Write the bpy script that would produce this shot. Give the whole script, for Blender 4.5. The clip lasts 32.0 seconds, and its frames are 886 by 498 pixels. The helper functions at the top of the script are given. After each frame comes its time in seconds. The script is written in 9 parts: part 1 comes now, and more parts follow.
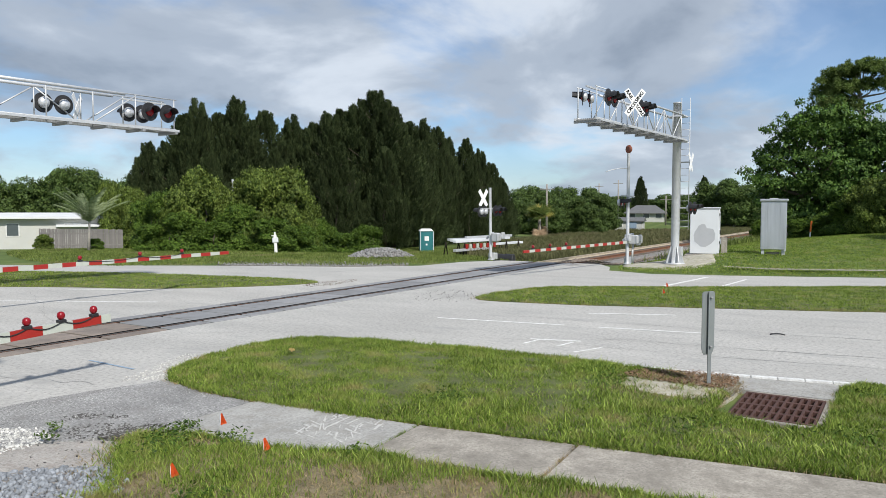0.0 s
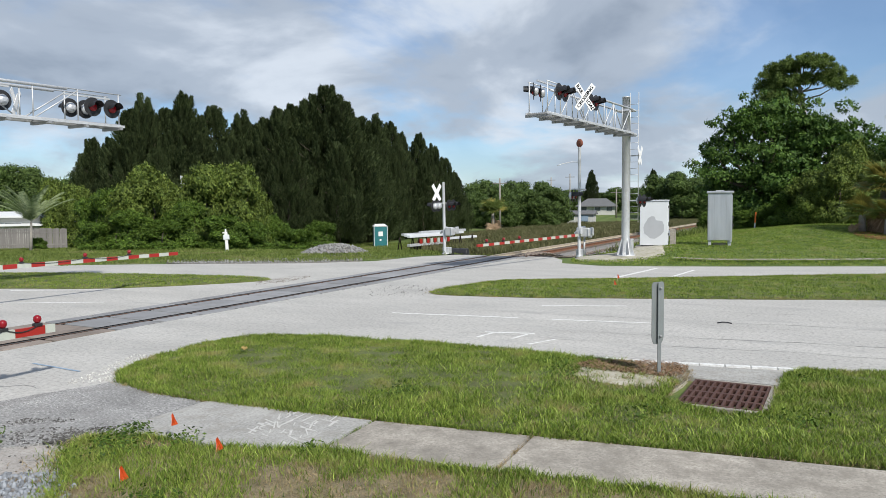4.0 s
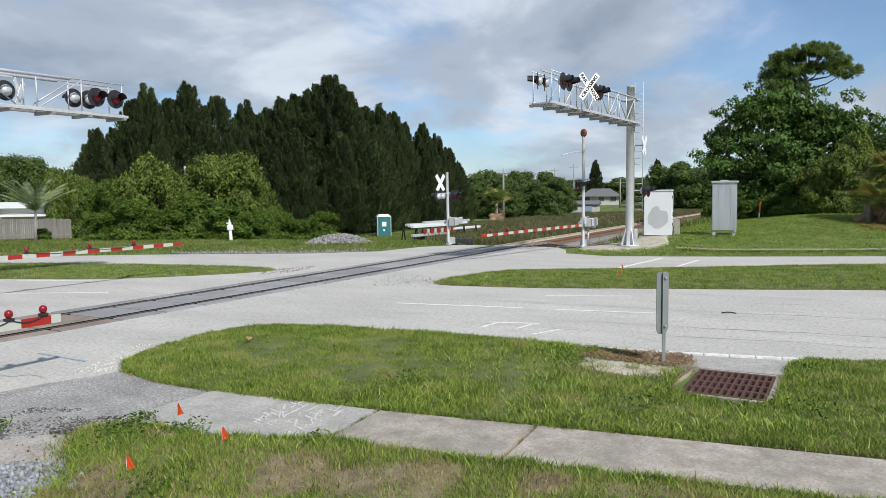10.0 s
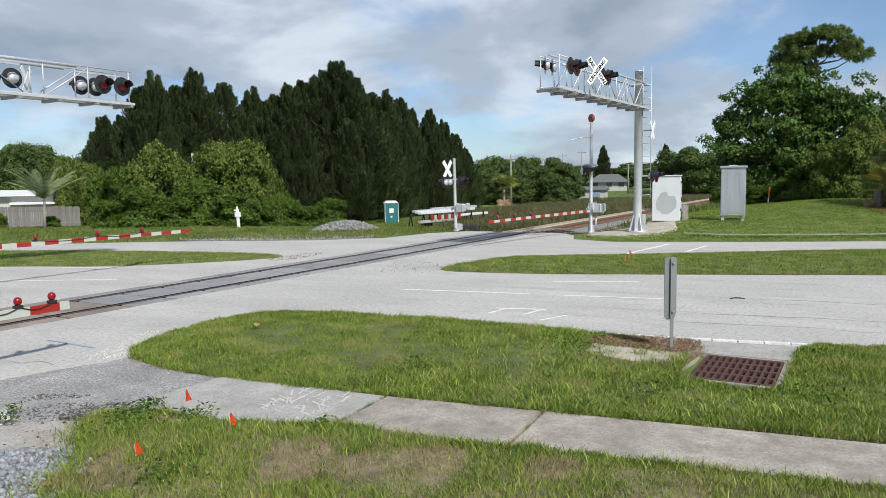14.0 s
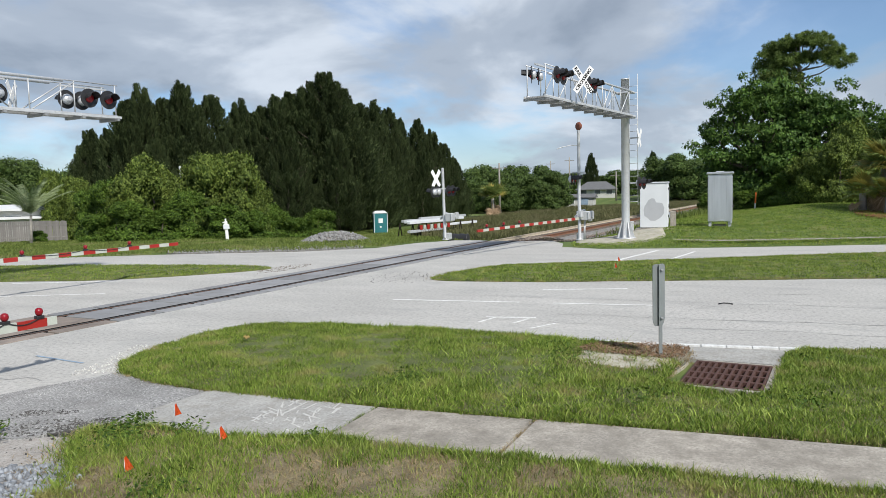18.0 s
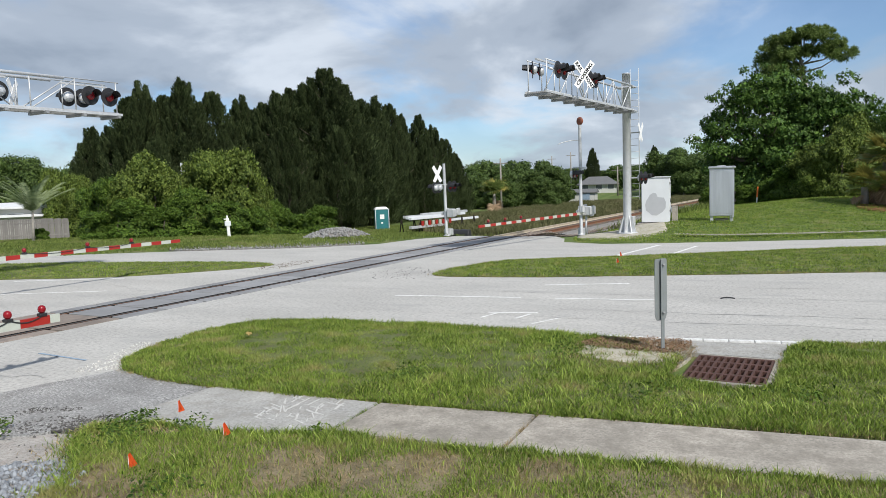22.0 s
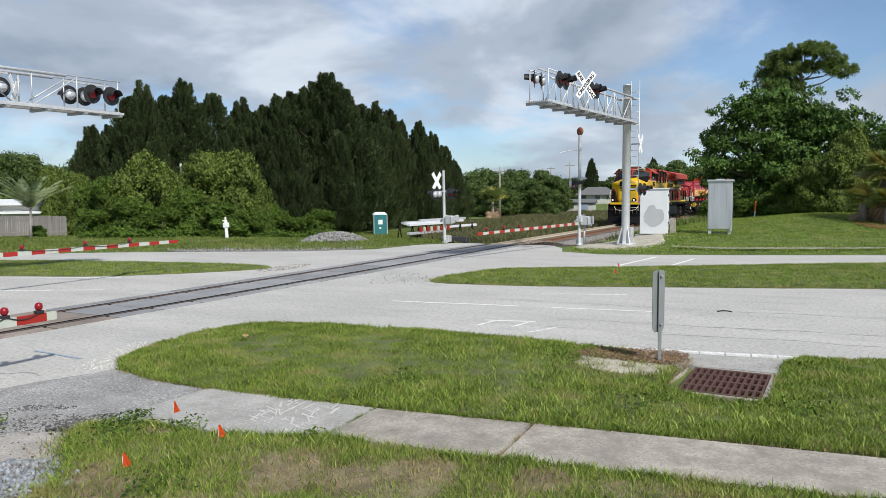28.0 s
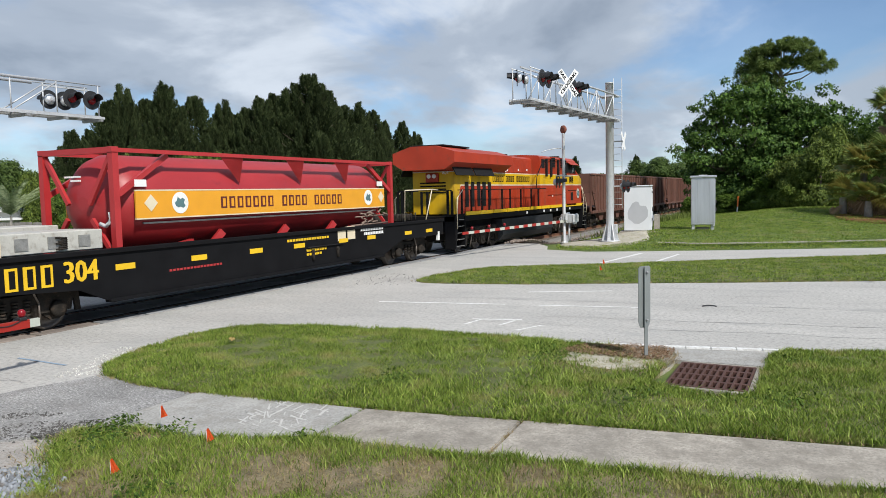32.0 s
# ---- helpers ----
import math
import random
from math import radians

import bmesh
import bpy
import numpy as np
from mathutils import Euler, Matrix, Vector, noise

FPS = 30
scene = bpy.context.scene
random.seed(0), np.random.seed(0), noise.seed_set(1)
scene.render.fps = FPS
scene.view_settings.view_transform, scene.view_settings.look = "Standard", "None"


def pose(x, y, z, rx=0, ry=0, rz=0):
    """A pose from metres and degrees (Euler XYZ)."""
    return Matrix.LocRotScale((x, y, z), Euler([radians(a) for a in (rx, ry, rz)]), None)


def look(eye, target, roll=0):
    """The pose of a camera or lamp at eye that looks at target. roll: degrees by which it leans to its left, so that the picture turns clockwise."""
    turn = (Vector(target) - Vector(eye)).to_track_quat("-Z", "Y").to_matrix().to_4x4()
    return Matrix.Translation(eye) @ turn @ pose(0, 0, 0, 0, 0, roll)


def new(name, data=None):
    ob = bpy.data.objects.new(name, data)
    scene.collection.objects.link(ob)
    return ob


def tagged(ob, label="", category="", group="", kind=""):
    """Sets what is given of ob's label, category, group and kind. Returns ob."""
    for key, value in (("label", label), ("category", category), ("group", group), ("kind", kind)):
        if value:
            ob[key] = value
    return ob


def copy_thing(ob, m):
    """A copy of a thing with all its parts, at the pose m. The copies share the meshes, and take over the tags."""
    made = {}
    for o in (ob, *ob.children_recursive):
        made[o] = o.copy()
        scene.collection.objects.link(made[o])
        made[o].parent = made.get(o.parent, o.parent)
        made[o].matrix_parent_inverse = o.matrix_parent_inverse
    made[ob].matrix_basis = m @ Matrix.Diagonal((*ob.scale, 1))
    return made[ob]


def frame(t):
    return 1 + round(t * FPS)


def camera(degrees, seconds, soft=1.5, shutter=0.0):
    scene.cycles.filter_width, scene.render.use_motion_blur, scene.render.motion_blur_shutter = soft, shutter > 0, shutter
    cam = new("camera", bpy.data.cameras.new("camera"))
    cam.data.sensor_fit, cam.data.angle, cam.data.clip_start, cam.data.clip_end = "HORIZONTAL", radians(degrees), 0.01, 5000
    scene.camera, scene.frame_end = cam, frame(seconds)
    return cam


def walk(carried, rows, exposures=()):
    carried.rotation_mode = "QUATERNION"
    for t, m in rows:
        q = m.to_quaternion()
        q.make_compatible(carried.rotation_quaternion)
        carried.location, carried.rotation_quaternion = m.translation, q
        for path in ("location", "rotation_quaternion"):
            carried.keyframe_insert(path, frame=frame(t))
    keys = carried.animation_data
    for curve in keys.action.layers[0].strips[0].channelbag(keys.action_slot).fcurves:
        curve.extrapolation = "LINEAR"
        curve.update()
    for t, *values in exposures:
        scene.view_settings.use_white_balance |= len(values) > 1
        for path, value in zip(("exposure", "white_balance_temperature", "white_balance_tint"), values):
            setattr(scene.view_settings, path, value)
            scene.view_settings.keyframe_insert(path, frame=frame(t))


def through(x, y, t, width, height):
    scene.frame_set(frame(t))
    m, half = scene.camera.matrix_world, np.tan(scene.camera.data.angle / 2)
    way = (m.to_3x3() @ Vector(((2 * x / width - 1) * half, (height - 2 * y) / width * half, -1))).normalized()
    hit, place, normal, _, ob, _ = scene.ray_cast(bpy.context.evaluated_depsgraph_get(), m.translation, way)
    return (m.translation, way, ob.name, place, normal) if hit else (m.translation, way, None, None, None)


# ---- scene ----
cam = camera(61.1, 32.0, soft=0.7)

# seconds, eye, then yaw, pitch and roll in degrees
PATH = [
    (0.0, 0.014, -0.009, 2.639, -59.19, -2.95, 0.08),
    (0.5, 0.009, -0.017, 2.636, -60.67, -2.97, -0.06),
    (1.0, 0.010, -0.020, 2.636, -61.65, -3.04, -0.29),
    (1.5, 0.019, -0.027, 2.636, -62.27, -3.11, -0.40),
    (2.0, 0.029, -0.023, 2.634, -62.68, -3.18, -0.44),
    (2.5, 0.027, -0.021, 2.635, -62.81, -3.24, -0.50),
    (3.0, 0.031, -0.016, 2.635, -62.75, -3.31, -0.47),
    (3.5, 0.029, -0.016, 2.632, -62.62, -3.36, -0.46),
    (5.5, 0.016, -0.021, 2.635, -63.18, -3.26, -0.79),
    (6.0, 0.018, -0.012, 2.635, -63.22, -3.22, -0.97),
    (6.5, 0.018, -0.007, 2.633, -63.06, -3.24, -1.18),
    (7.0, 0.017, -0.003, 2.629, -62.82, -3.29, -1.33),
    (7.5, 0.020, -0.012, 2.634, -62.63, -3.42, -1.37),
    (8.0, 0.025, -0.009, 2.631, -62.63, -3.52, -1.31),
    (8.5, 0.025, -0.006, 2.627, -62.73, -3.65, -1.05),
    (9.0, 0.026, -0.000, 2.626, -62.78, -3.81, -0.83),
    (9.5, 0.024, -0.003, 2.626, -62.64, -3.95, -0.64),
    (10.0, 0.022, -0.002, 2.629, -62.41, -4.09, -0.54),
    (10.5, 0.021, -0.002, 2.627, -62.17, -4.17, -0.61),
    (11.0, 0.022, -0.004, 2.626, -62.02, -4.27, -0.67),
    (11.5, 0.015, -0.005, 2.630, -61.97, -4.41, -0.76),
    (12.0, 0.019, 0.001, 2.629, -61.99, -4.57, -0.74),
    (12.5, 0.040, 0.010, 2.623, -62.02, -4.75, -0.75),
    (13.0, 0.039, 0.011, 2.624, -62.01, -4.94, -0.74),
    (13.5, 0.044, 0.012, 2.623, -61.95, -5.07, -0.74),
    (14.0, 0.052, 0.002, 2.621, -61.82, -5.12, -0.76),
    (14.5, 0.052, 0.005, 2.628, -61.79, -5.13, -0.81),
    (16.5, 0.028, -0.011, 2.630, -62.40, -4.60, -1.15),
    (17.0, 0.035, -0.010, 2.632, -62.59, -4.47, -1.22),
    (17.5, 0.038, -0.014, 2.629, -62.64, -4.42, -1.34),
    (18.0, 0.038, -0.019, 2.630, -62.62, -4.43, -1.47),
    (18.5, 0.037, -0.022, 2.630, -62.51, -4.46, -1.56),
    (19.0, 0.046, -0.023, 2.625, -62.39, -4.49, -1.64),
    (19.5, 0.034, -0.027, 2.629, -62.30, -4.52, -1.68),
    (20.0, 0.035, -0.025, 2.630, -62.25, -4.55, -1.76),
    (20.5, 0.038, -0.021, 2.627, -62.27, -4.59, -1.82),
    (21.0, 0.040, -0.022, 2.626, -62.32, -4.64, -1.85),
    (21.5, 0.032, -0.020, 2.629, -62.42, -4.71, -1.84),
    (22.0, 0.034, -0.017, 2.629, -62.49, -4.75, -1.76),
    (22.5, 0.037, -0.012, 2.627, -62.54, -4.75, -1.67),
    (23.0, 0.046, 0.001, 2.625, -62.56, -4.74, -1.58),
    (23.5, 0.046, -0.002, 2.624, -62.49, -4.69, -1.54),
    (24.0, 0.040, -0.005, 2.627, -62.33, -4.57, -1.54),
    (24.5, 0.034, -0.013, 2.629, -62.11, -4.39, -1.51),
    (25.0, 0.027, -0.014, 2.629, -61.91, -4.16, -1.50),
    (25.5, 0.021, -0.020, 2.632, -61.77, -3.99, -1.52),
    (27.5, 0.017, 0.002, 2.627, -62.48, -4.14, -0.57),
    (28.0, 0.013, 0.003, 2.629, -62.71, -4.24, -0.40),
    (28.5, 0.005, 0.006, 2.624, -63.01, -4.22, -0.39),
    (29.0, 0.009, -0.004, 2.625, -63.35, -4.07, -0.47),
    (29.5, 0.009, -0.003, 2.626, -63.82, -3.88, -0.56),
    (30.0, 0.010, 0.002, 2.622, -64.21, -3.74, -0.57),
    (30.5, 0.010, 0.006, 2.627, -64.52, -3.78, -0.57),
    (31.0, 0.006, 0.012, 2.623, -64.69, -3.92, -0.69),
    (31.5, 0.017, 0.020, 2.618, -64.69, -4.09, -0.92),
    (32.0, 0.004, 0.013, 2.618, -63.83, -4.25, -1.26),
]
walk(cam, [(t, pose(x, y, z, 90 + pitch, 0, yaw) @ pose(0, 0, 0, 0, 0, roll)) for t, x, y, z, yaw, pitch, roll in PATH])


# ---- light: hazy noon sun behind the camera, broken cloud ----
SUN_EL, SUN_AZ = 43.0, 211.0     # height; bearing of the sun from +y towards +x
world = bpy.data.worlds.new("sky")
scene.world = world
world.use_nodes = True
wn, wl = world.node_tree.nodes, world.node_tree.links
wn.clear()


def wnode(kind, **sets):
    n = wn.new(kind)
    for k, v in sets.items():
        n.inputs[k].default_value = v
    return n


sky = wn.new("ShaderNodeTexSky")
sky.sky_type, sky.sun_disc = "NISHITA", False
sky.sun_elevation, sky.sun_rotation = radians(SUN_EL), radians(SUN_AZ)
sky.air_density, sky.dust_density, sky.ozone_density = 1.0, 0.0, 4.0
coord = wn.new("ShaderNodeTexCoord")
split = wn.new("ShaderNodeSeparateXYZ")
wl.new(coord.outputs["Generated"], split.inputs[0])
# cloud deck: project the direction on a flat layer
rise = wnode("ShaderNodeMath"); rise.operation = "MAXIMUM"; rise.inputs[1].default_value = 0.02
wl.new(split.outputs["Z"], rise.inputs[0])
lift = wnode("ShaderNodeMath"); lift.operation = "ADD"; lift.inputs[1].default_value = 0.30
wl.new(rise.outputs[0], lift.inputs[0])
flat = []
for axis in ("X", "Y"):
    d = wn.new("ShaderNodeMath"); d.operation = "DIVIDE"
    wl.new(split.outputs[axis], d.inputs[0]); wl.new(lift.outputs[0], d.inputs[1])
    flat.append(d)
deck = wn.new("ShaderNodeCombineXYZ")
wl.new(flat[0].outputs[0], deck.inputs[0]); wl.new(flat[1].outputs[0], deck.inputs[1])
deck.inputs[2].default_value = 3.7


def cloud_noise(scale, detail, rough, shift):
    mp = wn.new("ShaderNodeMapping"); mp.inputs["Location"].default_value = shift
    wl.new(deck.outputs[0], mp.inputs[0])
    n = wnode("ShaderNodeTexNoise", Scale=scale, Detail=detail, Roughness=rough, Distortion=0.25)
    wl.new(mp.outputs[0], n.inputs["Vector"])
    return n


def wramp(src, stops):
    r = wn.new("ShaderNodeValToRGB")
    r.color_ramp.interpolation = "EASE"
    while len(r.color_ramp.elements) < len(stops):
        r.color_ramp.elements.new(0.5)
    for e, (p, c) in zip(r.color_ramp.elements, stops):
        e.position, e.color = p, (*c, 1)
    wl.new(src, r.inputs[0])
    return r


cover = wramp(cloud_noise(1.3, 9, 0.54, (1.9, 0.4, 0)).outputs["Fac"], [(0.40, (0.20, 0.20, 0.20)), (0.55, (0.94, 0.94, 0.94))])
body = wramp(cloud_noise(1.6, 8, 0.52, (5.1, 2.2, 0)).outputs["Fac"], [(0.33, (0.41, 0.49, 0.61)), (0.47, (0.60, 0.69, 0.82)), (0.62, (0.97, 1.06, 1.18))])
dim = wn.new("ShaderNodeMix"); dim.data_type = "RGBA"; dim.blend_type = "MULTIPLY"; dim.inputs["Factor"].default_value = 1.0
dim.inputs["B"].default_value = (7.2, 7.2, 7.2, 1)
wl.new(body.outputs[0], dim.inputs["A"])
haze = wn.new("ShaderNodeMapRange"); haze.interpolation_type = "SMOOTHSTEP"
haze.inputs["From Min"].default_value, haze.inputs["From Max"].default_value = 0.0, 0.16
haze.inputs["To Min"].default_value, haze.inputs["To Max"].default_value = 0.45, 0.0
wl.new(split.outputs["Z"], haze.inputs["Value"])
most = wn.new("ShaderNodeMath"); most.operation = "MAXIMUM"
wl.new(cover.outputs[0], most.inputs[0]); wl.new(haze.outputs[0], most.inputs[1])
mixed = wn.new("ShaderNodeMix"); mixed.data_type = "RGBA"
wl.new(most.outputs[0], mixed.inputs["Factor"])
clear = wn.new("ShaderNodeMix"); clear.data_type = "RGBA"; clear.blend_type = "MULTIPLY"; clear.inputs["Factor"].default_value = 1.0
clear.inputs["B"].default_value = (0.86, 1.0, 1.13, 1)
wl.new(sky.outputs[0], clear.inputs["A"])
wl.new(clear.outputs["Result"], mixed.inputs["A"])
wl.new(dim.outputs["Result"], mixed.inputs["B"])
back = wnode("ShaderNodeBackground", Strength=0.095)
wl.new(mixed.outputs["Result"], back.inputs["Color"])
wout = wn.new("ShaderNodeOutputWorld")
wl.new(back.outputs[0], wout.inputs[0])

sun = new("sun", bpy.data.lights.new("sun", "SUN"))
sun.data.energy, sun.data.angle, sun.data.color = 4.3, radians(3.0), (1.0, 0.965, 0.90)
az, el = radians(SUN_AZ), radians(SUN_EL)
sun.matrix_world = look((60 * math.sin(az) * math.cos(el), 60 * math.cos(az) * math.cos(el), 60 * math.sin(el)), (0, 0, 0))
scene.view_settings.exposure = 0.11

# ---- mesh tools ----
def part(name, bm, material, parent=None, label="", smooth=False):
    """Links a bmesh as one mesh object under a thing, or on its own."""
    me = bpy.data.meshes.new(name)
    bm.normal_update()
    bm.to_mesh(me)
    bm.free()
    return fit_mesh(name, me, material, parent, label, smooth)


def fit_mesh(name, me, material, parent=None, label="", smooth=False):
    if smooth:
        me.polygons.foreach_set("use_smooth", np.ones(len(me.polygons), bool))
    for m in material if isinstance(material, (list, tuple)) else [material]:
        me.materials.append(m)
    ob = new(name, me)
    ob.parent = parent
    if label:
        tagged(ob, label)
    return ob


def thing(name, m, label, category, group="", kind=""):
    ob = new(name)
    ob.empty_display_size = 0.2
    ob.matrix_basis = m
    return tagged(ob, label, category, group, kind)


def raw_mesh(name, verts, faces):
    """A mesh from arrays: faces all with the same number of corners."""
    verts, faces = np.asarray(verts, np.float32), np.asarray(faces, np.int32)
    me = bpy.data.meshes.new(name)
    me.vertices.add(len(verts)); me.vertices.foreach_set("co", verts.ravel())
    n = faces.shape[1]
    me.loops.add(faces.size); me.loops.foreach_set("vertex_index", faces.ravel())
    me.polygons.add(len(faces)); me.polygons.foreach_set("loop_start", np.arange(0, faces.size, n, dtype=np.int32))
    me.polygons.foreach_set("loop_total", np.full(len(faces), n, np.int32))
    me.update(calc_edges=True)
    return me


def box(bm, x0, x1, y0, y1, z0, z1, bevel=0.0):
    v = [bm.verts.new((x, y, z)) for z in (z0, z1) for x, y in ((x0, y0), (x1, y0), (x1, y1), (x0, y1))]
    fs = [bm.faces.new([v[i] for i in f]) for f in ((3, 2, 1, 0), (4, 5, 6, 7), (0, 1, 5, 4), (1, 2, 6, 5), (2, 3, 7, 6), (3, 0, 4, 7))]
    if bevel:
        bmesh.ops.bevel(bm, geom=list({e for f in fs for e in f.edges}), offset=bevel, segments=1, affect="EDGES", clamp_overlap=True)
    return bm


def B(*a, bevel=0.0):
    return box(bmesh.new(), *a, bevel=bevel)


def rod(bm, p, q, r, r2=None, n=8, caps=True):
    """A round or tapered bar from p to q."""
    p, q = Vector(p), Vector(q)
    d = (q - p).normalized()
    u = d.orthogonal().normalized()
    w = d.cross(u)
    r2 = r if r2 is None else r2
    rings = []
    for c, s in ((p, r), (q, r2)):
        rings.append([bm.verts.new(c + (u * math.cos(a) + w * math.sin(a)) * s) for a in (2 * math.pi * i / n for i in range(n))])
    for i in range(n):
        f = bm.faces.new((rings[0][i], rings[0][(i + 1) % n], rings[1][(i + 1) % n], rings[1][i]))
        f.smooth = True
    if caps:
        bm.faces.new(rings[0][::-1]); bm.faces.new(rings[1])
    return bm


def R(*a, **k):
    return rod(bmesh.new(), *a, **k)


def bar(bm, p, q, w, h):
    """A square bar from p to q, w across and h high."""
    p, q = Vector(p), Vector(q)
    d = (q - p).normalized()
    side = d.cross(Vector((0, 0, 1)))
    side = side.normalized() if side.length > 1e-4 else Vector((1, 0, 0))
    upv = side.cross(d)
    ends = [[bm.verts.new(c + side * a * w / 2 + upv * b * h / 2) for a, b in ((-1, -1), (1, -1), (1, 1), (-1, 1))] for c in (p, q)]
    for i in range(4):
        bm.faces.new((ends[0][i], ends[0][(i + 1) % 4], ends[1][(i + 1) % 4], ends[1][i]))
    bm.faces.new(ends[0][::-1]); bm.faces.new(ends[1])
    return bm


def prism(bm, outline, t0, t1, axis="y"):
    """A plate with the given outline (two numbers a corner), from t0 to t1 along axis."""
    place = {"x": lambda a, b, t: (t, a, b), "y": lambda a, b, t: (a, t, b), "z": lambda a, b, t: (a, b, t)}[axis]
    lo = [bm.verts.new(place(a, b, t0)) for a, b in outline]
    hi = [bm.verts.new(place(a, b, t1)) for a, b in outline]
    n = len(outline)
    fs = [bm.faces.new(lo), bm.faces.new(hi[::-1])]
    fs += [bm.faces.new((lo[i], hi[i], hi[(i + 1) % n], lo[(i + 1) % n])) for i in range(n)]
    bmesh.ops.recalc_face_normals(bm, faces=fs)
    return bm


def P(outline, t0, t1, axis="y"):
    return prism(bmesh.new(), outline, t0, t1, axis)


def lathe(bm, rows, n=16, axis="z"):
    """Rings of (radius, height) turned round an axis."""
    turn = {"z": lambda x, y, h: (x, y, h), "x": lambda x, y, h: (h, x, y), "y": lambda x, y, h: (x, h, y)}[axis]
    rings = [[bm.verts.new(turn(r * math.cos(a), r * math.sin(a), h)) for a in (2 * math.pi * i / n for i in range(n))] for r, h in rows]
    fs = []
    for a, b in zip(rings, rings[1:]):
        for i in range(n):
            f = bm.faces.new((a[i], a[(i + 1) % n], b[(i + 1) % n], b[i])); f.smooth = True; fs.append(f)
    fs += [bm.faces.new(rings[0][::-1]), bm.faces.new(rings[-1])]
    bmesh.ops.recalc_face_normals(bm, faces=fs)
    return bm


def moved(bm, m):
    bmesh.ops.transform(bm, matrix=m, verts=bm.verts)
    return bm


# ---- materials ----
def link(mt, a, b):
    mt.node_tree.links.new(a, b)


def surface(name, colour, rough=0.6, metal=0.0, vary=0.25, scale=3.0, fine=40.0, bump=0.15, dirt=None, dirt_amount=0.0, island=False, spec=0.5, obj_random=0.0, stretch=(1, 1, 1), speckle=None):
    """A painted, worn, stone or metal surface: broad stains, fine grain and relief."""
    mt = bpy.data.materials.new(name)
    mt.use_nodes = True
    nt = mt.node_tree
    bs = nt.nodes["Principled BSDF"]
    co = nt.nodes.new("ShaderNodeTexCoord")
    mp = nt.nodes.new("ShaderNodeMapping"); mp.inputs["Scale"].default_value = stretch
    link(mt, co.outputs["Object"], mp.inputs[0])
    broad = nt.nodes.new("ShaderNodeTexNoise"); broad.inputs["Scale"].default_value = scale; broad.inputs["Detail"].default_value = 5
    grain = nt.nodes.new("ShaderNodeTexNoise"); grain.inputs["Scale"].default_value = fine; grain.inputs["Detail"].default_value = 3
    for n in (broad, grain):
        link(mt, mp.outputs[0], n.inputs["Vector"])
    lo = [c * (1 - vary) for c in colour]
    hi = [min(1, c * (1 + vary)) for c in colour]
    ramp = nt.nodes.new("ShaderNodeValToRGB")
    ramp.color_ramp.elements[0].position, ramp.color_ramp.elements[1].position = 0.3, 0.7
    ramp.color_ramp.elements[0].color, ramp.color_ramp.elements[1].color = (*lo, 1), (*hi, 1)
    both = nt.nodes.new("ShaderNodeMath"); both.operation = "MULTIPLY_ADD"; both.inputs[1].default_value = 0.35
    half = nt.nodes.new("ShaderNodeMath"); half.operation = "MULTIPLY"; half.inputs[1].default_value = 0.65
    link(mt, broad.outputs["Fac"], half.inputs[0])
    link(mt, grain.outputs["Fac"], both.inputs[0]); link(mt, half.outputs[0], both.inputs[2])
    link(mt, both.outputs[0], ramp.inputs[0])
    out = ramp.outputs[0]
    if speckle:
        size, amount, pale = speckle
        sn = nt.nodes.new("ShaderNodeTexNoise"); sn.inputs["Scale"].default_value = size; sn.inputs["Detail"].default_value = 2; sn.inputs["Roughness"].default_value = 0.8
        link(mt, co.outputs["Object"], sn.inputs["Vector"])
        for lo_, hi_, shade in ((0.52, 0.66, 1 - amount), (0.46, 0.34, 1 + pale)):
            sr = nt.nodes.new("ShaderNodeMapRange"); sr.inputs["From Min"].default_value, sr.inputs["From Max"].default_value = lo_, hi_
            link(mt, sn.outputs["Fac"], sr.inputs["Value"])
            sm = nt.nodes.new("ShaderNodeMix"); sm.data_type = "RGBA"; sm.blend_type = "MULTIPLY"; sm.inputs["B"].default_value = (shade, shade, shade, 1)
            link(mt, sr.outputs[0], sm.inputs["Factor"]); link(mt, out, sm.inputs["A"])
            out = sm.outputs["Result"]
    if dirt:
        d = nt.nodes.new("ShaderNodeTexNoise"); d.inputs["Scale"].default_value = scale * 2.3; d.inputs["Detail"].default_value = 8; d.inputs["Roughness"].default_value = 0.7
        link(mt, mp.outputs[0], d.inputs["Vector"])
        dr = nt.nodes.new("ShaderNodeMapRange"); dr.inputs["From Min"].default_value = 0.62 - 0.3 * dirt_amount; dr.inputs["From Max"].default_value = 0.75 - 0.1 * dirt_amount
        link(mt, d.outputs["Fac"], dr.inputs["Value"])
        mx = nt.nodes.new("ShaderNodeMix"); mx.data_type = "RGBA"; mx.inputs["B"].default_value = (*dirt, 1)
        link(mt, dr.outputs[0], mx.inputs["Factor"]); link(mt, out, mx.inputs["A"])
        out = mx.outputs["Result"]
    if island or obj_random:
        src = nt.nodes.new("ShaderNodeNewGeometry").outputs["Random Per Island"] if island else nt.nodes.new("ShaderNodeObjectInfo").outputs["Random"]
        hs = nt.nodes.new("ShaderNodeHueSaturation")
        rg = nt.nodes.new("ShaderNodeMapRange"); amount = obj_random or 0.3
        rg.inputs["To Min"].default_value, rg.inputs["To Max"].default_value = 1 - amount, 1 + amount
        link(mt, src, rg.inputs["Value"]); link(mt, rg.outputs[0], hs.inputs["Value"]); link(mt, out, hs.inputs["Color"])
        out = hs.outputs[0]
    link(mt, out, bs.inputs["Base Color"])
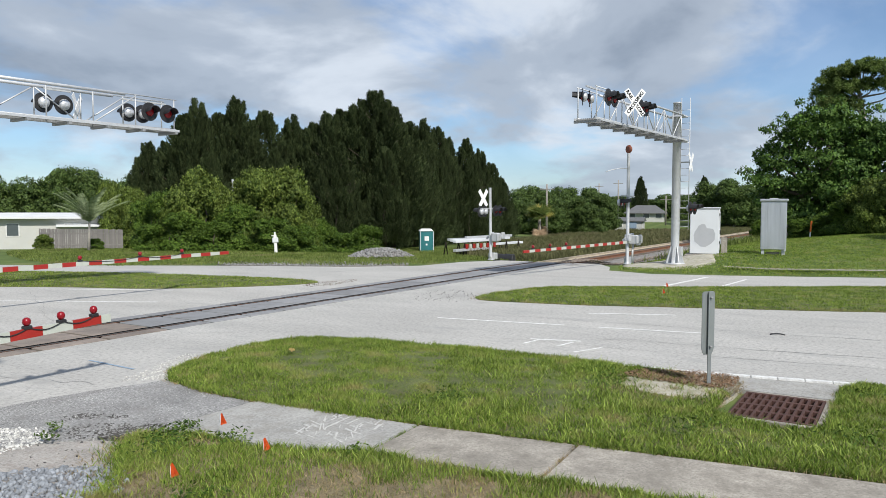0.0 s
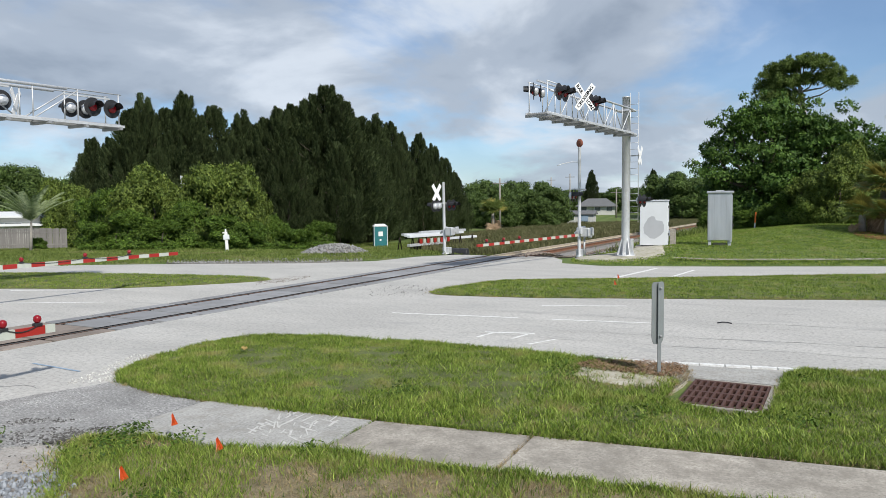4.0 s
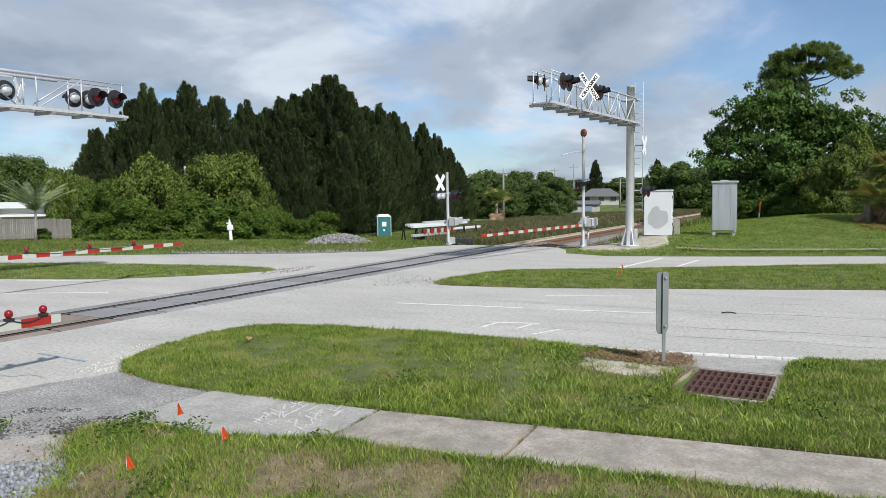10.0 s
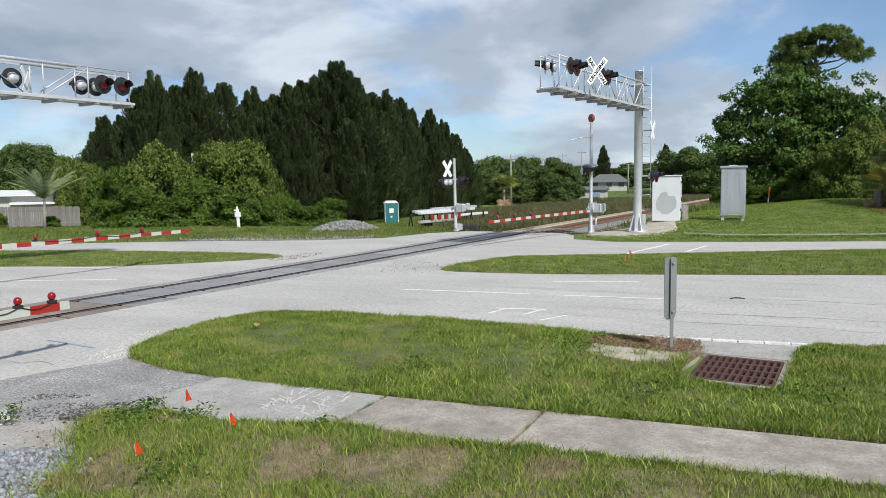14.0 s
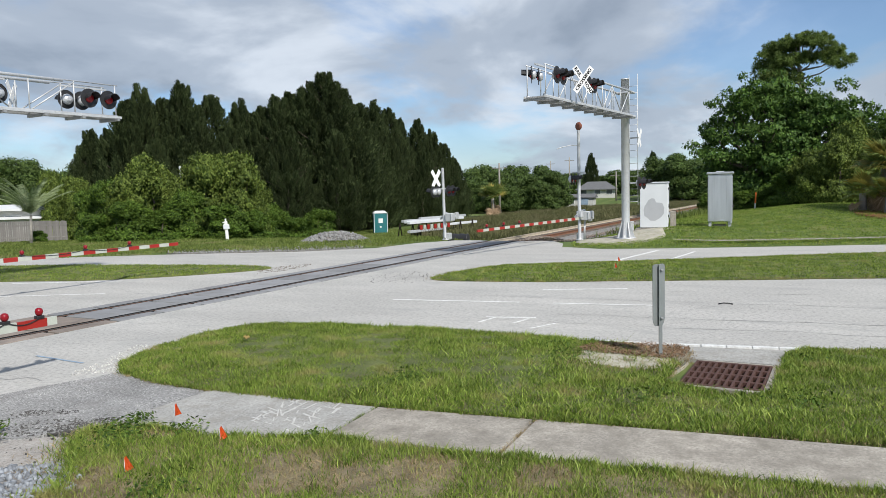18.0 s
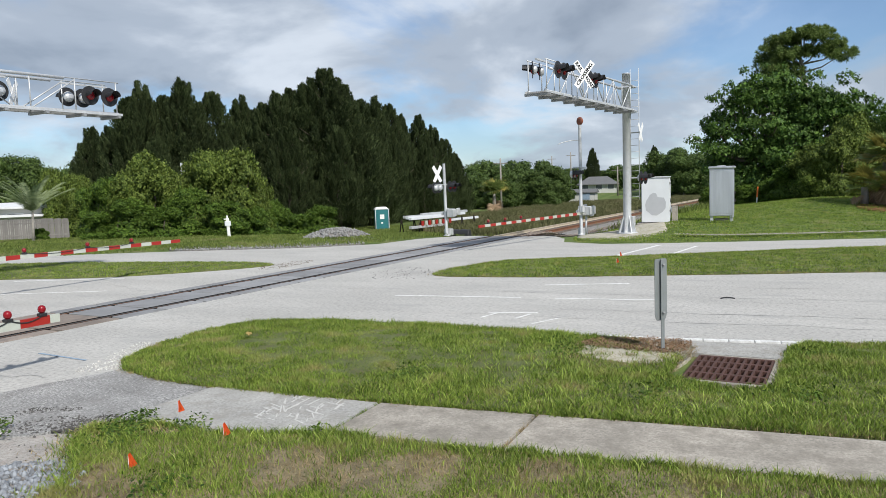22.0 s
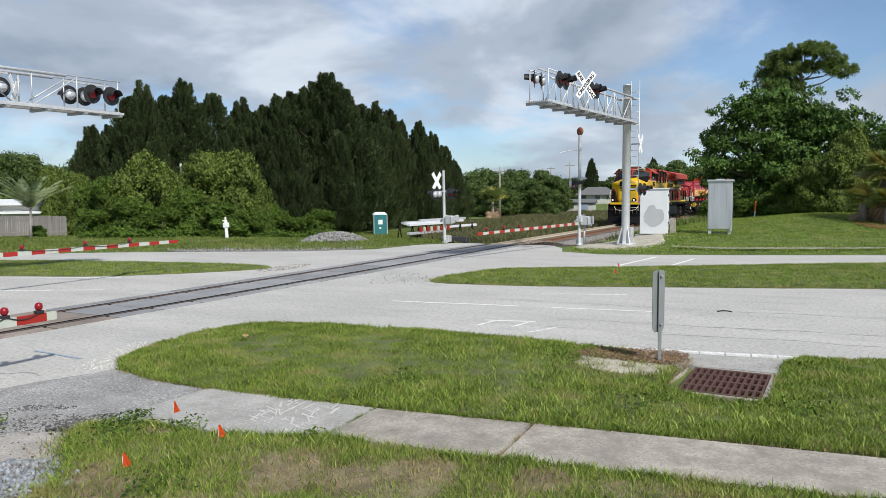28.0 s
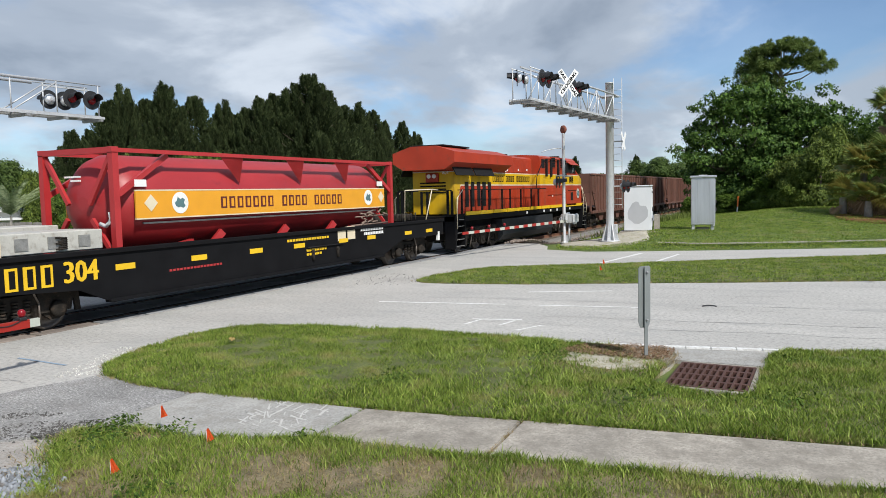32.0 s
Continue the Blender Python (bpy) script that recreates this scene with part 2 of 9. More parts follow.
    rr = nt.nodes.new("ShaderNodeMapRange"); rr.inputs["To Min"].default_value, rr.inputs["To Max"].default_value = max(0.02, rough - 0.12), min(1, rough + 0.12)
    link(mt, broad.outputs["Fac"], rr.inputs["Value"]); link(mt, rr.outputs[0], bs.inputs["Roughness"])
    bs.inputs["Metallic"].default_value = metal
    bs.inputs["Specular IOR Level"].default_value = spec
    if bump:
        bp = nt.nodes.new("ShaderNodeBump"); bp.inputs["Strength"].default_value = bump; bp.inputs["Distance"].default_value = 0.02
        link(mt, both.outputs[0], bp.inputs["Height"]); link(mt, bp.outputs[0], bs.inputs["Normal"])
    return mt


def leafy(name, dark, light, rough=0.55, through=0.25, patch=0.0, patch_colour=(0.2, 0.17, 0.08), patch_scale=0.6):
    """Leaves and blades: each island takes a shade of its own, and some light comes through."""
    mt = bpy.data.materials.new(name)
    mt.use_nodes = True
    nt = mt.node_tree
    bs = nt.nodes["Principled BSDF"]
    geo = nt.nodes.new("ShaderNodeNewGeometry")
    ramp = nt.nodes.new("ShaderNodeValToRGB")
    ramp.color_ramp.elements[0].color, ramp.color_ramp.elements[1].color = (*dark, 1), (*light, 1)
    link(mt, geo.outputs["Random Per Island"], ramp.inputs[0])
    out = ramp.outputs[0]
    co = nt.nodes.new("ShaderNodeTexCoord")
    nz = nt.nodes.new("ShaderNodeTexNoise"); nz.inputs["Scale"].default_value = patch_scale; nz.inputs["Detail"].default_value = 4
    link(mt, co.outputs["Object"], nz.inputs["Vector"])
    hs = nt.nodes.new("ShaderNodeHueSaturation")
    rg = nt.nodes.new("ShaderNodeMapRange"); rg.inputs["From Min"].default_value, rg.inputs["From Max"].default_value = 0.3, 0.7
    rg.inputs["To Min"].default_value, rg.inputs["To Max"].default_value = 0.7, 1.25
    link(mt, nz.outputs["Fac"], rg.inputs["Value"]); link(mt, rg.outputs[0], hs.inputs["Value"]); link(mt, out, hs.inputs["Color"])
    out = hs.outputs[0]
    if patch:
        pr = nt.nodes.new("ShaderNodeMapRange"); pr.inputs["From Min"].default_value, pr.inputs["From Max"].default_value = 0.62 - 0.25 * patch, 0.72
        link(mt, nz.outputs["Fac"], pr.inputs["Value"])
        mx = nt.nodes.new("ShaderNodeMix"); mx.data_type = "RGBA"; mx.inputs["B"].default_value = (*patch_colour, 1)
        link(mt, pr.outputs[0], mx.inputs["Factor"]); link(mt, out, mx.inputs["A"])
        out = mx.outputs["Result"]
    link(mt, out, bs.inputs["Base Color"])
    bs.inputs["Roughness"].default_value = rough
    bs.inputs["Specular IOR Level"].default_value = 0.2
    tr = nt.nodes.new("ShaderNodeBsdfTranslucent")
    link(mt, out, tr.inputs[0])
    mix = nt.nodes.new("ShaderNodeMixShader"); mix.inputs[0].default_value = through
    link(mt, bs.outputs[0], mix.inputs[1]); link(mt, tr.outputs[0], mix.inputs[2])
    link(mt, mix.outputs[0], nt.nodes["Material Output"].inputs[0])
    return mt


def glowing(name, colour, strength):
    mt = surface(name, colour, 0.3, vary=0.1)
    bs = mt.node_tree.nodes["Principled BSDF"]
    bs.inputs["Emission Color"].default_value = (*colour, 1)
    bs.inputs["Emission Strength"].default_value = strength
    return mt

# ---- ground ----
TRACK_Y, GAUGE = 14.9, 1.47


def ease(v, a, b):
    v = np.clip((np.asarray(v, float) - a) / (b - a), 0, 1)
    return v * v * (3 - 2 * v)


def gz(x, y):
    """Height of the ground: level at the crossing, a bank on the right, lower land behind."""
    x, y = np.asarray(x, float), np.asarray(y, float)
    kerb = x - 31.8 - 0.46 * np.clip(6 - y, 0, 200)      # distance past the far kerb
    out = ease(kerb, 0.3, 8) * ease(-y, -12.5, -7) * 0.40
    out = out + ease(kerb, 6, 20) * ease(-y, -9, 0) * 0.75
    out = out - 0.95 * ease(y, 19, 33) * ease(x, 31, 52)
    out = out - 0.45 * ease(x, 35.5, 40) * ease(y, 9.0, 12.0) * (1 - ease(y, 19, 33))
    out = out - 0.4 * ease(np.hypot(x, y), 46, 70) * ease(y, 22, 30) * (1 - ease(x, 31, 52))
    out = out + 1.3 * ease(x, 136, 150) * ease(y, 16, 30)
    return out


def gh(x, y):
    return float(gz(x, y))


def polar(bearing, dist):
    """Plan position at a bearing (degrees from +y towards +x) and distance from the eye."""
    b = radians(bearing)
    return dist * math.sin(b), dist * math.cos(b)


def smooth_loop(pts, n=6):
    """A closed rounded outline through the corners."""
    p = np.array(pts, float)
    out = []
    for i in range(len(p)):
        a, b, c, d = p[i - 1], p[i], p[(i + 1) % len(p)], p[(i + 2) % len(p)]
        for t in np.arange(n) / n:
            q = 0.5 * (2 * b + (c - a) * t + (2 * a - 5 * b + 4 * c - d) * t**2 + (3 * b - a - 3 * c + d) * t**3)
            w = 0.05 * noise.noise((q[0] * 2.1, q[1] * 2.1, 3.0)) + 0.035 * noise.noise((q[0] * 6.3, q[1] * 6.3, 8.0))
            out.append(q + w)
    return np.array(out)


def inside(pts, loop):
    x, y = pts[:, 0], pts[:, 1]
    res = np.zeros(len(pts), bool)
    for (x0, y0), (x1, y1) in zip(loop, np.roll(loop, -1, 0)):
        cross = (y0 > y) != (y1 > y)
        res ^= cross & (x < (x1 - x0) * (y - y0) / (y1 - y0 + 1e-12) + x0)
    return res


def edge_gap(pts, loop):
    """Distance of points from an outline."""
    best = np.full(len(pts), 1e9)
    for a, b in zip(loop, np.roll(loop, -1, 0)):
        d = b - a
        t = np.clip(((pts - a) @ d) / (d @ d + 1e-12), 0, 1)
        best = np.minimum(best, np.hypot(*(pts - a - t[:, None] * d).T))
    return best


MATS = {}
MATS["soil_grass"] = leafy("meadow", (0.105, 0.150, 0.040), (0.105, 0.150, 0.040), 0.9, 0.0, 0.35, (0.19, 0.18, 0.08), 0.45)
MATS["thatch"] = surface("thatch", (0.100, 0.118, 0.034), 0.95, vary=0.4, scale=1.6, fine=70, bump=0.8, dirt=(0.135, 0.108, 0.052), dirt_amount=0.35, speckle=(46, 0.5, 0.35))
MATS["thatch_dry"] = surface("dry_thatch", (0.165, 0.138, 0.075), 0.95, vary=0.5, scale=2.4, fine=60, bump=0.9, dirt=(0.27, 0.215, 0.14), dirt_amount=0.55, speckle=(40, 0.5, 0.3))
MATS["pavement"] = surface("pavement", (0.440, 0.428, 0.402), 0.92, vary=0.14, scale=0.45, fine=40, bump=0.45, dirt=(0.35, 0.345, 0.33), dirt_amount=0.3, spec=0.2, stretch=(1.7, 0.55, 1), speckle=(13, 0.26, 0.14))
MATS["pavement_old"] = surface("old_asphalt", (0.28, 0.275, 0.266), 0.95, vary=0.35, scale=1.0, fine=80, bump=0.9, dirt=(0.22, 0.21, 0.2), dirt_amount=0.3, spec=0.2, speckle=(34, 0.5, 0.6))
MATS["concrete"] = surface("walk_concrete", (0.355, 0.325, 0.28), 0.9, vary=0.24, scale=1.3, fine=60, bump=0.35, dirt=(0.215, 0.195, 0.165), dirt_amount=0.65, spec=0.25, obj_random=0.06, speckle=(28, 0.28, 0.2))
MATS["concrete_pale"] = surface("pale_walk_concrete", (0.36, 0.352, 0.33), 0.9, vary=0.2, scale=1.6, fine=60, bump=0.3, dirt=(0.28, 0.265, 0.235), dirt_amount=0.45, spec=0.2, speckle=(28, 0.25, 0.2))
MATS["tar"] = surface("crack_filler", (0.29, 0.285, 0.275), 0.9, vary=0.4, scale=5, bump=0.1)
MATS["marking"] = surface("road_paint", (0.74, 0.74, 0.72), 0.85, vary=0.12, scale=4, dirt=(0.48, 0.47, 0.45), dirt_amount=0.65)

# one sheet to the horizon, close-meshed near the crossing
_s = np.sinh(np.linspace(-1, 1, 190) * 6.6) / np.sinh(6.6)
gx, gy = 25 + _s * 1800, 12 + _s * 1800
GX, GY = np.meshgrid(gx, gy)
GZ = gz(GX, GY) - 0.05
gi = np.arange(190 * 190).reshape(190, 190)
quads = np.stack([gi[:-1, :-1], gi[:-1, 1:], gi[1:, 1:], gi[1:, :-1]], -1).reshape(-1, 4)
ground = fit_mesh("ground", raw_mesh("ground", np.stack([GX, GY, GZ], -1).reshape(-1, 3), quads), MATS["soil_grass"], smooth=True)
tagged(ground, "rough green grass ground with dry patches", "ground", kind="structure")


def slab(name, loop, top, depth, material, label, category, kind="structure", rise=None, parent=None):
    """A sheet of ground with an edge: its top follows the lie of the land."""
    bm = bmesh.new()
    vs = [bm.verts.new((x, y, gh(x, y) + top)) for x, y in loop]
    f = bm.faces.new(vs)
    if f.normal.z < 0 or f.calc_area() and sum((a[0] * b[1] - b[0] * a[1]) for a, b in zip(loop, np.roll(loop, -1, 0))) < 0:
        f.normal_flip()
    low = [bm.verts.new((x, y, gh(x, y) + top - depth)) for x, y in loop]
    n = len(vs)
    for i in range(n):
        bm.faces.new((vs[i], low[i], low[(i + 1) % n], vs[(i + 1) % n]))
    bmesh.ops.recalc_face_normals(bm, faces=bm.faces)
    f.normal_update()
    if f.normal.z < 0:
        bmesh.ops.reverse_faces(bm, faces=bm.faces)
    bmesh.ops.triangulate(bm, faces=[f])
    ob = part(name, bm, material, parent)
    return tagged(ob, label, category, kind=kind) if parent is None else ob


ROAD = [(7.5, 7.4), (5.9, 7.5), (5.2, 8.0), (4.4, 8.9), (2, 10.2), (-6, 13), (-14, 34), (-20, 70), (4, 72), (14.5, 50), (21.0, 34.4), (25.3, 27), (27.8, 21.6), (30.2, 19.2),
        (33.5, 18.8), (35.6, 17.6), (36.2, 14.9), (35.6, 12.2), (34.0, 11.2), (32.1, 10.6), (31.3, 8.6), (32.0, 6.0), (32.9, 3.6), (35, -1.6), (40, -13), (60, -48), (42, -62), (22, -26),
        (14.6, -5), (13.2, -0.9), (12.75, 0.6), (12.5, 2.2), (12.3, 3.4), (10.5, 4.0), (8, 5)]


def clip_half(loop, axis, value, keep):
    """The part of an outline on one side of a line."""
    out = []
    for a, b in zip(loop, np.roll(loop, -1, 0)):
        ina, inb = (a[axis] - value) * keep >= 0, (b[axis] - value) * keep >= 0
        if ina:
            out.append(a)
        if ina != inb:
            t = (value - a[axis]) / (b[axis] - a[axis])
            out.append(a + (b - a) * t)
    return np.array(out)


slab("road", clip_half(np.array(ROAD, float), 1, TRACK_Y - 1.30, -1), 0.0, 0.25, MATS["pavement"], "sun-bleached pale grey two-way road with worn surface", "road")
slab("road_beyond", clip_half(np.array(ROAD, float), 1, TRACK_Y + 1.30, 1), 0.0, 0.25, MATS["pavement"], "sun-bleached pale grey road beyond the track", "road")

LAWN_ISLAND = smooth_loop([(7.86, 9.70), (8.6, 10.2), (9.55, 10.48), (10.8, 10.52), (11.75, 10.1), (12.1, 9.2), (12.2, 8.0), (12.42, 6.6), (12.42, 5.0), (12.3, 3.6), (12.15, 2.9), (11.6, 2.45),
                           (11.2, 1.95), (10.1, 1.85), (9.9, 0.7), (11.7, 0.55), (12.2, 0.55), (12.85, 0.3), (13.1, -0.7), (14.3, -5), (13, -7), (9.2, -5), (8.45, -0.4), (8.25, 0.8), (7.95, 2.5), (7.7, 4.4), (7.5, 6.2), (7.45, 7.4), (7.5, 8.6)], 8)
FRONT_LAWN = smooth_loop([(5.55, 7.35), (5.92, 6.9), (5.95, 6.2), (6.12, 5.5), (6.42, 4.75), (6.5, 3.5), (6.68, 2.6), (6.85, 1.4), (7.1, -0.4), (7.6, -4), (3, -6), (-3, -3), (-2, 3), (2.5, 5.2), (4.3, 6.2), (4.85, 6.75), (5.2, 7.15)], 8)
MEDIAN_NEAR = smooth_loop([(19.5, 10.35), (20.6, 10.75), (22.2, 10.6), (23.9, 10.0), (25.0, 8.3), (26.3, 6.0), (28.1, 3.1), (31.0, -1.6), (40, -18), (36, -26), (28, -14), (23.1, -1.3), (22.1, 1.2), (21.1, 4.0), (20.1, 6.7), (19.65, 8.4)], 4)
MEDIAN_FAR = smooth_loop([(21.2, 17.9), (21.5, 20.6), (20.4, 25.7), (18.7, 30.4), (12, 46), (6, 46), (11, 32), (15.0, 24.7), (16.6, 21.1), (19.1, 18.6)], 4)


def lawn(name, loop, height, material, label, crown=0.0):
    """A turf bed: a rim a hand high, rough top."""
    span = loop.max(0) - loop.min(0)
    step = max(0.22, math.sqrt(span[0] * span[1] / 2500))
    xs, ys = np.arange(loop[:, 0].min(), loop[:, 0].max(), step), np.arange(loop[:, 1].min(), loop[:, 1].max(), step)
    grid = np.stack(np.meshgrid(xs, ys), -1).reshape(-1, 2) + np.random.RandomState(3).uniform(-0.3, 0.3, (len(xs) * len(ys), 2)) * step
    grid = grid[inside(grid, loop)]
    gap = edge_gap(grid, loop)
    grid, gap = grid[gap > step * 0.55], gap[gap > step * 0.55]
    bm = bmesh.new()
    rim = [bm.verts.new((x, y, gh(x, y) + 0.012)) for x, y in loop]
    foot = [bm.verts.new((x, y, gh(x, y) - 0.12)) for x, y in loop]
    n = len(rim)
    edges = [bm.edges.new((rim[i], rim[(i + 1) % n])) for i in range(n)]
    for i in range(n):
        bm.faces.new((rim[i], foot[i], foot[(i + 1) % n], rim[(i + 1) % n]))
    import_pts = [bm.verts.new((x, y, gh(x, y) + height * min(1, g / 0.35) + 0.012 * noise.noise((x * 2, y * 2, 0)) + crown * min(1, g / 2))) for (x, y), g in zip(grid, gap)]
    from mathutils.geometry import delaunay_2d_cdt
    co = [Vector((v.co.x, v.co.y)) for v in rim + import_pts]
    _, _, faces, orig, _, _ = delaunay_2d_cdt(co, [(i, (i + 1) % n) for i in range(n)], [list(range(n))], 1, 1e-5)
    allv = rim + import_pts
    for f in faces:
        ids = [orig[i][0] for i in f if orig[i]]
        if len(set(ids)) == 3:
            try:
                nf = bm.faces.new([allv[i] for i in ids]); nf.smooth = True
                nf.normal_update()
                if nf.normal.z < 0:
                    nf.normal_flip()
            except ValueError:
                pass
    ob = part(name, bm, material)
    return tagged(ob, label, "lawn", kind="structure")


lawn("lawn_verge", LAWN_ISLAND, 0.05, MATS["thatch"], "mown grass verge between road and footpath", 0.03)
lawn("lawn_front", FRONT_LAWN, 0.05, MATS["thatch_dry"], "patchy grass with bare dry spots beside the footpath")
lawn("lawn_median", MEDIAN_NEAR, 0.05, MATS["thatch"], "narrow mown grass median between the carriageways")
lawn("lawn_median_far", MEDIAN_FAR, 0.05, MATS["thatch"], "grass median tapering towards the railway")

# footpath slabs
path_in = [(7.46, 7.42), (7.55, 6.1), (7.62, 4.87), (7.88, 2.93), (8.38, -0.9), (8.9, -4.5)]
path_out = [(5.93, 7.46), (6.02, 6.0), (6.46, 4.80), (6.66, 2.86), (7.2, -0.9), (7.75, -4.5)]
footpath = tagged(new("pavement"), "weathered concrete footpath of long slabs with grass joints", "footpath", kind="structure")
for (a, b), (c, d) in zip(zip(path_in, path_in[1:]), zip(path_out, path_out[1:])):
    if a == path_in[1]:
        continue
    if a == path_in[0]:
        ring = [a, path_in[1], path_in[2], path_out[2], path_out[1], c]
        b, d = path_in[2], path_out[2]
    else:
        ring = [a, b, d, c]
    mid = np.mean(ring, 0)
    ring = [mid + (np.array(p) - mid) * (1 - 0.018 / np.linalg.norm(np.array(p) - mid)) for p in ring]
    bm = bmesh.new()
    prism(bm, [tuple(p) for p in ring], -0.12, 0.03, "z")
    bmesh.ops.bevel(bm, geom=[e for e in bm.edges if all(v.co.z > 0 for v in e.verts)], offset=0.012, segments=2, affect="EDGES")
    part("slab", bm, MATS["concrete_pale" if a == path_in[0] else "concrete"], footpath)

# ---- railway track ----
MATS["rail_top"] = surface("rail_steel", (0.06, 0.057, 0.054), 0.7, 0.0, vary=0.2, scale=2, bump=0.05, spec=0.15)
MATS["rail_pale"] = surface("pale_tan_rail", (0.46, 0.40, 0.31), 0.7, 0.1, vary=0.2, scale=3, fine=50, bump=0.1, spec=0.3)
MATS["rail_rust"] = surface("rail_rust", (0.19, 0.088, 0.050), 0.85, 0.1, vary=0.3, scale=4, fine=60)
MATS["panel"] = surface("crossing_panel", (0.255, 0.258, 0.265), 0.9, vary=0.18, scale=1.2, fine=60, bump=0.25, dirt=(0.19, 0.18, 0.175), dirt_amount=0.3, obj_random=0.14, spec=0.15)
MATS["panel_brown"] = surface("crossing_panel_worn", (0.235, 0.195, 0.165), 0.9, vary=0.3, scale=1.0, fine=50, bump=0.4, dirt=(0.15, 0.125, 0.11), dirt_amount=0.4, obj_random=0.1)
MATS["rubber"] = surface("flangeway_and_gap_black", (0.008, 0.008, 0.009), 0.95, vary=0.3, bump=0.1, spec=0.03)
MATS["tie"] = surface("tie_wood", (0.13, 0.105, 0.085), 0.95, vary=0.35, scale=3, stretch=(1, 0.2, 1), bump=0.4, obj_random=0.2)
MATS["ballast"] = surface("ballast_bed", (0.22, 0.205, 0.19), 0.95, vary=0.5, scale=6, fine=24, bump=1.0, dirt=(0.12, 0.10, 0.085), dirt_amount=0.3)
MATS["ballast_stone"] = surface("brown_ballast_stone", (0.215, 0.175, 0.145), 0.9, vary=0.3, scale=9, fine=60, bump=0.3, island=True)
MATS["stone"] = surface("grey_stone", (0.225, 0.222, 0.215), 0.9, vary=0.3, scale=9, fine=60, bump=0.3, island=True)

RAIL = [(-0.075, -0.17), (0.075, -0.17), (0.075, -0.155), (0.012, -0.135), (0.012, -0.05), (0.036, -0.035), (0.036, -0.004), (0.03, 0.0), (-0.03, 0.0), (-0.036, -0.004), (-0.036, -0.035), (-0.012, -0.05), (-0.012, -0.135), (-0.075, -0.155)]
track = tagged(new("railway_track"), "single railway track with rusty rails and a panelled road crossing", "railway track", kind="structure")
for side in (-1, 1):
    y = TRACK_Y + side * GAUGE / 2
    bm = bmesh.new()
    prism(bm, [(a + y, b) for a, b in RAIL], 35.6, 900, "x")
    # the far rail is pale tan, the near one rust brown
    part("rail", bm, MATS["rail_pale" if side > 0 else "rail_rust"], track, "pale tan rail on the open track" if side > 0 else "rust-brown rail on the open track")
    bm = bmesh.new()
    prism(bm, [(a + y, b) for a, b in RAIL], -80, 35.597, "x")
    rail = part("rail", bm, [MATS["rail_rust"], MATS["rail_top"]], track, "dark rail set between the crossing panels")
    for f in rail.data.polygons:
        if f.normal.z > 0.5 and f.center.z > -0.02:
            f.material_index = 1
# crossing panels: inner pair and outer pair, each length a piece
lengths = [-9.0, -6.55, -4.1, -1.65, 0.8, 3.25, 5.7, 8.15, 11.1, 13.55, 16.0, 18.45, 20.9, 23.35, 25.8, 28.25, 30.7, 33.15, 35.6]
lengths = [a + (b - a) * h for a, b in zip(lengths, lengths[1:]) for h in ((0, 0.5) if a >= 5 else (0,))] + [lengths[-1]]
for x0, x1 in zip(lengths, lengths[1:]):
    for y0, y1 in ((-1.245, -0.87), (-0.57, 0.57), (0.87, 1.245)):
        bm = B(x0 + 0.05, x1 - 0.05, TRACK_Y + y0, TRACK_Y + y1, -0.16, 0.002 + 0.004 * random.random(), bevel=0.012)
        part("panel", bm, MATS["panel" if x0 > 11 else "panel_brown"], track)
bm = bmesh.new()
for a, b in ((-1.30, -1.245), (-0.795, -0.645), (0.645, 0.795), (1.245, 1.30)):
    box(bm, -9, 35.6, TRACK_Y + a, TRACK_Y + b, -0.2, -0.075 if abs(a + b) < 2 else -0.035)
for a, b in ((-0.866, -0.80), (-0.64, -0.574), (0.574, 0.64), (0.80, 0.866)):
    box(bm, -9, 35.6, TRACK_Y + a, TRACK_Y + b, -0.2, -0.004)
# near-black base under the panels, its colour standing in for shade in the joints
for a, b in ((-1.24, -0.88), (-0.56, 0.56), (0.88, 1.24)):
    box(bm, -9, 35.6, TRACK_Y + a, TRACK_Y + b, -0.2, -0.06)
part("flangeway", bm, MATS["rubber"], track, "black rubber flangeway filler, near-black base shading the panel gaps")
# open track beyond the crossing
bm = bmesh.new()
prism(bm, [(TRACK_Y - 3.6, -0.75), (TRACK_Y - 1.9, -0.19), (TRACK_Y + 1.9, -0.19), (TRACK_Y + 3.6, -0.75)], 35.6, 500, "x")
part("ballast_bed", bm, MATS["ballast"], track)
tie_mesh = None
for i in range(150):
    x = 35.9 + i * 0.52
    ob = part("tie", B(-0.11, 0.11, -1.28, 1.28, -0.13, 0.03, bevel=0.012), MATS["tie"], track) if tie_mesh is None else new("tie", tie_mesh)
    tie_mesh = ob.data
    ob.parent = track
    ob.matrix_basis = pose(x, TRACK_Y + random.uniform(-0.04, 0.04), -0.185, 0, 0, random.uniform(-1.5, 1.5))

# ---- plants ----
MATS["bark"] = surface("bark", (0.10, 0.080, 0.062), 0.95, vary=0.35, scale=5, fine=40, bump=0.8, stretch=(1, 1, 0.3))
MATS["bark_grey"] = surface("grey_bark", (0.27, 0.25, 0.22), 0.95, vary=0.3, scale=5, fine=40, bump=0.6)
MATS["needles"] = leafy("casuarina_needles", (0.025, 0.039, 0.014), (0.083, 0.110, 0.041), 0.85, 0.08, patch_scale=0.45)
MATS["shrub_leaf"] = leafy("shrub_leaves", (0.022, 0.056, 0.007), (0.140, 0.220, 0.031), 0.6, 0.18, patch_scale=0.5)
MATS["tree_leaf"] = leafy("tree_leaves", (0.022, 0.060, 0.011), (0.125, 0.215, 0.040), 0.55, 0.18)
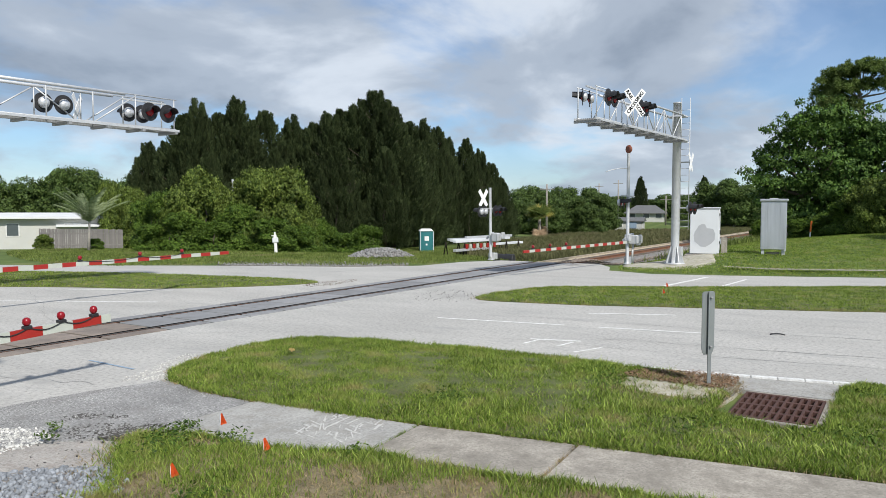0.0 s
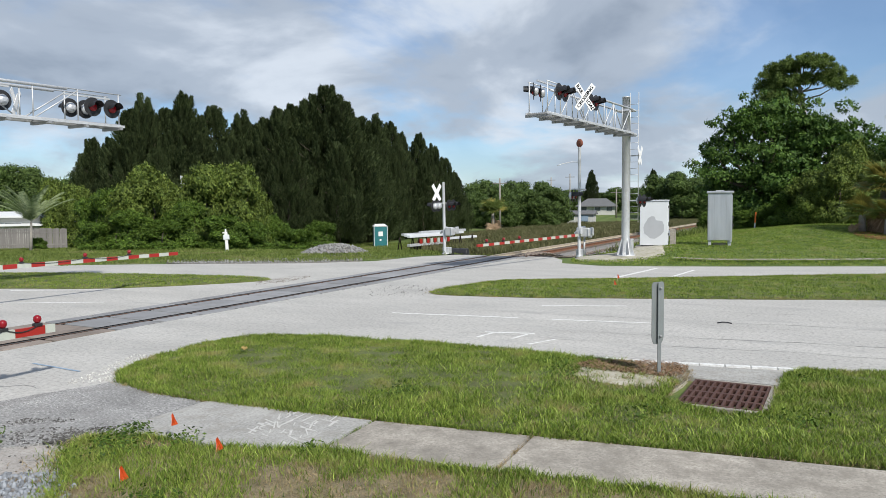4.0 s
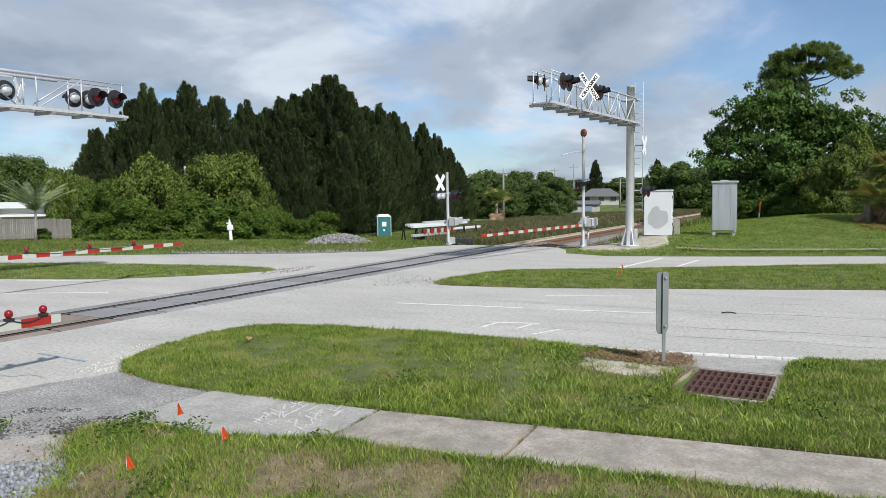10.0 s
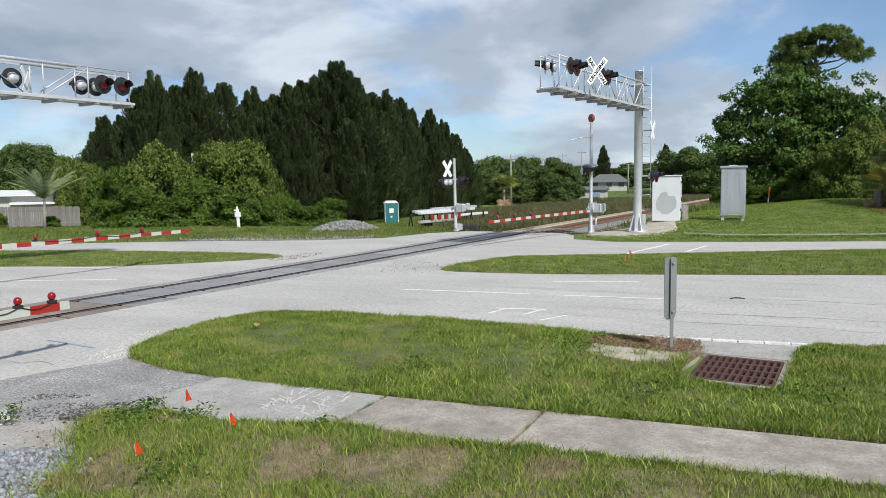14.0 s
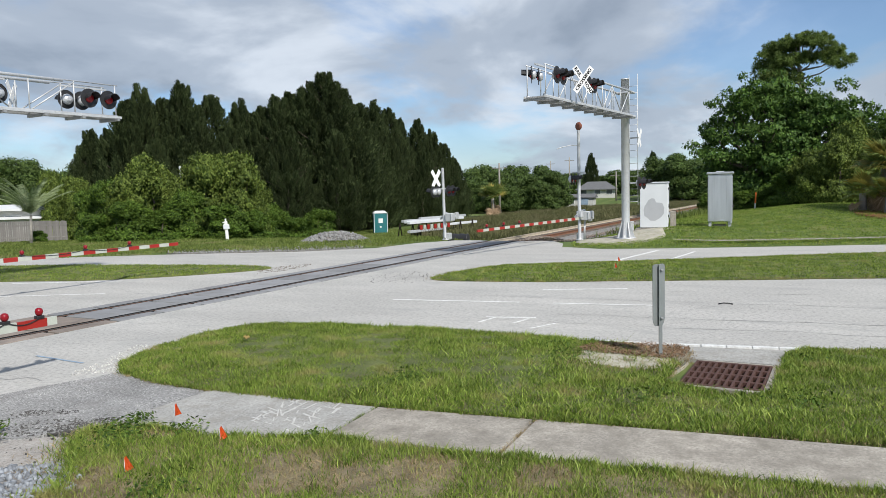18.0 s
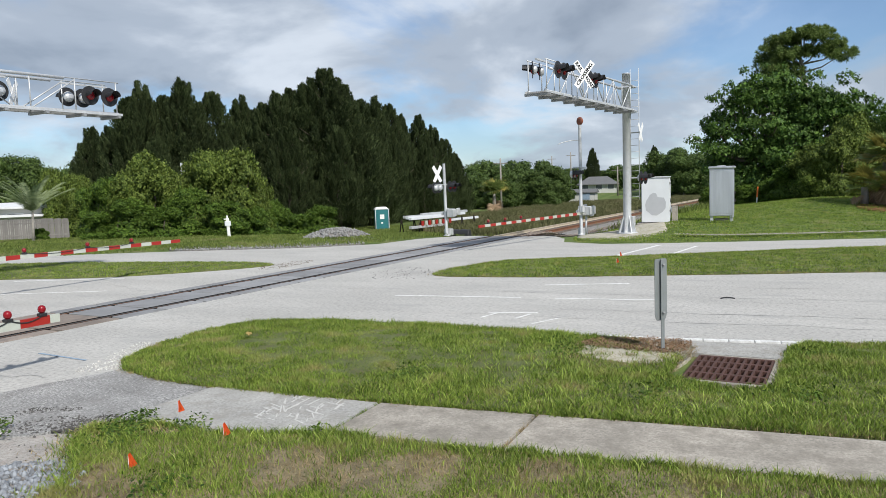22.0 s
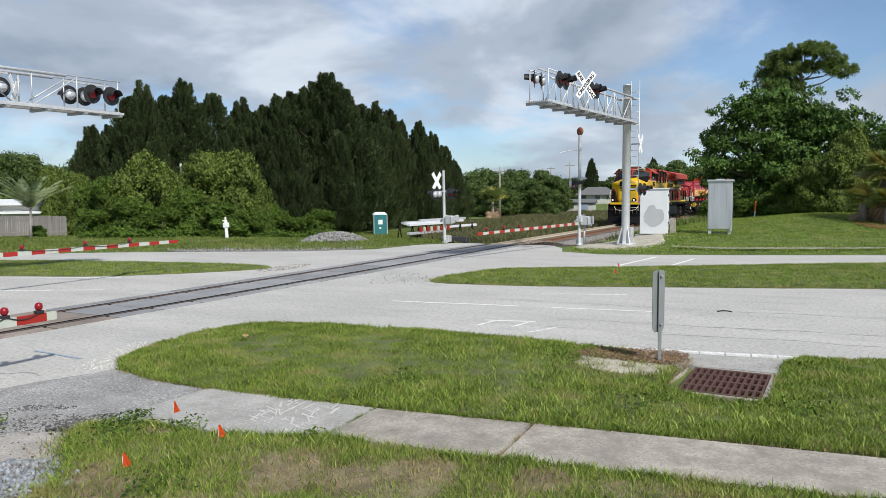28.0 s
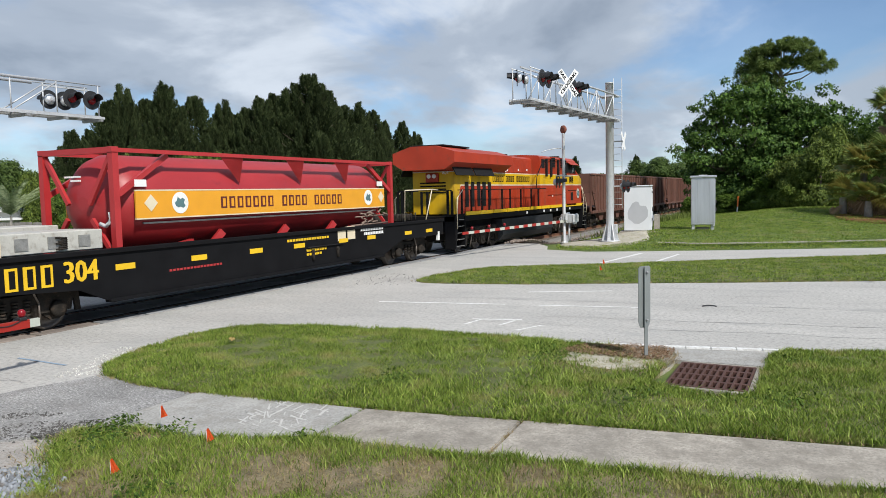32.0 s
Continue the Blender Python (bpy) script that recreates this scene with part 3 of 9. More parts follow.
MATS["far_leaf"] = leafy("far_leaves", (0.028, 0.056, 0.013), (0.120, 0.178, 0.044), 0.6, 0.15)
MATS["pine_leaf"] = leafy("pine_needles", (0.070, 0.115, 0.026), (0.215, 0.285, 0.080), 0.6, 0.3)
MATS["grass"] = leafy("grass_blades", (0.064, 0.122, 0.014), (0.305, 0.400, 0.070), 0.5, 0.22, 0.35, (0.30, 0.27, 0.10), 1.6)
MATS["weeds"] = leafy("weeds", (0.075, 0.085, 0.034), (0.180, 0.175, 0.078), 0.75, 0.2, 0.40, (0.150, 0.120, 0.075), 0.30)
MATS["tall_grass"] = leafy("tall_grass", (0.095, 0.135, 0.028), (0.235, 0.290, 0.072), 0.6, 0.3, 0.25, (0.23, 0.20, 0.10), 0.5)


def blades(name, base, height, width, lean, rs):
    """Grass: one bent triangle pair to a blade."""
    n = len(base)
    az = rs.uniform(0, 2 * math.pi, n)
    h = height * rs.uniform(0.55, 1.25, n)
    side = np.stack([np.cos(az), np.sin(az), 0 * az], -1) * (width * rs.uniform(0.6, 1.3, n))[:, None] / 2
    fa = rs.uniform(0, 2 * math.pi, n)
    out = np.stack([np.cos(fa), np.sin(fa), 0 * fa], -1) * (h * lean * rs.uniform(0.2, 1.2, n))[:, None]
    upv = np.zeros((n, 3)); upv[:, 2] = h
    mid = base + upv * 0.55 + out * 0.35
    v = np.stack([base - side, base + side, mid + side * 0.75, mid - side * 0.75, base + upv * 0.95 + out], 1).reshape(-1, 3)
    k = np.arange(n)[:, None] * 5
    faces = np.concatenate([k + [0, 1, 2], k + [0, 2, 3], k + [3, 2, 4]])
    return raw_mesh(name, v, faces)


def ripple(x, y, f, k):
    """Cheap uneven waves over the plan, about -0.6 to 0.6."""
    x, y = x * f, y * f
    return 0.25 * (np.sin(2.9 * x + 1.7 * y + k) + np.sin(-1.3 * x + 3.7 * y + 2.1 * k + np.sin(1.1 * x)) + np.sin(4.3 * x - 2.2 * y + 0.7 * k + np.sin(1.9 * y + k)) * 0.7)


def sow(loop, per_m2, rs, clump=0.0, margin=0.0, bare=None, floor=0.10):
    lo, hi = loop.min(0), loop.max(0)
    n = int(np.prod(hi - lo) * per_m2)
    p = rs.uniform(lo, hi, (n, 2))
    p = p[inside(p, loop)]
    if margin:
        p = p[edge_gap(p, loop) > margin]
    if clump:
        keep = ripple(p[:, 0], p[:, 1], 1.3, 4.0) * 0.6 + ripple(p[:, 0], p[:, 1], 4.0, 1.0) * 0.4
        p = p[keep * clump + rs.uniform(0, 1, len(p)) > 0.28 * clump]
    if bare is not None:
        for cx, cy, r in bare:
            d = np.hypot(p[:, 0] - cx, p[:, 1] - cy) / r
            p = p[rs.uniform(0, 1, len(p)) < ease(d, 0.45, 1.15) + floor]
    return p


def turf(name, loop, per_m2, height, width, label, seed, clump=0.8, lift=0.04, lean=0.75, material="grass", bare=None, zone=None, floor=0.10):
    rs = np.random.RandomState(seed)
    p = sow(loop, per_m2, rs, clump, 0, bare, floor)
    if zone is not None:
        p = p[zone(p)]
    g = np.minimum(edge_gap(p, loop), 0.35) / 0.35
    base = np.column_stack([p, gz(p[:, 0], p[:, 1]) + 0.005 + lift * g])
    tall = 1 + 0.6 * ripple(p[:, 0], p[:, 1], 0.8, 7.0) + 0.5 * ripple(p[:, 0], p[:, 1], 3.1, 2.0)
    tall = tall * (1.0 + 0.45 * np.exp(-g * 5.0))
    ob = fit_mesh(name, blades(name, base, height * tall, width, lean, rs), MATS[material])
    return tagged(ob, label, "grass", kind="stuff")


turf("verge_grass", LAWN_ISLAND, 3000, 0.066, 0.0125, "short green turf with a few dry blades", 11, clump=0.45, floor=0.38, zone=lambda p: p[:, 1] > -2.2, bare=[(10.6, 2.9, 0.9), (9.0, 3.65, 0.38), (9.25, 2.1, 0.30), (8.8, 1.3, 0.2), (11.3, 2.2, 0.6), (9.9, 4.4, 0.2)])
turf("front_grass", FRONT_LAWN, 4400, 0.064, 0.008, "rough green turf thinning to dry soil", 12, clump=0.9, zone=lambda p: (p[:, 0] > 3.2) & (p[:, 1] > -1.6), bare=[(5.55, 4.5, 0.50), (5.95, 3.3, 0.55), (5.15, 4.35, 0.42), (5.5, 3.8, 0.45), (6.3, 2.2, 0.4), (5.75, 6.55, 0.25), (4.5, 6.2, 0.35), (4.3, 5.6, 0.4)])
turf("front_grass_rest", FRONT_LAWN, 420, 0.085, 0.018, "rough green turf thinning to dry soil", 19, clump=0.9, zone=lambda p: ~((p[:, 0] > 3.2) & (p[:, 1] > -1.6)))
turf("verge_grass_rest", LAWN_ISLAND, 420, 0.080, 0.018, "short green turf with a few dry blades", 20, zone=lambda p: p[:, 1] <= -2.2)
turf("median_grass", MEDIAN_NEAR, 600, 0.045, 0.022, "mown green grass on the median", 13, zone=lambda p: p[:, 1] > -14, clump=0.3)
turf("median_far_grass", MEDIAN_FAR, 420, 0.048, 0.020, "mown green grass on the far median", 14, zone=lambda p: p[:, 1] < 40)
PAD = smooth_loop([(33.7, 10.4), (33.6, 9.4), (34.4, 7.8), (36.2, 7.0), (37.6, 7.2), (39.5, 7.6), (41.6, 7.4), (42.2, 8.6), (40.8, 9.6), (38.2, 9.3), (37.2, 10.4), (35.4, 10.9)], 4)
RIGHT_BANK = smooth_loop([(32.5, 10.2), (31.7, 8.4), (32.5, 5.6), (33.3, 3.4), (35.3, -1.4), (39, -10), (62, -10), (70, 4), (66, 9), (44, 10.0), (36, 10.9)], 4)
turf("bank_grass", RIGHT_BANK, 260, 0.050, 0.030, "mown green lawn sloping up to the trees", 15, clump=0.2, zone=lambda p: ~inside(p, PAD))
LEFT_FIELD = smooth_loop([(21.4, 35), (25.8, 27.4), (28.4, 21.8), (31, 19.6), (35.6, 18.4), (40, 17.5), (60, 18.2), (60, 38), (42, 44), (30, 52)], 4)
turf("field_grass", LEFT_FIELD, 150, 0.11, 0.035, "rough uncut grass field behind the road", 16, clump=0.7, material="tall_grass")
WEEDS = smooth_loop([(40, 18.4), (60, 17.4), (130, 17.6), (130, 40), (66, 36)], 3)
turf("trackside_weeds", WEEDS, 75, 0.42, 0.05, "brown-green waist-high weeds beside the track", 17, clump=0.6, material="weeds", lift=0)
MATS["scrub"] = leafy("scrub_leaves", (0.070, 0.082, 0.026), (0.200, 0.205, 0.085), 0.7, 0.2, 0.35, (0.16, 0.13, 0.08), 0.25)
SCRUB = smooth_loop([(41, 19.5), (60, 18.6), (128, 19.0), (128, 38), (66, 34)], 3)
turf("bank_weeds", smooth_loop([(40, 11.3), (60, 11.2), (110, 11.4), (110, 4), (72, 6), (56, 8.5), (46, 9.8)], 3), 45, 0.50, 0.045, "weedy grass along the ballast", 18, clump=0.6, material="tall_grass", lift=0)


def leaves(pos, out, length, width, rs, droop=0.0):
    """Kite-shaped leaves at pos, facing roughly along out."""
    n = len(pos)
    out = out + rs.normal(0, 0.42, (n, 3))
    out /= np.linalg.norm(out, axis=1, keepdims=True) + 1e-9
    axis = np.cross(out, rs.normal(0, 1, (n, 3)))
    axis /= np.linalg.norm(axis, axis=1, keepdims=True) + 1e-9
    axis[:, 2] -= droop
    across = np.cross(out, axis)
    l, w = (length * rs.uniform(0.6, 1.3, n))[:, None], (width * rs.uniform(0.6, 1.3, n))[:, None]
    return np.stack([pos - axis * l * 0.5, pos + across * w * 0.5, pos + axis * l * 0.5, pos - across * w * 0.5], 1).reshape(-1, 3)


def quads_of(v):
    return np.arange(len(v)).reshape(-1, 4)


def ball(n, rs, hollow=0.55):
    d = rs.normal(0, 1, (n, 3)); d /= np.linalg.norm(d, axis=1, keepdims=True)
    return d * (hollow + (1 - hollow) * rs.uniform(0, 1, n) ** 0.5)[:, None], d


def crown_of(name, clumps, per, length, width, seed, material, parent, droop=0.0, hollow=0.55, up=0.35, spray=1):
    """A crown of many leaf clumps: rows of centre, radii."""
    rs = np.random.RandomState(seed)
    vs = []
    for c, r in clumps:
        m = max(20, int(per * (np.mean(r) ** 2)))
        p, d = ball(max(4, m // spray), rs, hollow)
        d = d + (0, 0, up)
        if spray > 1:
            # each twig end carries a handful of leaves with a lean of its own
            d = np.repeat(d + rs.normal(0, 0.38, d.shape), spray, 0)
            p = np.repeat(p, spray, 0) + rs.normal(0, length * 0.42, (len(d), 3)) / r
        vs.append(leaves(p * r + c, d, length, width, rs, droop))
    v = np.concatenate(vs)
    return fit_mesh(name, raw_mesh(name, v, quads_of(v)), MATS[material], parent)


def limbs(bm, start, tips, r0, rs, n=6):
    for tip in tips:
        s, e = Vector(start), Vector(tip)
        mid = s.lerp(e, 0.5) + Vector(rs.normal(0, 0.12 * (e - s).length, 3))
        rod(bm, s, mid, r0, r0 * 0.6, n, caps=False)
        rod(bm, mid, e, r0 * 0.6, r0 * 0.2, n, caps=False)


def casuarina(seed, height, radius):
    """Feathery dark pine-like tree built once; copies stand at the places given."""
    rs = np.random.RandomState(seed)
    tree = thing("casuarina_tree", pose(0, 0, 0), "tall dark feathery casuarina tree in a dense grove", "tree", "casuarina grove")
    bm = R((0, 0, -0.4), (0.1, 0.05, height * 0.5), 0.24, 0.13)
    rod(bm, (0.1, 0.05, height * 0.5), (0, 0, height * 0.97), 0.13, 0.02)
    for _ in range(26):
        z, a = height * rs.uniform(0.08, 0.9), rs.uniform(0, 6.28)
        rr = radius * (1 - z / height) ** 0.75
        rod(bm, (0, 0, z), (math.cos(a) * rr, math.sin(a) * rr, z + rr * 0.7), 0.04, 0.012, 5)
    part("trunk", bm, MATS["bark"], tree)
    vs = []
    spires = [(0.0, 0.0, 1.0)] + [(math.cos(t) * radius * 0.34, math.sin(t) * radius * 0.34, rs.uniform(0.72, 0.95)) for t in rs.uniform(0, 6.28, 3)]
    for k in range(350):
        sx, sy, top = spires[k % 4 if k % 3 == 0 else 0]
        u = rs.uniform(0.0, 1.0) ** 0.85
        z = height * top * (0.05 + 0.91 * u)
        prof = (1 - u) ** 0.80 * (0.85 + 0.15 * min(1, u / 0.2)) * (1.0 if sx == 0.0 else 0.55)
        a = rs.uniform(0, 6.28)
        rr = radius * prof * (rs.uniform(0.70, 1.12) if k % 6 else rs.uniform(0.2, 0.6))
        axis = np.array([math.cos(a), math.sin(a), rs.uniform(1.1, 2.6) + 2.5 * u]); axis /= np.linalg.norm(axis)
        ln = rs.uniform(1.4, 2.5) * (0.62 + 0.5 * (1 - u))
        base = np.array([sx * (1 - u * 0.4) + math.cos(a) * rr, sy * (1 - u * 0.4) + math.sin(a) * rr, z - 0.4 * ln])
        m = 250
        s = rs.uniform(0, 1, m) ** 0.9
        bend = np.array([0, 0, 1.0]) - axis * axis[2]
        fat = rs.uniform(0.17, 0.25)
        spread = (np.sqrt(np.clip(s * 3.2, 0, 1)) * (1 - s) ** 0.62)[:, None] * ln * fat
        off = rs.normal(0, 1, (m, 3)); off -= (off @ axis)[:, None] * axis
        off /= np.linalg.norm(off, axis=1, keepdims=True) + 1e-9
        p = base + s[:, None] * axis * ln + (s ** 2)[:, None] * bend * ln * 0.30 + off * spread * rs.uniform(0.75, 1.08, (m, 1))
        dirn = axis * 0.9 + off * 0.30 + rs.normal(0, 0.14, (m, 3)); dirn /= np.linalg.norm(dirn, axis=1, keepdims=True)
        across = np.cross(dirn, off + rs.normal(0, 0.22, (m, 3))); across /= np.linalg.norm(across, axis=1, keepdims=True) + 1e-9
        L = rs.uniform(0.16, 0.32, (m, 1)); W = rs.uniform(0.036, 0.066, (m, 1))
        vs.append(np.stack([p, p + dirn * L * 0.5 + across * W / 2, p + dirn * L, p + dirn * L * 0.5 - across * W / 2], 1).reshape(-1, 3))
    v = np.concatenate(vs)
    fit_mesh("crown", raw_mesh("crown", v, quads_of(v)), MATS["needles"], tree)
    return tree


def stand(tree, x, y, turn, size, first):
    m = Matrix.LocRotScale((x, y, gh(x, y) - 0.05), Euler((0, 0, turn)), (size, size, size) if not isinstance(size, tuple) else size)
    if first:
        tree.matrix_basis = m
        return tree
    c = copy_thing(tree, Matrix.LocRotScale(m.translation, m.to_quaternion(), None))
    c.matrix_basis = m
    return c


rs_ = np.random.RandomState(88)
spots_ = sow(SCRUB, 0.16, rs_, 0.9)
scrub = crown_of("scrub", [(np.array([x, y, gh(x, y) + 0.16]), np.array([1.0, 1.0, 0.5]) * rs_.uniform(0.45, 1.15)) for x, y in spots_], 300, 0.12, 0.05, 89, "scrub", None, hollow=0.5, up=0.6, spray=5)
tagged(scrub, "low olive-brown scrub mounds beside the track", "scrub", kind="stuff")

# bearing, distance, height
GROVE = [(37.8, 74, 10.0), (40.2, 73, 12.4), (41.2, 72, 13.8), (42.7, 74, 13.6), (44.0, 72, 14.5), (45.9, 73, 13.6), (47.9, 74, 13.0), (49.5, 73, 12.8), (50.7, 72, 13.8), (51.6, 75, 14.2), (52.9, 72, 14.7), (54.1, 72, 15.5), (55.4, 74, 14.3),
         (56.5, 77, 13.2), (57.6, 80, 14.1), (58.7, 83, 13.3), (59.5, 86, 12.6), (60.9, 88, 12.4), (62.0, 92, 11.4), (62.9, 95, 10.3), (63.6, 98, 8.5), (39.0, 78, 10.5), (43.3, 79, 13.0), (48.6, 79, 12.4), (53.4, 79, 14.4), (57.0, 75, 10.0), (59.0, 80, 9.6), (61.2, 84, 8.6),
         (46.6, 68, 9.5), (51.2, 67, 9.2), (54.8, 68, 9.8), (42.0, 68, 9.0)]
kinds = [casuarina(s, 13.5, r) for s, r in ((1, 3.0), (2, 3.4), (3, 2.7), (4, 3.8))]
used = set()
rs0 = random.Random(5)
for i, (b, d, h) in enumerate(GROVE):
    k = i % 4
    x, y = polar(b, d)
    s = h / 13.5
    w = s * rs0.uniform(1.05, 1.40)
    stand(kinds[k], x, y, rs0.uniform(0, 6.28), (w, w, s * 0.945 * rs0.uniform(0.97, 1.03)), k not in used)
    used.add(k)


def shrub(seed, w, h, label, per=1500, leaf=0.19, material="shrub_leaf", heads=11):
    """A mound of rounded heads with deep gaps between them, each head covered with sprays of leaves."""
    rs = np.random.RandomState(seed)
    ob = thing("shrub", pose(0, 0, 0), label, "shrub", "roadside shrubs")
    clumps = []
    for k in range(heads):
        a, u = k * 2.4 + rs.uniform(-0.4, 0.4), rs.uniform(0.15, 1.0) if k else 1.0
        rr = w * 0.36 * math.sqrt(1 - 0.75 * u * u) * rs.uniform(0.6, 1.0) * (k > 0)
        hc = np.array([math.cos(a) * rr, math.sin(a) * rr, h * (0.22 + 0.54 * u)])
        hr = np.array([w * 0.17, w * 0.17, h * 0.155]) * rs.uniform(0.8, 1.2)
        clumps.append((hc, hr * 0.85))
        for _ in range(12):
            d = rs.normal(0, 1, 3); d[2] = abs(d[2]) * 1.1 - 0.35; d /= np.linalg.norm(d)
            clumps.append((hc + d * hr * 0.85, hr * rs.uniform(0.25, 0.5)))
    clumps.append((np.array([0, 0, h * 0.36]), np.array([w * 0.30, w * 0.30, h * 0.32])))
    clumps.append((np.array([0, 0, h * 0.16]), np.array([w * 0.45, w * 0.45, h * 0.18])))
    bm = bmesh.new()
    limbs(bm, (0, 0, -0.2), [c for c, _ in clumps[:130:13]], 0.09, rs)
    part("stem", bm, MATS["bark"], ob)
    crown_of("crown", clumps, per, leaf, leaf * 0.55, seed + 50, material, ob, hollow=0.74, up=0.45, spray=7)
    return ob


# bearing, distance, width, height
bushes = [(37.9, 55, 2.9, 3.9), (38.8, 54, 3.4, 4.4), (41.0, 53, 4.4, 5.9), (42.6, 54, 3.8, 5.2), (45.3, 53, 4.2, 6.1), (47.0, 53, 4.6, 6.5), (48.3, 54, 3.2, 4.9), (49.7, 56, 3.0, 2.9), (51.2, 58, 3.0, 1.9), (44.0, 52, 3.4, 3.6), (46.6, 50.5, 3.4, 2.6), (40.0, 51, 3.4, 2.8), (42.2, 50.5, 3.0, 2.2), (48.6, 51.5, 2.6, 2.2), (38.2, 51.5, 2.8, 2.0),
          (53.4, 62, 3.2, 2.6), (35.3, 67, 3.0, 5.8), (36.7, 66, 3.2, 5.6)]
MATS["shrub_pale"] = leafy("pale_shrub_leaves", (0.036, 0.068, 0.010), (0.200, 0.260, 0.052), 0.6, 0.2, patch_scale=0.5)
sk = [shrub(21, 5.0, 4.5, "dense roadside shrub with pale yellow-green leaves", material="shrub_pale"), shrub(22, 5.0, 4.5, "dense glossy green roadside shrub"),
      shrub(23, 5.0, 4.5, "dense roadside shrub with pale yellow-green leaves", material="shrub_pale"), shrub(24, 5.0, 4.5, "dense glossy green roadside shrub")]
used = set()
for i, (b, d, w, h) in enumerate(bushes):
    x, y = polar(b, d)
    # shrubs over 4.8 m take the pale leaves, lower ones the darker green
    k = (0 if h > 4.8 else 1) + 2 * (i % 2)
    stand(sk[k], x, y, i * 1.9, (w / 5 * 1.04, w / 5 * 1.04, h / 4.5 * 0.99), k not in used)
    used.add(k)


def broadleaf(seed, w, h, label, trunk=0.25, per=420, leaf=0.28, material="far_leaf", lobes=80, name="tree", group="", low=0.12):
    rs = np.random.RandomState(seed)
    ob = thing(name, pose(0, 0, 0), label, "tree", group)
    clumps = []
    for _ in range(lobes):
        a, u = rs.uniform(0, 6.28), rs.uniform(0, 1)
        rr = w * 0.38 * math.sqrt(rs.uniform(0.1, 1)) * math.sqrt(1 - (u * 0.8) ** 2)
        clumps.append((np.array([math.cos(a) * rr, math.sin(a) * rr, h * (low + (0.87 - low) * u)]), np.array([w * 0.09, w * 0.09, h * 0.075]) * rs.uniform(0.5, 1.6)))
    clumps.append((np.array([0, 0, h * (low + 0.25)]), np.array([w * 0.32, w * 0.32, h * 0.27])))
    bm = R((0, 0, -0.4), (0.1, 0, h * (low + 0.1)), trunk, trunk * 0.6)
    limbs(bm, (0.1, 0, h * low), [c for c, _ in clumps[:9]], trunk * 0.45, rs)
    part("trunk", bm, MATS["bark_grey"], ob)
    crown_of("crown", clumps, per * 1.5, leaf, leaf * 0.55, seed + 70, material, ob, hollow=0.7, up=0.5, spray=5)
    return ob


FAR = [(29.0, 92, 9, 7.0), (31.5, 90, 9, 7.0), (33.2, 88, 9, 7.8), (35.3, 86, 8, 7.4), (36.8, 84, 7, 6.8), (64.6, 128, 12, 7.0), (66.2, 132, 12, 7.6), (67.8, 126, 11, 7.2), (69.4, 134, 12, 7.4), (70.8, 130, 9, 6.2), (65.3, 118, 9, 5.4), (67.1, 115, 8, 5.0), (68.7, 120, 9, 5.6), (70.2, 118, 8, 4.6), (72.0, 190, 14, 5.6),
       (74.6, 200, 16, 5.6), (76.2, 185, 12, 5.8), (77.6, 200, 16, 6.2), (79.2, 150, 12, 8.0), (80.4, 145, 13, 8.2), (81.8, 150, 12, 7.0), (83.5, 160, 14, 8.5), (26.5, 95, 10, 7.5), (24.0, 100, 10, 8), (96, 75, 10, 8), (99, 70, 10, 9)]
fk = [broadleaf(s, 10, 7, "rounded green broadleaf tree in the far tree line", group="far tree line") for s in (31, 32, 33)]
used = set()
for i, (b, d, w, h) in enumerate(FAR):
    x, y = polar(b, d)
    stand(fk[i % 3], x, y, i * 2.3, (w / 10, w / 10, (h + 0.6) / 7), i % 3 not in used)
    used.add(i % 3)

# the great tree on the bank, with a pine standing over it
BIG = [(82.8, 66, 6.6, 1.5), (83.0, 65, 4.6, 1.4), (83.4, 66, 7.9, 1.4), (83.6, 66, 3.2, 1.6), (84.4, 66, 8.6, 1.5), (85.0, 65, 5.8, 2.2), (85.8, 66, 9.0, 1.5), (86.2, 65, 4.0, 2.2), (86.6, 66, 7.4, 2.2), (87.4, 66, 9.2, 1.5), (87.8, 65, 5.6, 2.3),
       (88.8, 66, 7.4, 1.9), (89.6, 66, 6.0, 2.1), (90.4, 65, 7.6, 1.5), (91.3, 65, 5.8, 1.9), (92.6, 65, 6.2, 1.5), (93.5, 64, 4.6, 2.2), (82.0, 67, 7.2, 0.8), (90.8, 64, 4.0, 2.2), (89.0, 63, 3.4, 2.2), (85.4, 66, 10.0, 1.0), (83.9, 66, 1.7, 1.4), (84.6, 65, 2.4, 1.6), (83.2, 66, 2.0, 1.1), (85.3, 64, 1.7, 1.5), (82.7, 67, 2.0, 0.9), (86.4, 64, 2.0, 1.6), (84.9, 66, 9.6, 1.2), (86.6, 66, 10.0, 1.3), (88.4, 66, 9.0, 1.4), (89.4, 66, 8.4, 1.6), (91.4, 66, 7.8, 1.3), (87.4, 67, 7.4, 2.0), (82.5, 67, 3.6, 1.2), (82.1, 66, 5.4, 0.8)]
bx, by = polar(86.5, 66)
big = thing("broadleaf_tree", pose(bx, by, gh(bx, by)), "huge dark green spreading tree with dense glossy foliage", "tree")
rsb = np.random.RandomState(8)
clumps = []
for b, d, z, r in BIG:
    x, y = polar(b, d)
    for _ in range(11):
        off = rsb.normal(0, 0.50 * r, 3)
        clumps.append((np.array([x - bx, y - by, z - gh(bx, by)]) + off, np.array([r, r, r * 0.62]) * rsb.uniform(0.22, 0.50)))
    clumps.append((np.array([x - bx, y - by, z - gh(bx, by)]), np.array([r, r, r * 0.8]) * 0.80))
bm = R((0, 0, -0.4), (0.3, 0.2, 3.6), 0.55, 0.4, 10)
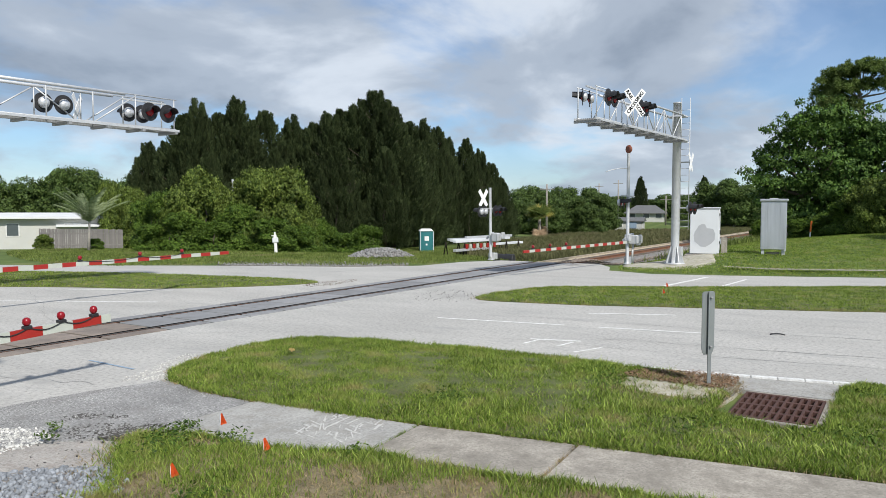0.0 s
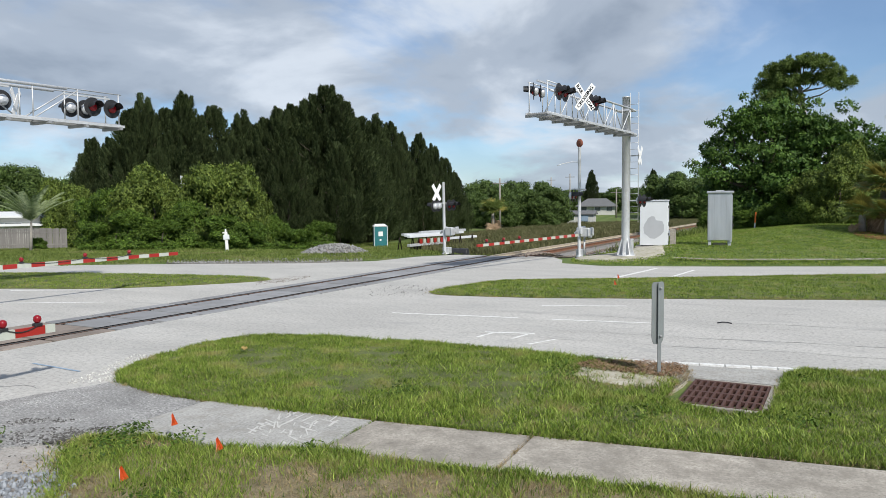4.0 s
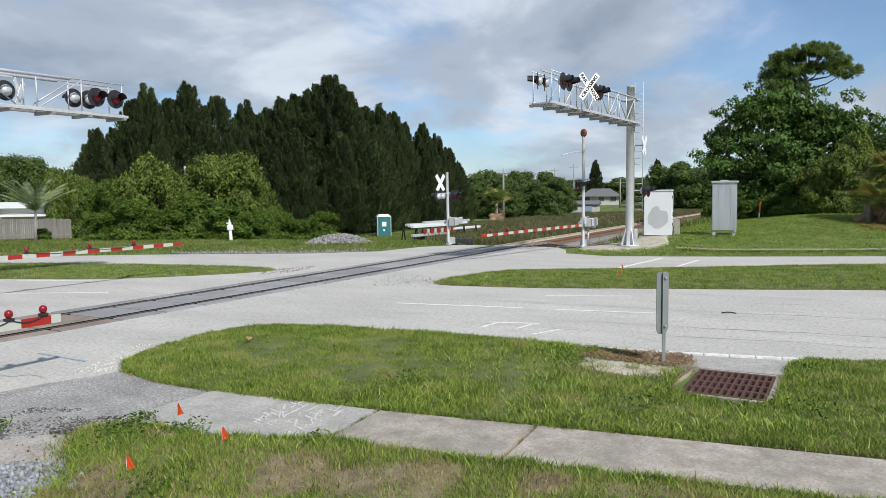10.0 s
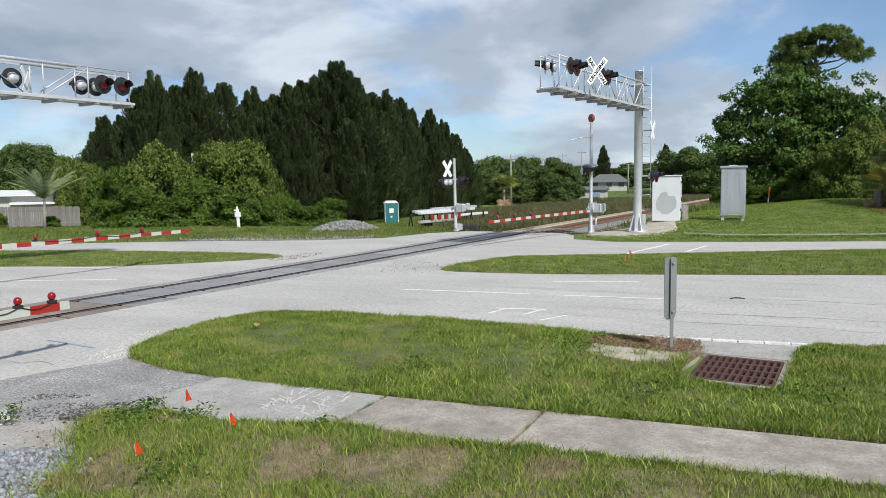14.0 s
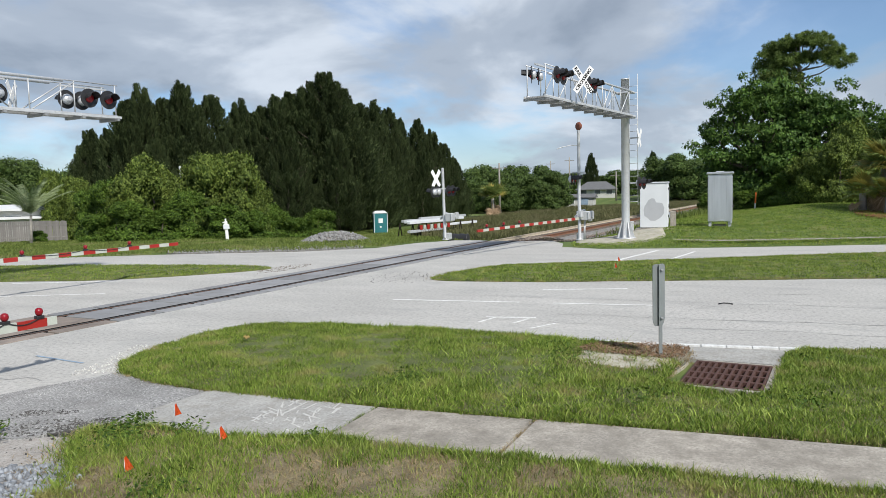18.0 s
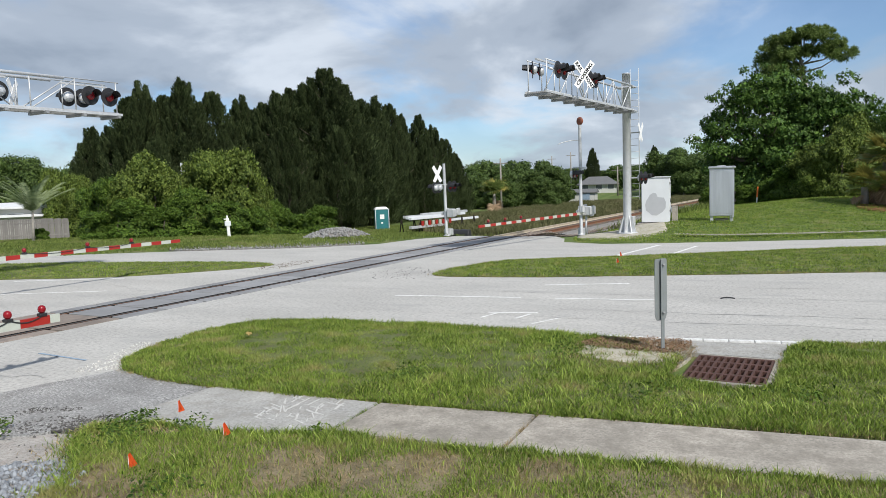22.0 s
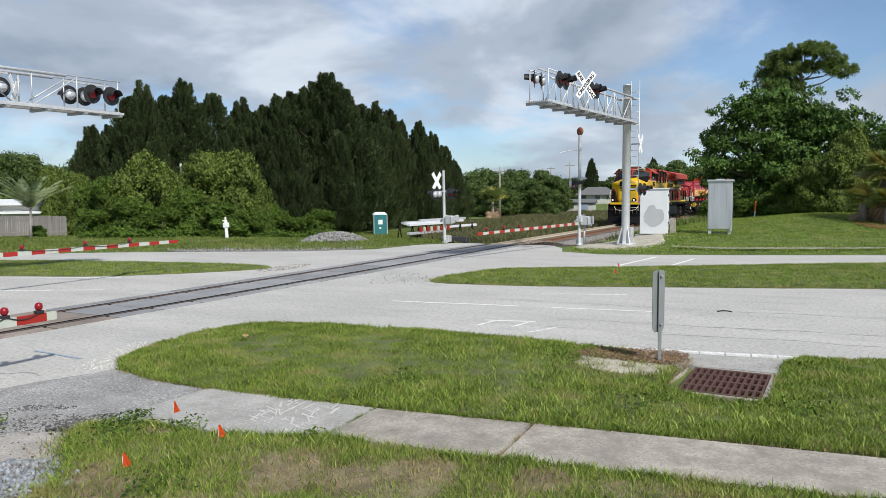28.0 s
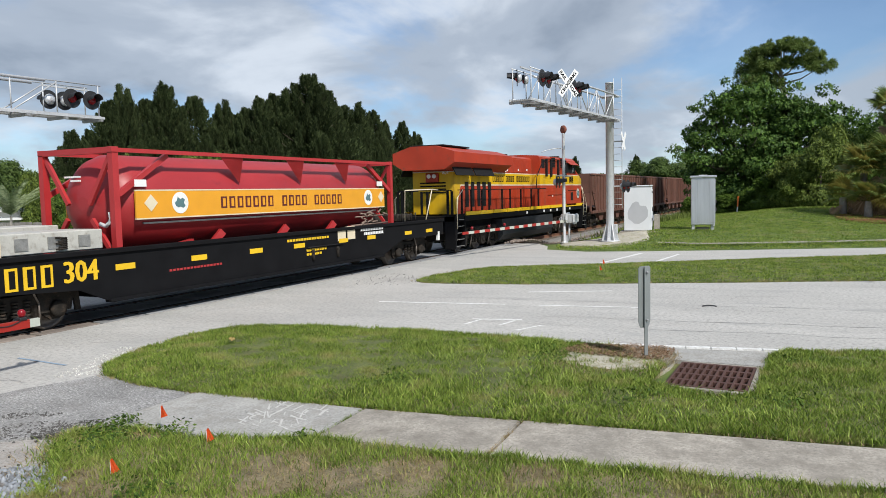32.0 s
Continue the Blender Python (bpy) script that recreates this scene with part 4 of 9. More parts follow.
limbs(bm, (0.3, 0.2, 3.2), [c for c, _ in clumps[::7]], 0.2, rsb)
part("trunk", bm, MATS["bark"], big)
crown_of("crown", clumps, 620, 0.24, 0.12, 81, "tree_leaf", big, droop=0.35, hollow=0.72, up=0.45, spray=9)

px, py = polar(88.4, 70)
pine = thing("pine_tree", pose(px, py, gh(px, py)), "old pine with crooked limbs and flat needle tufts", "tree")
bm = R((0, 0, -0.3), (0.3, 0.2, 9.2), 0.32, 0.2)
rod(bm, (0.3, 0.2, 9.2), (-0.2, 0.9, 13.2), 0.2, 0.07)
tufts = []
for b, z in ((85.7, 12.6), (86.0, 13.2), (85.5, 12.0), (86.6, 13.3), (87.2, 13.4), (88.0, 13.7), (88.7, 13.8), (89.2, 13.7), (89.9, 13.2), (90.4, 12.9), (90.9, 12.4), (91.1, 11.7), (87.2, 12.3), (86.3, 11.6), (89.3, 12.4), (86.8, 10.8), (86.0, 10.8), (87.4, 11.9), (86.8, 12.0), (86.6, 11.2), (85.6, 11.4), (86.4, 10.4), (86.0, 10.0)):
    x, y = polar(88.2 + (b - 88.3) * 0.78, 70 + rsb.uniform(-1.5, 1.5))
    c = np.array([x - px, y - py, z - 0.6])
    tufts.append(c)
    limbs(bm, (0.2, 0.3, min(11.5, z - 1.6)), [c], 0.09, rsb)
part("trunk", bm, MATS["bark_grey"], pine)
vs = []
for c in tufts:
    for _ in range(30):
        cc = c + rsb.normal(0, 1, 3) * (0.58, 0.58, 0.20)
        p, d = ball(64, rsb, 0.2)
        d[:, 2] += 0.35
        d /= np.linalg.norm(d, axis=1, keepdims=True)
        across = np.cross(d, rsb.normal(0, 1, d.shape)); across /= np.linalg.norm(across, axis=1, keepdims=True) + 1e-9
        vs.append(np.stack([cc + 0 * d, cc + d * 0.18 + across * 0.024, cc + d * 0.36, cc + d * 0.18 - across * 0.024], 1).reshape(-1, 3))
v = np.concatenate(vs)
fit_mesh("crown", raw_mesh("crown", v, quads_of(v)), MATS["pine_leaf"], pine)
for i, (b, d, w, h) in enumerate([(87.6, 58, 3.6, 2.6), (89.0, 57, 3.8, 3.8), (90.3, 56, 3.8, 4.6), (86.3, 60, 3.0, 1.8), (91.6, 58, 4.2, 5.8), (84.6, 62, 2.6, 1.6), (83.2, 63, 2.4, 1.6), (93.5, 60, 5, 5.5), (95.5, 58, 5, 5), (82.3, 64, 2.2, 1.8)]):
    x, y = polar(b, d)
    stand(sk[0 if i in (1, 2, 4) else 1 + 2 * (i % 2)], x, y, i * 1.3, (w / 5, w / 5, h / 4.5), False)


# low broad-leaved weeds in the near grass
def weed_patch(name, spots, seed, label):
    rs = np.random.RandomState(seed)
    pos, out = [], []
    for x, y, r, n in spots:
        d = rs.normal(0, 1, (n, 2)) * r * 0.5
        pos.append(np.column_stack([x + d[:, 0], y + d[:, 1], gz(x + d[:, 0], y + d[:, 1]) + 0.05 + rs.uniform(0, 0.09, n)]))
        out.append(np.column_stack([d * 2, np.full(n, 0.8)]))
    pos, out = np.concatenate(pos), np.concatenate(out)
    v = leaves(pos, out, 0.055, 0.026, rs)
    tagged(fit_mesh(name, raw_mesh(name, v, quads_of(v)), MATS["shrub_leaf"]), label, "weeds", kind="stuff")


weed_patch("low_weeds", [(5.75, 7.05, 0.32, 230), (5.45, 6.75, 0.40, 240), (5.95, 6.35, 0.25, 150), (6.05, 7.15, 0.2, 90), (4.6, 5.3, 0.4, 160), (6.35, 4.85, 0.1, 60), (9.2, 2.0, 0.4, 220), (10.9, 3.6, 0.4, 300), (11.6, 3.9, 0.35, 260), (8.9, 5.2, 0.4, 180), (9.6, 0.3, 0.4, 220), (5.2, 8.4, 0.12, 50), (4.9, 8.1, 0.12, 50), (11.9, 0.2, 0.25, 160)], 61, "leafy green weeds among the turf")

# long fringe of grass along the kerb edges of the near beds
def fringe(name, loop, lo, hi, per_m, height, label, seed, material="grass", lean=1.1, inset=0.028):
    rs = np.random.RandomState(seed)
    seg = np.roll(loop, -1, 0) - loop
    ln = np.hypot(*seg.T)
    pick = rs.choice(len(loop), int(ln.sum() * per_m), p=ln / ln.sum())
    p = loop[pick] + seg[pick] * rs.uniform(0, 1, (len(pick), 1)) + rs.normal(0, inset, (len(pick), 2))
    p = p[(p[:, 0] > lo[0]) & (p[:, 1] > lo[1]) & (p[:, 0] < hi[0]) & (p[:, 1] < hi[1])]
    keep = ripple(p[:, 0], p[:, 1], 2.7, 5.0) + rs.uniform(-0.5, 0.5, len(p)) > -0.15
    p = p[keep]
    base = np.column_stack([p, gz(p[:, 0], p[:, 1]) + 0.012])
    tagged(fit_mesh(name, blades(name, base, height, 0.010, lean, rs), MATS[material]), label, "grass", kind="stuff")


fringe("verge_fringe", LAWN_ISLAND, (6, -3), (14, 12), 520, 0.070, "ragged grass edge of the verge", 62)
fringe("front_fringe", FRONT_LAWN, (3, -2), (9, 8), 520, 0.085, "ragged grass edge along the footpath", 63)
fringe("corner_fringe", FRONT_LAWN, (3.4, 4.9), (5.75, 7.6), 900, 0.075, "ragged grass spreading over sand and gravel", 77, "grass", 1.2, 0.15)
fringe("median_fringe", MEDIAN_NEAR, (18, -12), (34, 12), 160, 0.055, "ragged grass edge of the median", 64)

MATS["tuft"] = leafy("tuft_blades", (0.080, 0.150, 0.016), (0.420, 0.510, 0.110), 0.45, 0.35)
turf("verge_tufts", LAWN_ISLAND, 460, 0.105, 0.014, "longer bright blades in the verge", 74, clump=1.3, lean=1.0, material="tuft", zone=lambda p: (p[:, 1] > -2.2) & (p[:, 1] < 5.5))
turf("verge_tufts_far", LAWN_ISLAND, 220, 0.070, 0.012, "longer bright blades in the verge", 75, clump=1.3, lean=1.0, material="tuft", zone=lambda p: p[:, 1] >= 5.5)
turf("front_tufts", FRONT_LAWN, 480, 0.100, 0.011, "longer grass tufts beside the footpath", 76, clump=1.5, lean=1.0, material="tuft", zone=lambda p: (p[:, 0] > 3.2) & (p[:, 1] > -1.6), bare=[(5.55, 4.5, 0.6), (5.95, 3.3, 0.6), (5.15, 4.35, 0.5), (5.5, 3.8, 0.5), (6.3, 2.2, 0.4), (4.5, 6.2, 0.4), (4.3, 5.6, 0.5)])
MATS["straw"] = leafy("dry_straw", (0.20, 0.145, 0.070), (0.44, 0.35, 0.20), 0.85, 0.2)
fringe("corner_straw", FRONT_LAWN, (3.4, 4.9), (5.75, 7.6), 700, 0.05, "dry straw spreading over gravel", 78, "straw", 2.0, 0.22)
fringe("verge_straw", LAWN_ISLAND, (6, -3), (14, 12), 260, 0.035, "dry brown grass along the edge of the verge", 65, "straw", 2.6, 0.05)
fringe("front_straw", FRONT_LAWN, (3, -2), (9, 8), 220, 0.035, "dry brown grass along the footpath edge", 66, "straw", 2.6, 0.05)
fringe("median_straw", MEDIAN_NEAR, (18, -12), (34, 12), 110, 0.05, "dry brown grass along the median edge", 67, "straw", 2.4, 0.12)
turf("verge_dry", LAWN_ISLAND, 1300, 0.045, 0.007, "dry blades scattered through the verge", 71, clump=1.2, lean=1.8, material="straw", zone=lambda p: p[:, 1] > -2.2)
turf("front_dry", FRONT_LAWN, 2300, 0.038, 0.006, "matted dry grass over bare soil", 72, clump=0.9, lean=2.6, material="straw", zone=lambda p: (p[:, 0] > 3.2) & (p[:, 1] > -1.6))
turf("sign_dry", smooth_loop([(10.1, 3.7), (11.3, 4.0), (12.2, 3.4), (12.25, 2.0), (11.3, 1.75), (10.4, 1.9), (9.9, 2.5)], 4), 900, 0.035, 0.008, "dry straw over the bare soil at the sign", 73, clump=0.7, lift=0.07, lean=2.8, material="straw")
for k_, (jx, jy) in enumerate(((7.04, 4.83), (7.27, 2.89))):
    rs_ = np.random.RandomState(80 + k_)
    t_ = rs_.uniform(-1, 1, 260)
    d_ = np.array([0.58 if k_ == 0 else 0.61, 0.035])
    base_ = np.column_stack([jx + d_[0] * t_ + rs_.normal(0, 0.012, 260), jy + d_[1] * t_ + rs_.normal(0, 0.014, 260), np.full(260, 0.015)])
    base_ = base_[np.sin(t_ * 7 + k_) + rs_.uniform(-1, 1, 260) > -0.2]
    tagged(fit_mesh("joint_weeds", blades("joint_weeds", base_, 0.035, 0.007, 1.4, rs_), MATS["straw" if k_ else "grass"]), "small weeds in the joint between footpath slabs", "weeds", kind="stuff")

# palms
MATS["frond"] = leafy("palm_frond", (0.100, 0.150, 0.036), (0.27, 0.34, 0.10), 0.5, 0.35)
MATS["frond_grey"] = leafy("grey_green_frond", (0.16, 0.21, 0.10), (0.36, 0.42, 0.23), 0.5, 0.3)
MATS["frond_dry"] = leafy("dry_palm_frond", (0.30, 0.20, 0.12), (0.52, 0.38, 0.25), 0.8, 0.3)
MATS["frond_yellow"] = leafy("yellowing_frond", (0.20, 0.20, 0.04), (0.38, 0.31, 0.08), 0.6, 0.3)


def fan_frond(length, seed):
    """A fan leaf along +x: stalk, then a fan of narrow blades."""
    rs = np.random.RandomState(seed)
    v, f = [], []

    def quad(a, b, c, d):
        k = len(v); v.extend((a, b, c, d)); f.append((k, k + 1, k + 2, k + 3))

    st = length * 0.45
    for k in range(3):
        a, b = st * k / 3, st * (k + 1) / 3
        za, zb = 0.10 * math.sin(k), 0.10 * math.sin(k + 1)
        quad((a, -0.02, za), (b, -0.018, zb), (b, 0.018, zb), (a, 0.02, za))
    for t in np.linspace(-1.9, 1.9, 26):
        r = length * 0.60 * (1 - 0.12 * abs(t)) * rs.uniform(0.85, 1.1)
        c, s = math.cos(t), math.sin(t)
        droop = -0.22 * r * rs.uniform(0.5, 1.6)
        w = 0.035
        m = (st + c * r * 0.55, s * r * 0.55, 0.10)
        e = (st + c * r, s * r, 0.10 + droop)
        quad((st, 0, 0.09), (m[0] + s * w, m[1] - c * w, m[2]), e, (m[0] - s * w, m[1] + c * w, m[2]))
    return raw_mesh("frond", v, f)


FANS = [fan_frond(1.7, s) for s in (1, 2, 3)]
DRY = [fan_frond(1.5, s) for s in (4, 5)]
YEL = [fan_frond(1.6, s) for s in (6, 7)]
for meshes, mt in ((FANS, "frond"), (DRY, "frond_dry"), (YEL, "frond_yellow")):
    for me in meshes:
        me.materials.append(MATS[mt])


def fan_palm(x, y, height, size, green, dry, seed, label):
    rs = random.Random(seed)
    pa = thing("fan_palm", pose(x, y, gh(x, y)), label, "palm", "fan palms")
    part("trunk", R((0, 0, -0.2), (0.05, 0.0, height), 0.24, 0.18, 10), MATS["bark_grey"], pa)
    for k in range(green + dry):
        ob = new("frond", (DRY if k >= green else (YEL if rs.random() < 0.4 else FANS))[k % 2])
        ob.parent = pa
        a = rs.uniform(0, 360)
        if k < green:
            el = rs.uniform(0, 80) if height > 1.5 else rs.uniform(-25, 75)
            z = height + rs.uniform(-0.1, 0.25)
        else:
            el = rs.uniform(-85, -45)
            z = height * rs.uniform(0.2, 1.0)
        s = size * rs.uniform(0.8, 1.15)
        ob.matrix_basis = Matrix.LocRotScale((0.15 * math.cos(radians(a)), 0.15 * math.sin(radians(a)), z), Euler((radians(rs.uniform(-25, 25)), radians(-el), radians(a)), "XYZ"), (s, s, s))
    return pa


for b, d, h, s, g_, dr_, sd in ((93.1, 50, 2.4, 1.0, 54, 84, 1), (94.6, 50, 2.9, 1.05, 54, 84, 2), (96.4, 49, 2.6, 1.1, 44, 60, 3), (94.5, 58, 6.4, 0.85, 40, 18, 4), (91.9, 49.5, 1.0, 0.8, 24, 3, 5), (93.4, 48.5, 0.9, 0.8, 24, 2, 6), (95.0, 48.5, 1.0, 0.85, 24, 3, 7)):
    x, y = polar(b, d)
    fan_palm(x, y, h, s, g_, dr_, sd, "fan palm with a skirt of dry brown fronds" if dr_ > 5 else "low fan palm clump at the edge of the bank")


x, y = polar(66.5, 100)
fan_palm(x, y, 2.4, 1.35, 40, 14, 9, "fan palm with a skirt of dry brown fronds")


def feather_palm(x, y, height, label):
    rs = np.random.RandomState(14)
    pa = thing("feather_palm", pose(x, y, gh(x, y)), label, "palm")
    part("trunk", R((0, 0, -0.2), (0.1, 0, height), 0.10, 0.07, 8), MATS["bark_grey"], pa)
    for k in range(26):
        v = []
        a, el = rs.uniform(0, 6.28), rs.uniform(0.75, 1.52)
        ln = rs.uniform(2.2, 3.2)
        prev = np.array([0.1, 0, height])
        for t in np.linspace(0.08, 1, 26):
            r, z = ln * t * math.cos(el * (1 - 0.25 * t)), ln * (t * math.sin(el) - 0.24 * t * t)
            q = np.array([0.1 + math.cos(a) * r, math.sin(a) * r, height + z])
            side = np.array([-math.sin(a), math.cos(a), 0])
            for s in (-1, 1):
                tip = q + side * s * 0.36 * (1 - 0.5 * t) + (q - prev) * 2.0 - (0, 0, 0.10)
                v += [q, q + (q - prev) * 0.35, tip, q - (q - prev) * 0.05 + (0, 0, -0.02)]
            v += [prev, q, q + (0, 0, 0.02), prev + (0, 0, 0.02)]
            prev = q
        v = np.array(v)
        fit_mesh("frond", raw_mesh("frond", v, quads_of(v)), MATS["frond_grey"], pa)
    return pa


x, y = polar(33.9, 54)
feather_palm(x, y, 1.9, "young feathery palm in front of the fence")
x, y = polar(34.4, 56)
stand(sk[1], x, y, 0.4, (0.24, 0.24, 0.22), False)
x, y = polar(31.2, 60)
stand(sk[0], x, y, 1.4, (0.28, 0.28, 0.28), False)
# far conifers above the roofs
for b, d, h, w in ((73.9, 165, 9.4, 0.80), (78.33, 165, 9.4, 0.8), (80.2, 170, 6.6, 0.9)):
    x, y = polar(b, d)
    stand(kinds[2], x, y, b, (w, w, h / 13.5), False)
slab("mulch_bed", smooth_loop([polar(91.4, 48.5), polar(92.5, 46.5), polar(95, 46), polar(98, 47), polar(97, 51), polar(92.5, 51)], 3), 0.05, 0.2, surface("red_mulch_bed", (0.16, 0.035, 0.022), 0.95, vary=0.4, scale=6, bump=0.5), "red wood-chip mulch bed under the palms", "ground")

# ---- the train: each vehicle has x back from its front coupling, y across, z up from the rail ----
def livery():
    """Red paint with a yellow band that fills the nose, white lines between them, road dirt low down."""
    mt = surface("loco_paint", (0.385, 0.041, 0.015), 0.42, vary=0.14, scale=1.5, fine=30, bump=0.03, spec=0.3)
    nt = mt.node_tree
    N, bs = nt.nodes, nt.nodes["Principled BSDF"]
    paint = bs.inputs["Base Color"].links[0].from_socket
    co = N.new("ShaderNodeTexCoord")
    sp = N.new("ShaderNodeSeparateXYZ"); link(mt, co.outputs["Object"], sp.inputs[0])

    def m(op, a, b):
        n = N.new("ShaderNodeMath"); n.operation = op
        for i, v in enumerate((a, b)):
            if isinstance(v, (int, float)):
                n.inputs[i].default_value = v
            elif v is not None:
                link(mt, v, n.inputs[i])
        return n.outputs[0]

    side = m("ADD", m("MULTIPLY", m("SUBTRACT", sp.outputs["X"], 1.45), 0.5), m("SUBTRACT", m("ABSOLUTE", sp.outputs["Y"], None), 0.62))
    low = N.new("ShaderNodeMapRange"); low.interpolation_type = "SMOOTHSTEP"
    low.inputs["From Min"].default_value, low.inputs["From Max"].default_value = -0.25, 0.85
    low.inputs["To Min"].default_value, low.inputs["To Max"].default_value = 1.2, 2.96
    link(mt, side, low.inputs["Value"])
    tail = N.new("ShaderNodeMapRange"); tail.interpolation_type = "SMOOTHSTEP"
    tail.inputs["From Min"].default_value, tail.inputs["From Max"].default_value = 19.7, 20.4
    tail.inputs["To Min"].default_value, tail.inputs["To Max"].default_value = 2.96, 1.2
    link(mt, sp.outputs["X"], tail.inputs["Value"])
    edge = m("MINIMUM", low.outputs[0], tail.outputs[0])
    above = m("GREATER_THAN", sp.outputs["Z"], edge)
    line_low = m("LESS_THAN", m("ABSOLUTE", m("SUBTRACT", sp.outputs["Z"], edge), None), 0.028)
    nose = m("LESS_THAN", sp.outputs["X"], 2.84)
    top = m("ADD", 3.55, m("MULTIPLY", nose, 0.5))
    below = m("LESS_THAN", sp.outputs["Z"], top)
    line_top = m("LESS_THAN", m("ABSOLUTE", m("SUBTRACT", sp.outputs["Z"], top), None), 0.022)
    mix = N.new("ShaderNodeMix"); mix.data_type = "RGBA"; mix.inputs["B"].default_value = (0.65, 0.395, 0.008, 1)
    link(mt, m("MULTIPLY", above, below), mix.inputs["Factor"]); link(mt, paint, mix.inputs["A"])
    mix2 = N.new("ShaderNodeMix"); mix2.data_type = "RGBA"; mix2.inputs["B"].default_value = (0.62, 0.56, 0.44, 1)
    link(mt, m("MAXIMUM", line_low, line_top), mix2.inputs["Factor"]); link(mt, mix.outputs["Result"], mix2.inputs["A"])
    grime = N.new("ShaderNodeTexNoise"); grime.inputs["Scale"].default_value = 1.1; grime.inputs["Detail"].default_value = 7
    st = N.new("ShaderNodeMapping"); st.inputs["Scale"].default_value = (1.4, 1.4, 0.25)
    link(mt, co.outputs["Object"], st.inputs[0]); link(mt, st.outputs[0], grime.inputs["Vector"])
    gr = N.new("ShaderNodeMapRange"); gr.inputs["From Min"].default_value, gr.inputs["From Max"].default_value, gr.inputs["To Max"].default_value = 0.47, 0.85, 0.6
    link(mt, grime.outputs["Fac"], gr.inputs["Value"])
    mix3 = N.new("ShaderNodeMix"); mix3.data_type = "RGBA"; mix3.inputs["B"].default_value = (0.13, 0.075, 0.045, 1)
    link(mt, gr.outputs[0], mix3.inputs["Factor"]); link(mt, mix2.outputs["Result"], mix3.inputs["A"])
    link(mt, mix3.outputs["Result"], bs.inputs["Base Color"])
    return mt


MATS["livery"] = livery()
MATS["loco_red"] = surface("loco_roof_red", (0.37, 0.040, 0.017), 0.5, spec=0.3, vary=0.18, scale=1.2, bump=0.03, dirt=(0.2, 0.05, 0.03), dirt_amount=0.2)
MATS["yellow"] = surface("yellow_paint", (0.74, 0.46, 0.012), 0.45, vary=0.12, scale=2, bump=0.03)
MATS["black"] = surface("black_paint", (0.009, 0.009, 0.010), 0.65, spec=0.06, vary=0.3, scale=2, bump=0.05)
MATS["underframe"] = surface("underframe_grime", (0.030, 0.026, 0.022), 0.85, vary=0.5, scale=3, fine=30, bump=0.3, dirt=(0.070, 0.050, 0.037), dirt_amount=0.3, spec=0.1)
MATS["tank_dark"] = surface("fuel_tank_paint", (0.020, 0.022, 0.026), 0.6, vary=0.3, scale=2, bump=0.05, dirt=(0.045, 0.042, 0.038), dirt_amount=0.3, spec=0.3)
MATS["wheel"] = surface("wheel_steel", (0.16, 0.135, 0.115), 0.55, 0.6, vary=0.3, scale=4, bump=0.1)
# grey base colour stands in for sky reflection and the cab interior
MATS["glass"] = surface("reflection_grey_glass", (0.075, 0.092, 0.098), 0.08, vary=0.1, bump=0.0, spec=0.8)
MATS["board_cream"] = surface("number_board_cream", (0.50, 0.46, 0.35), 0.4, vary=0.06, bump=0.01)
MATS["off_white"] = surface("dirty_off_white", (0.46, 0.45, 0.41), 0.6, vary=0.15, scale=3, bump=0.03, dirt=(0.28, 0.25, 0.21), dirt_amount=0.35)
MATS["white"] = surface("white_paint", (0.76, 0.76, 0.74), 0.5, vary=0.06, scale=2, bump=0.03, dirt=(0.55, 0.52, 0.47), dirt_amount=0.15)
MATS["rail_cream"] = surface("cream_rail", (0.66, 0.58, 0.42), 0.5, vary=0.1, bump=0.02)
MATS["lens_lit"] = glowing("headlight_lens", (0.95, 0.84, 0.66), 0.3)
MATS["louvre"] = surface("louvre_and_opening_black", (0.014, 0.014, 0.015), 0.7, vary=0.3, bump=0.1, spec=0.15)
MATS["tank_red"] = surface("tank_container_red", (0.33, 0.024, 0.028), 0.46, vary=0.14, scale=0.8, fine=25, bump=0.03, dirt=(0.22, 0.02, 0.025), dirt_amount=0.2, stretch=(1, 1, 2))
MATS["frame_red"] = surface("container_frame_red", (0.40, 0.028, 0.03), 0.4, vary=0.12, bump=0.03)
MATS["band"] = surface("orange_band", (0.72, 0.32, 0.02), 0.4, vary=0.06, bump=0.01)
MATS["dark_red"] = surface("dark_red_lettering", (0.10, 0.012, 0.012), 0.5, vary=0.1, bump=0)
MATS["wagon"] = surface("wagon_brown", (0.13, 0.055, 0.038), 0.75, vary=0.3, scale=1.2, fine=30, bump=0.1, dirt=(0.10, 0.05, 0.035), dirt_amount=0.4, obj_random=0.15)
MATS["steel_bits"] = surface("pipework_grey", (0.35, 0.34, 0.32), 0.5, 0.6, vary=0.3, scale=6, bump=0.1)
MATS["pipe_brown"] = surface("dusty_brown_pipework", (0.23, 0.165, 0.13), 0.6, 0.2, vary=0.3, scale=6, bump=0.1)
MATS["teal"] = surface("teal_emblem", (0.09, 0.17, 0.18), 0.5, vary=0.2, bump=0)


def text_mesh(words, size, depth=0.004):
    cu = bpy.data.curves.new("words", "FONT")
    cu.body, cu.size, cu.extrude, cu.align_x, cu.align_y = words, size, depth, "CENTER", "CENTER"
    cu.resolution_u = 2
    tmp = bpy.data.objects.new("words", cu)
    scene.collection.objects.link(tmp)
    bpy.context.view_layer.update()
    me = bpy.data.meshes.new_from_object(tmp.evaluated_get(bpy.context.evaluated_depsgraph_get()))
    bpy.data.objects.remove(tmp)
    bpy.data.curves.remove(cu)
    return me


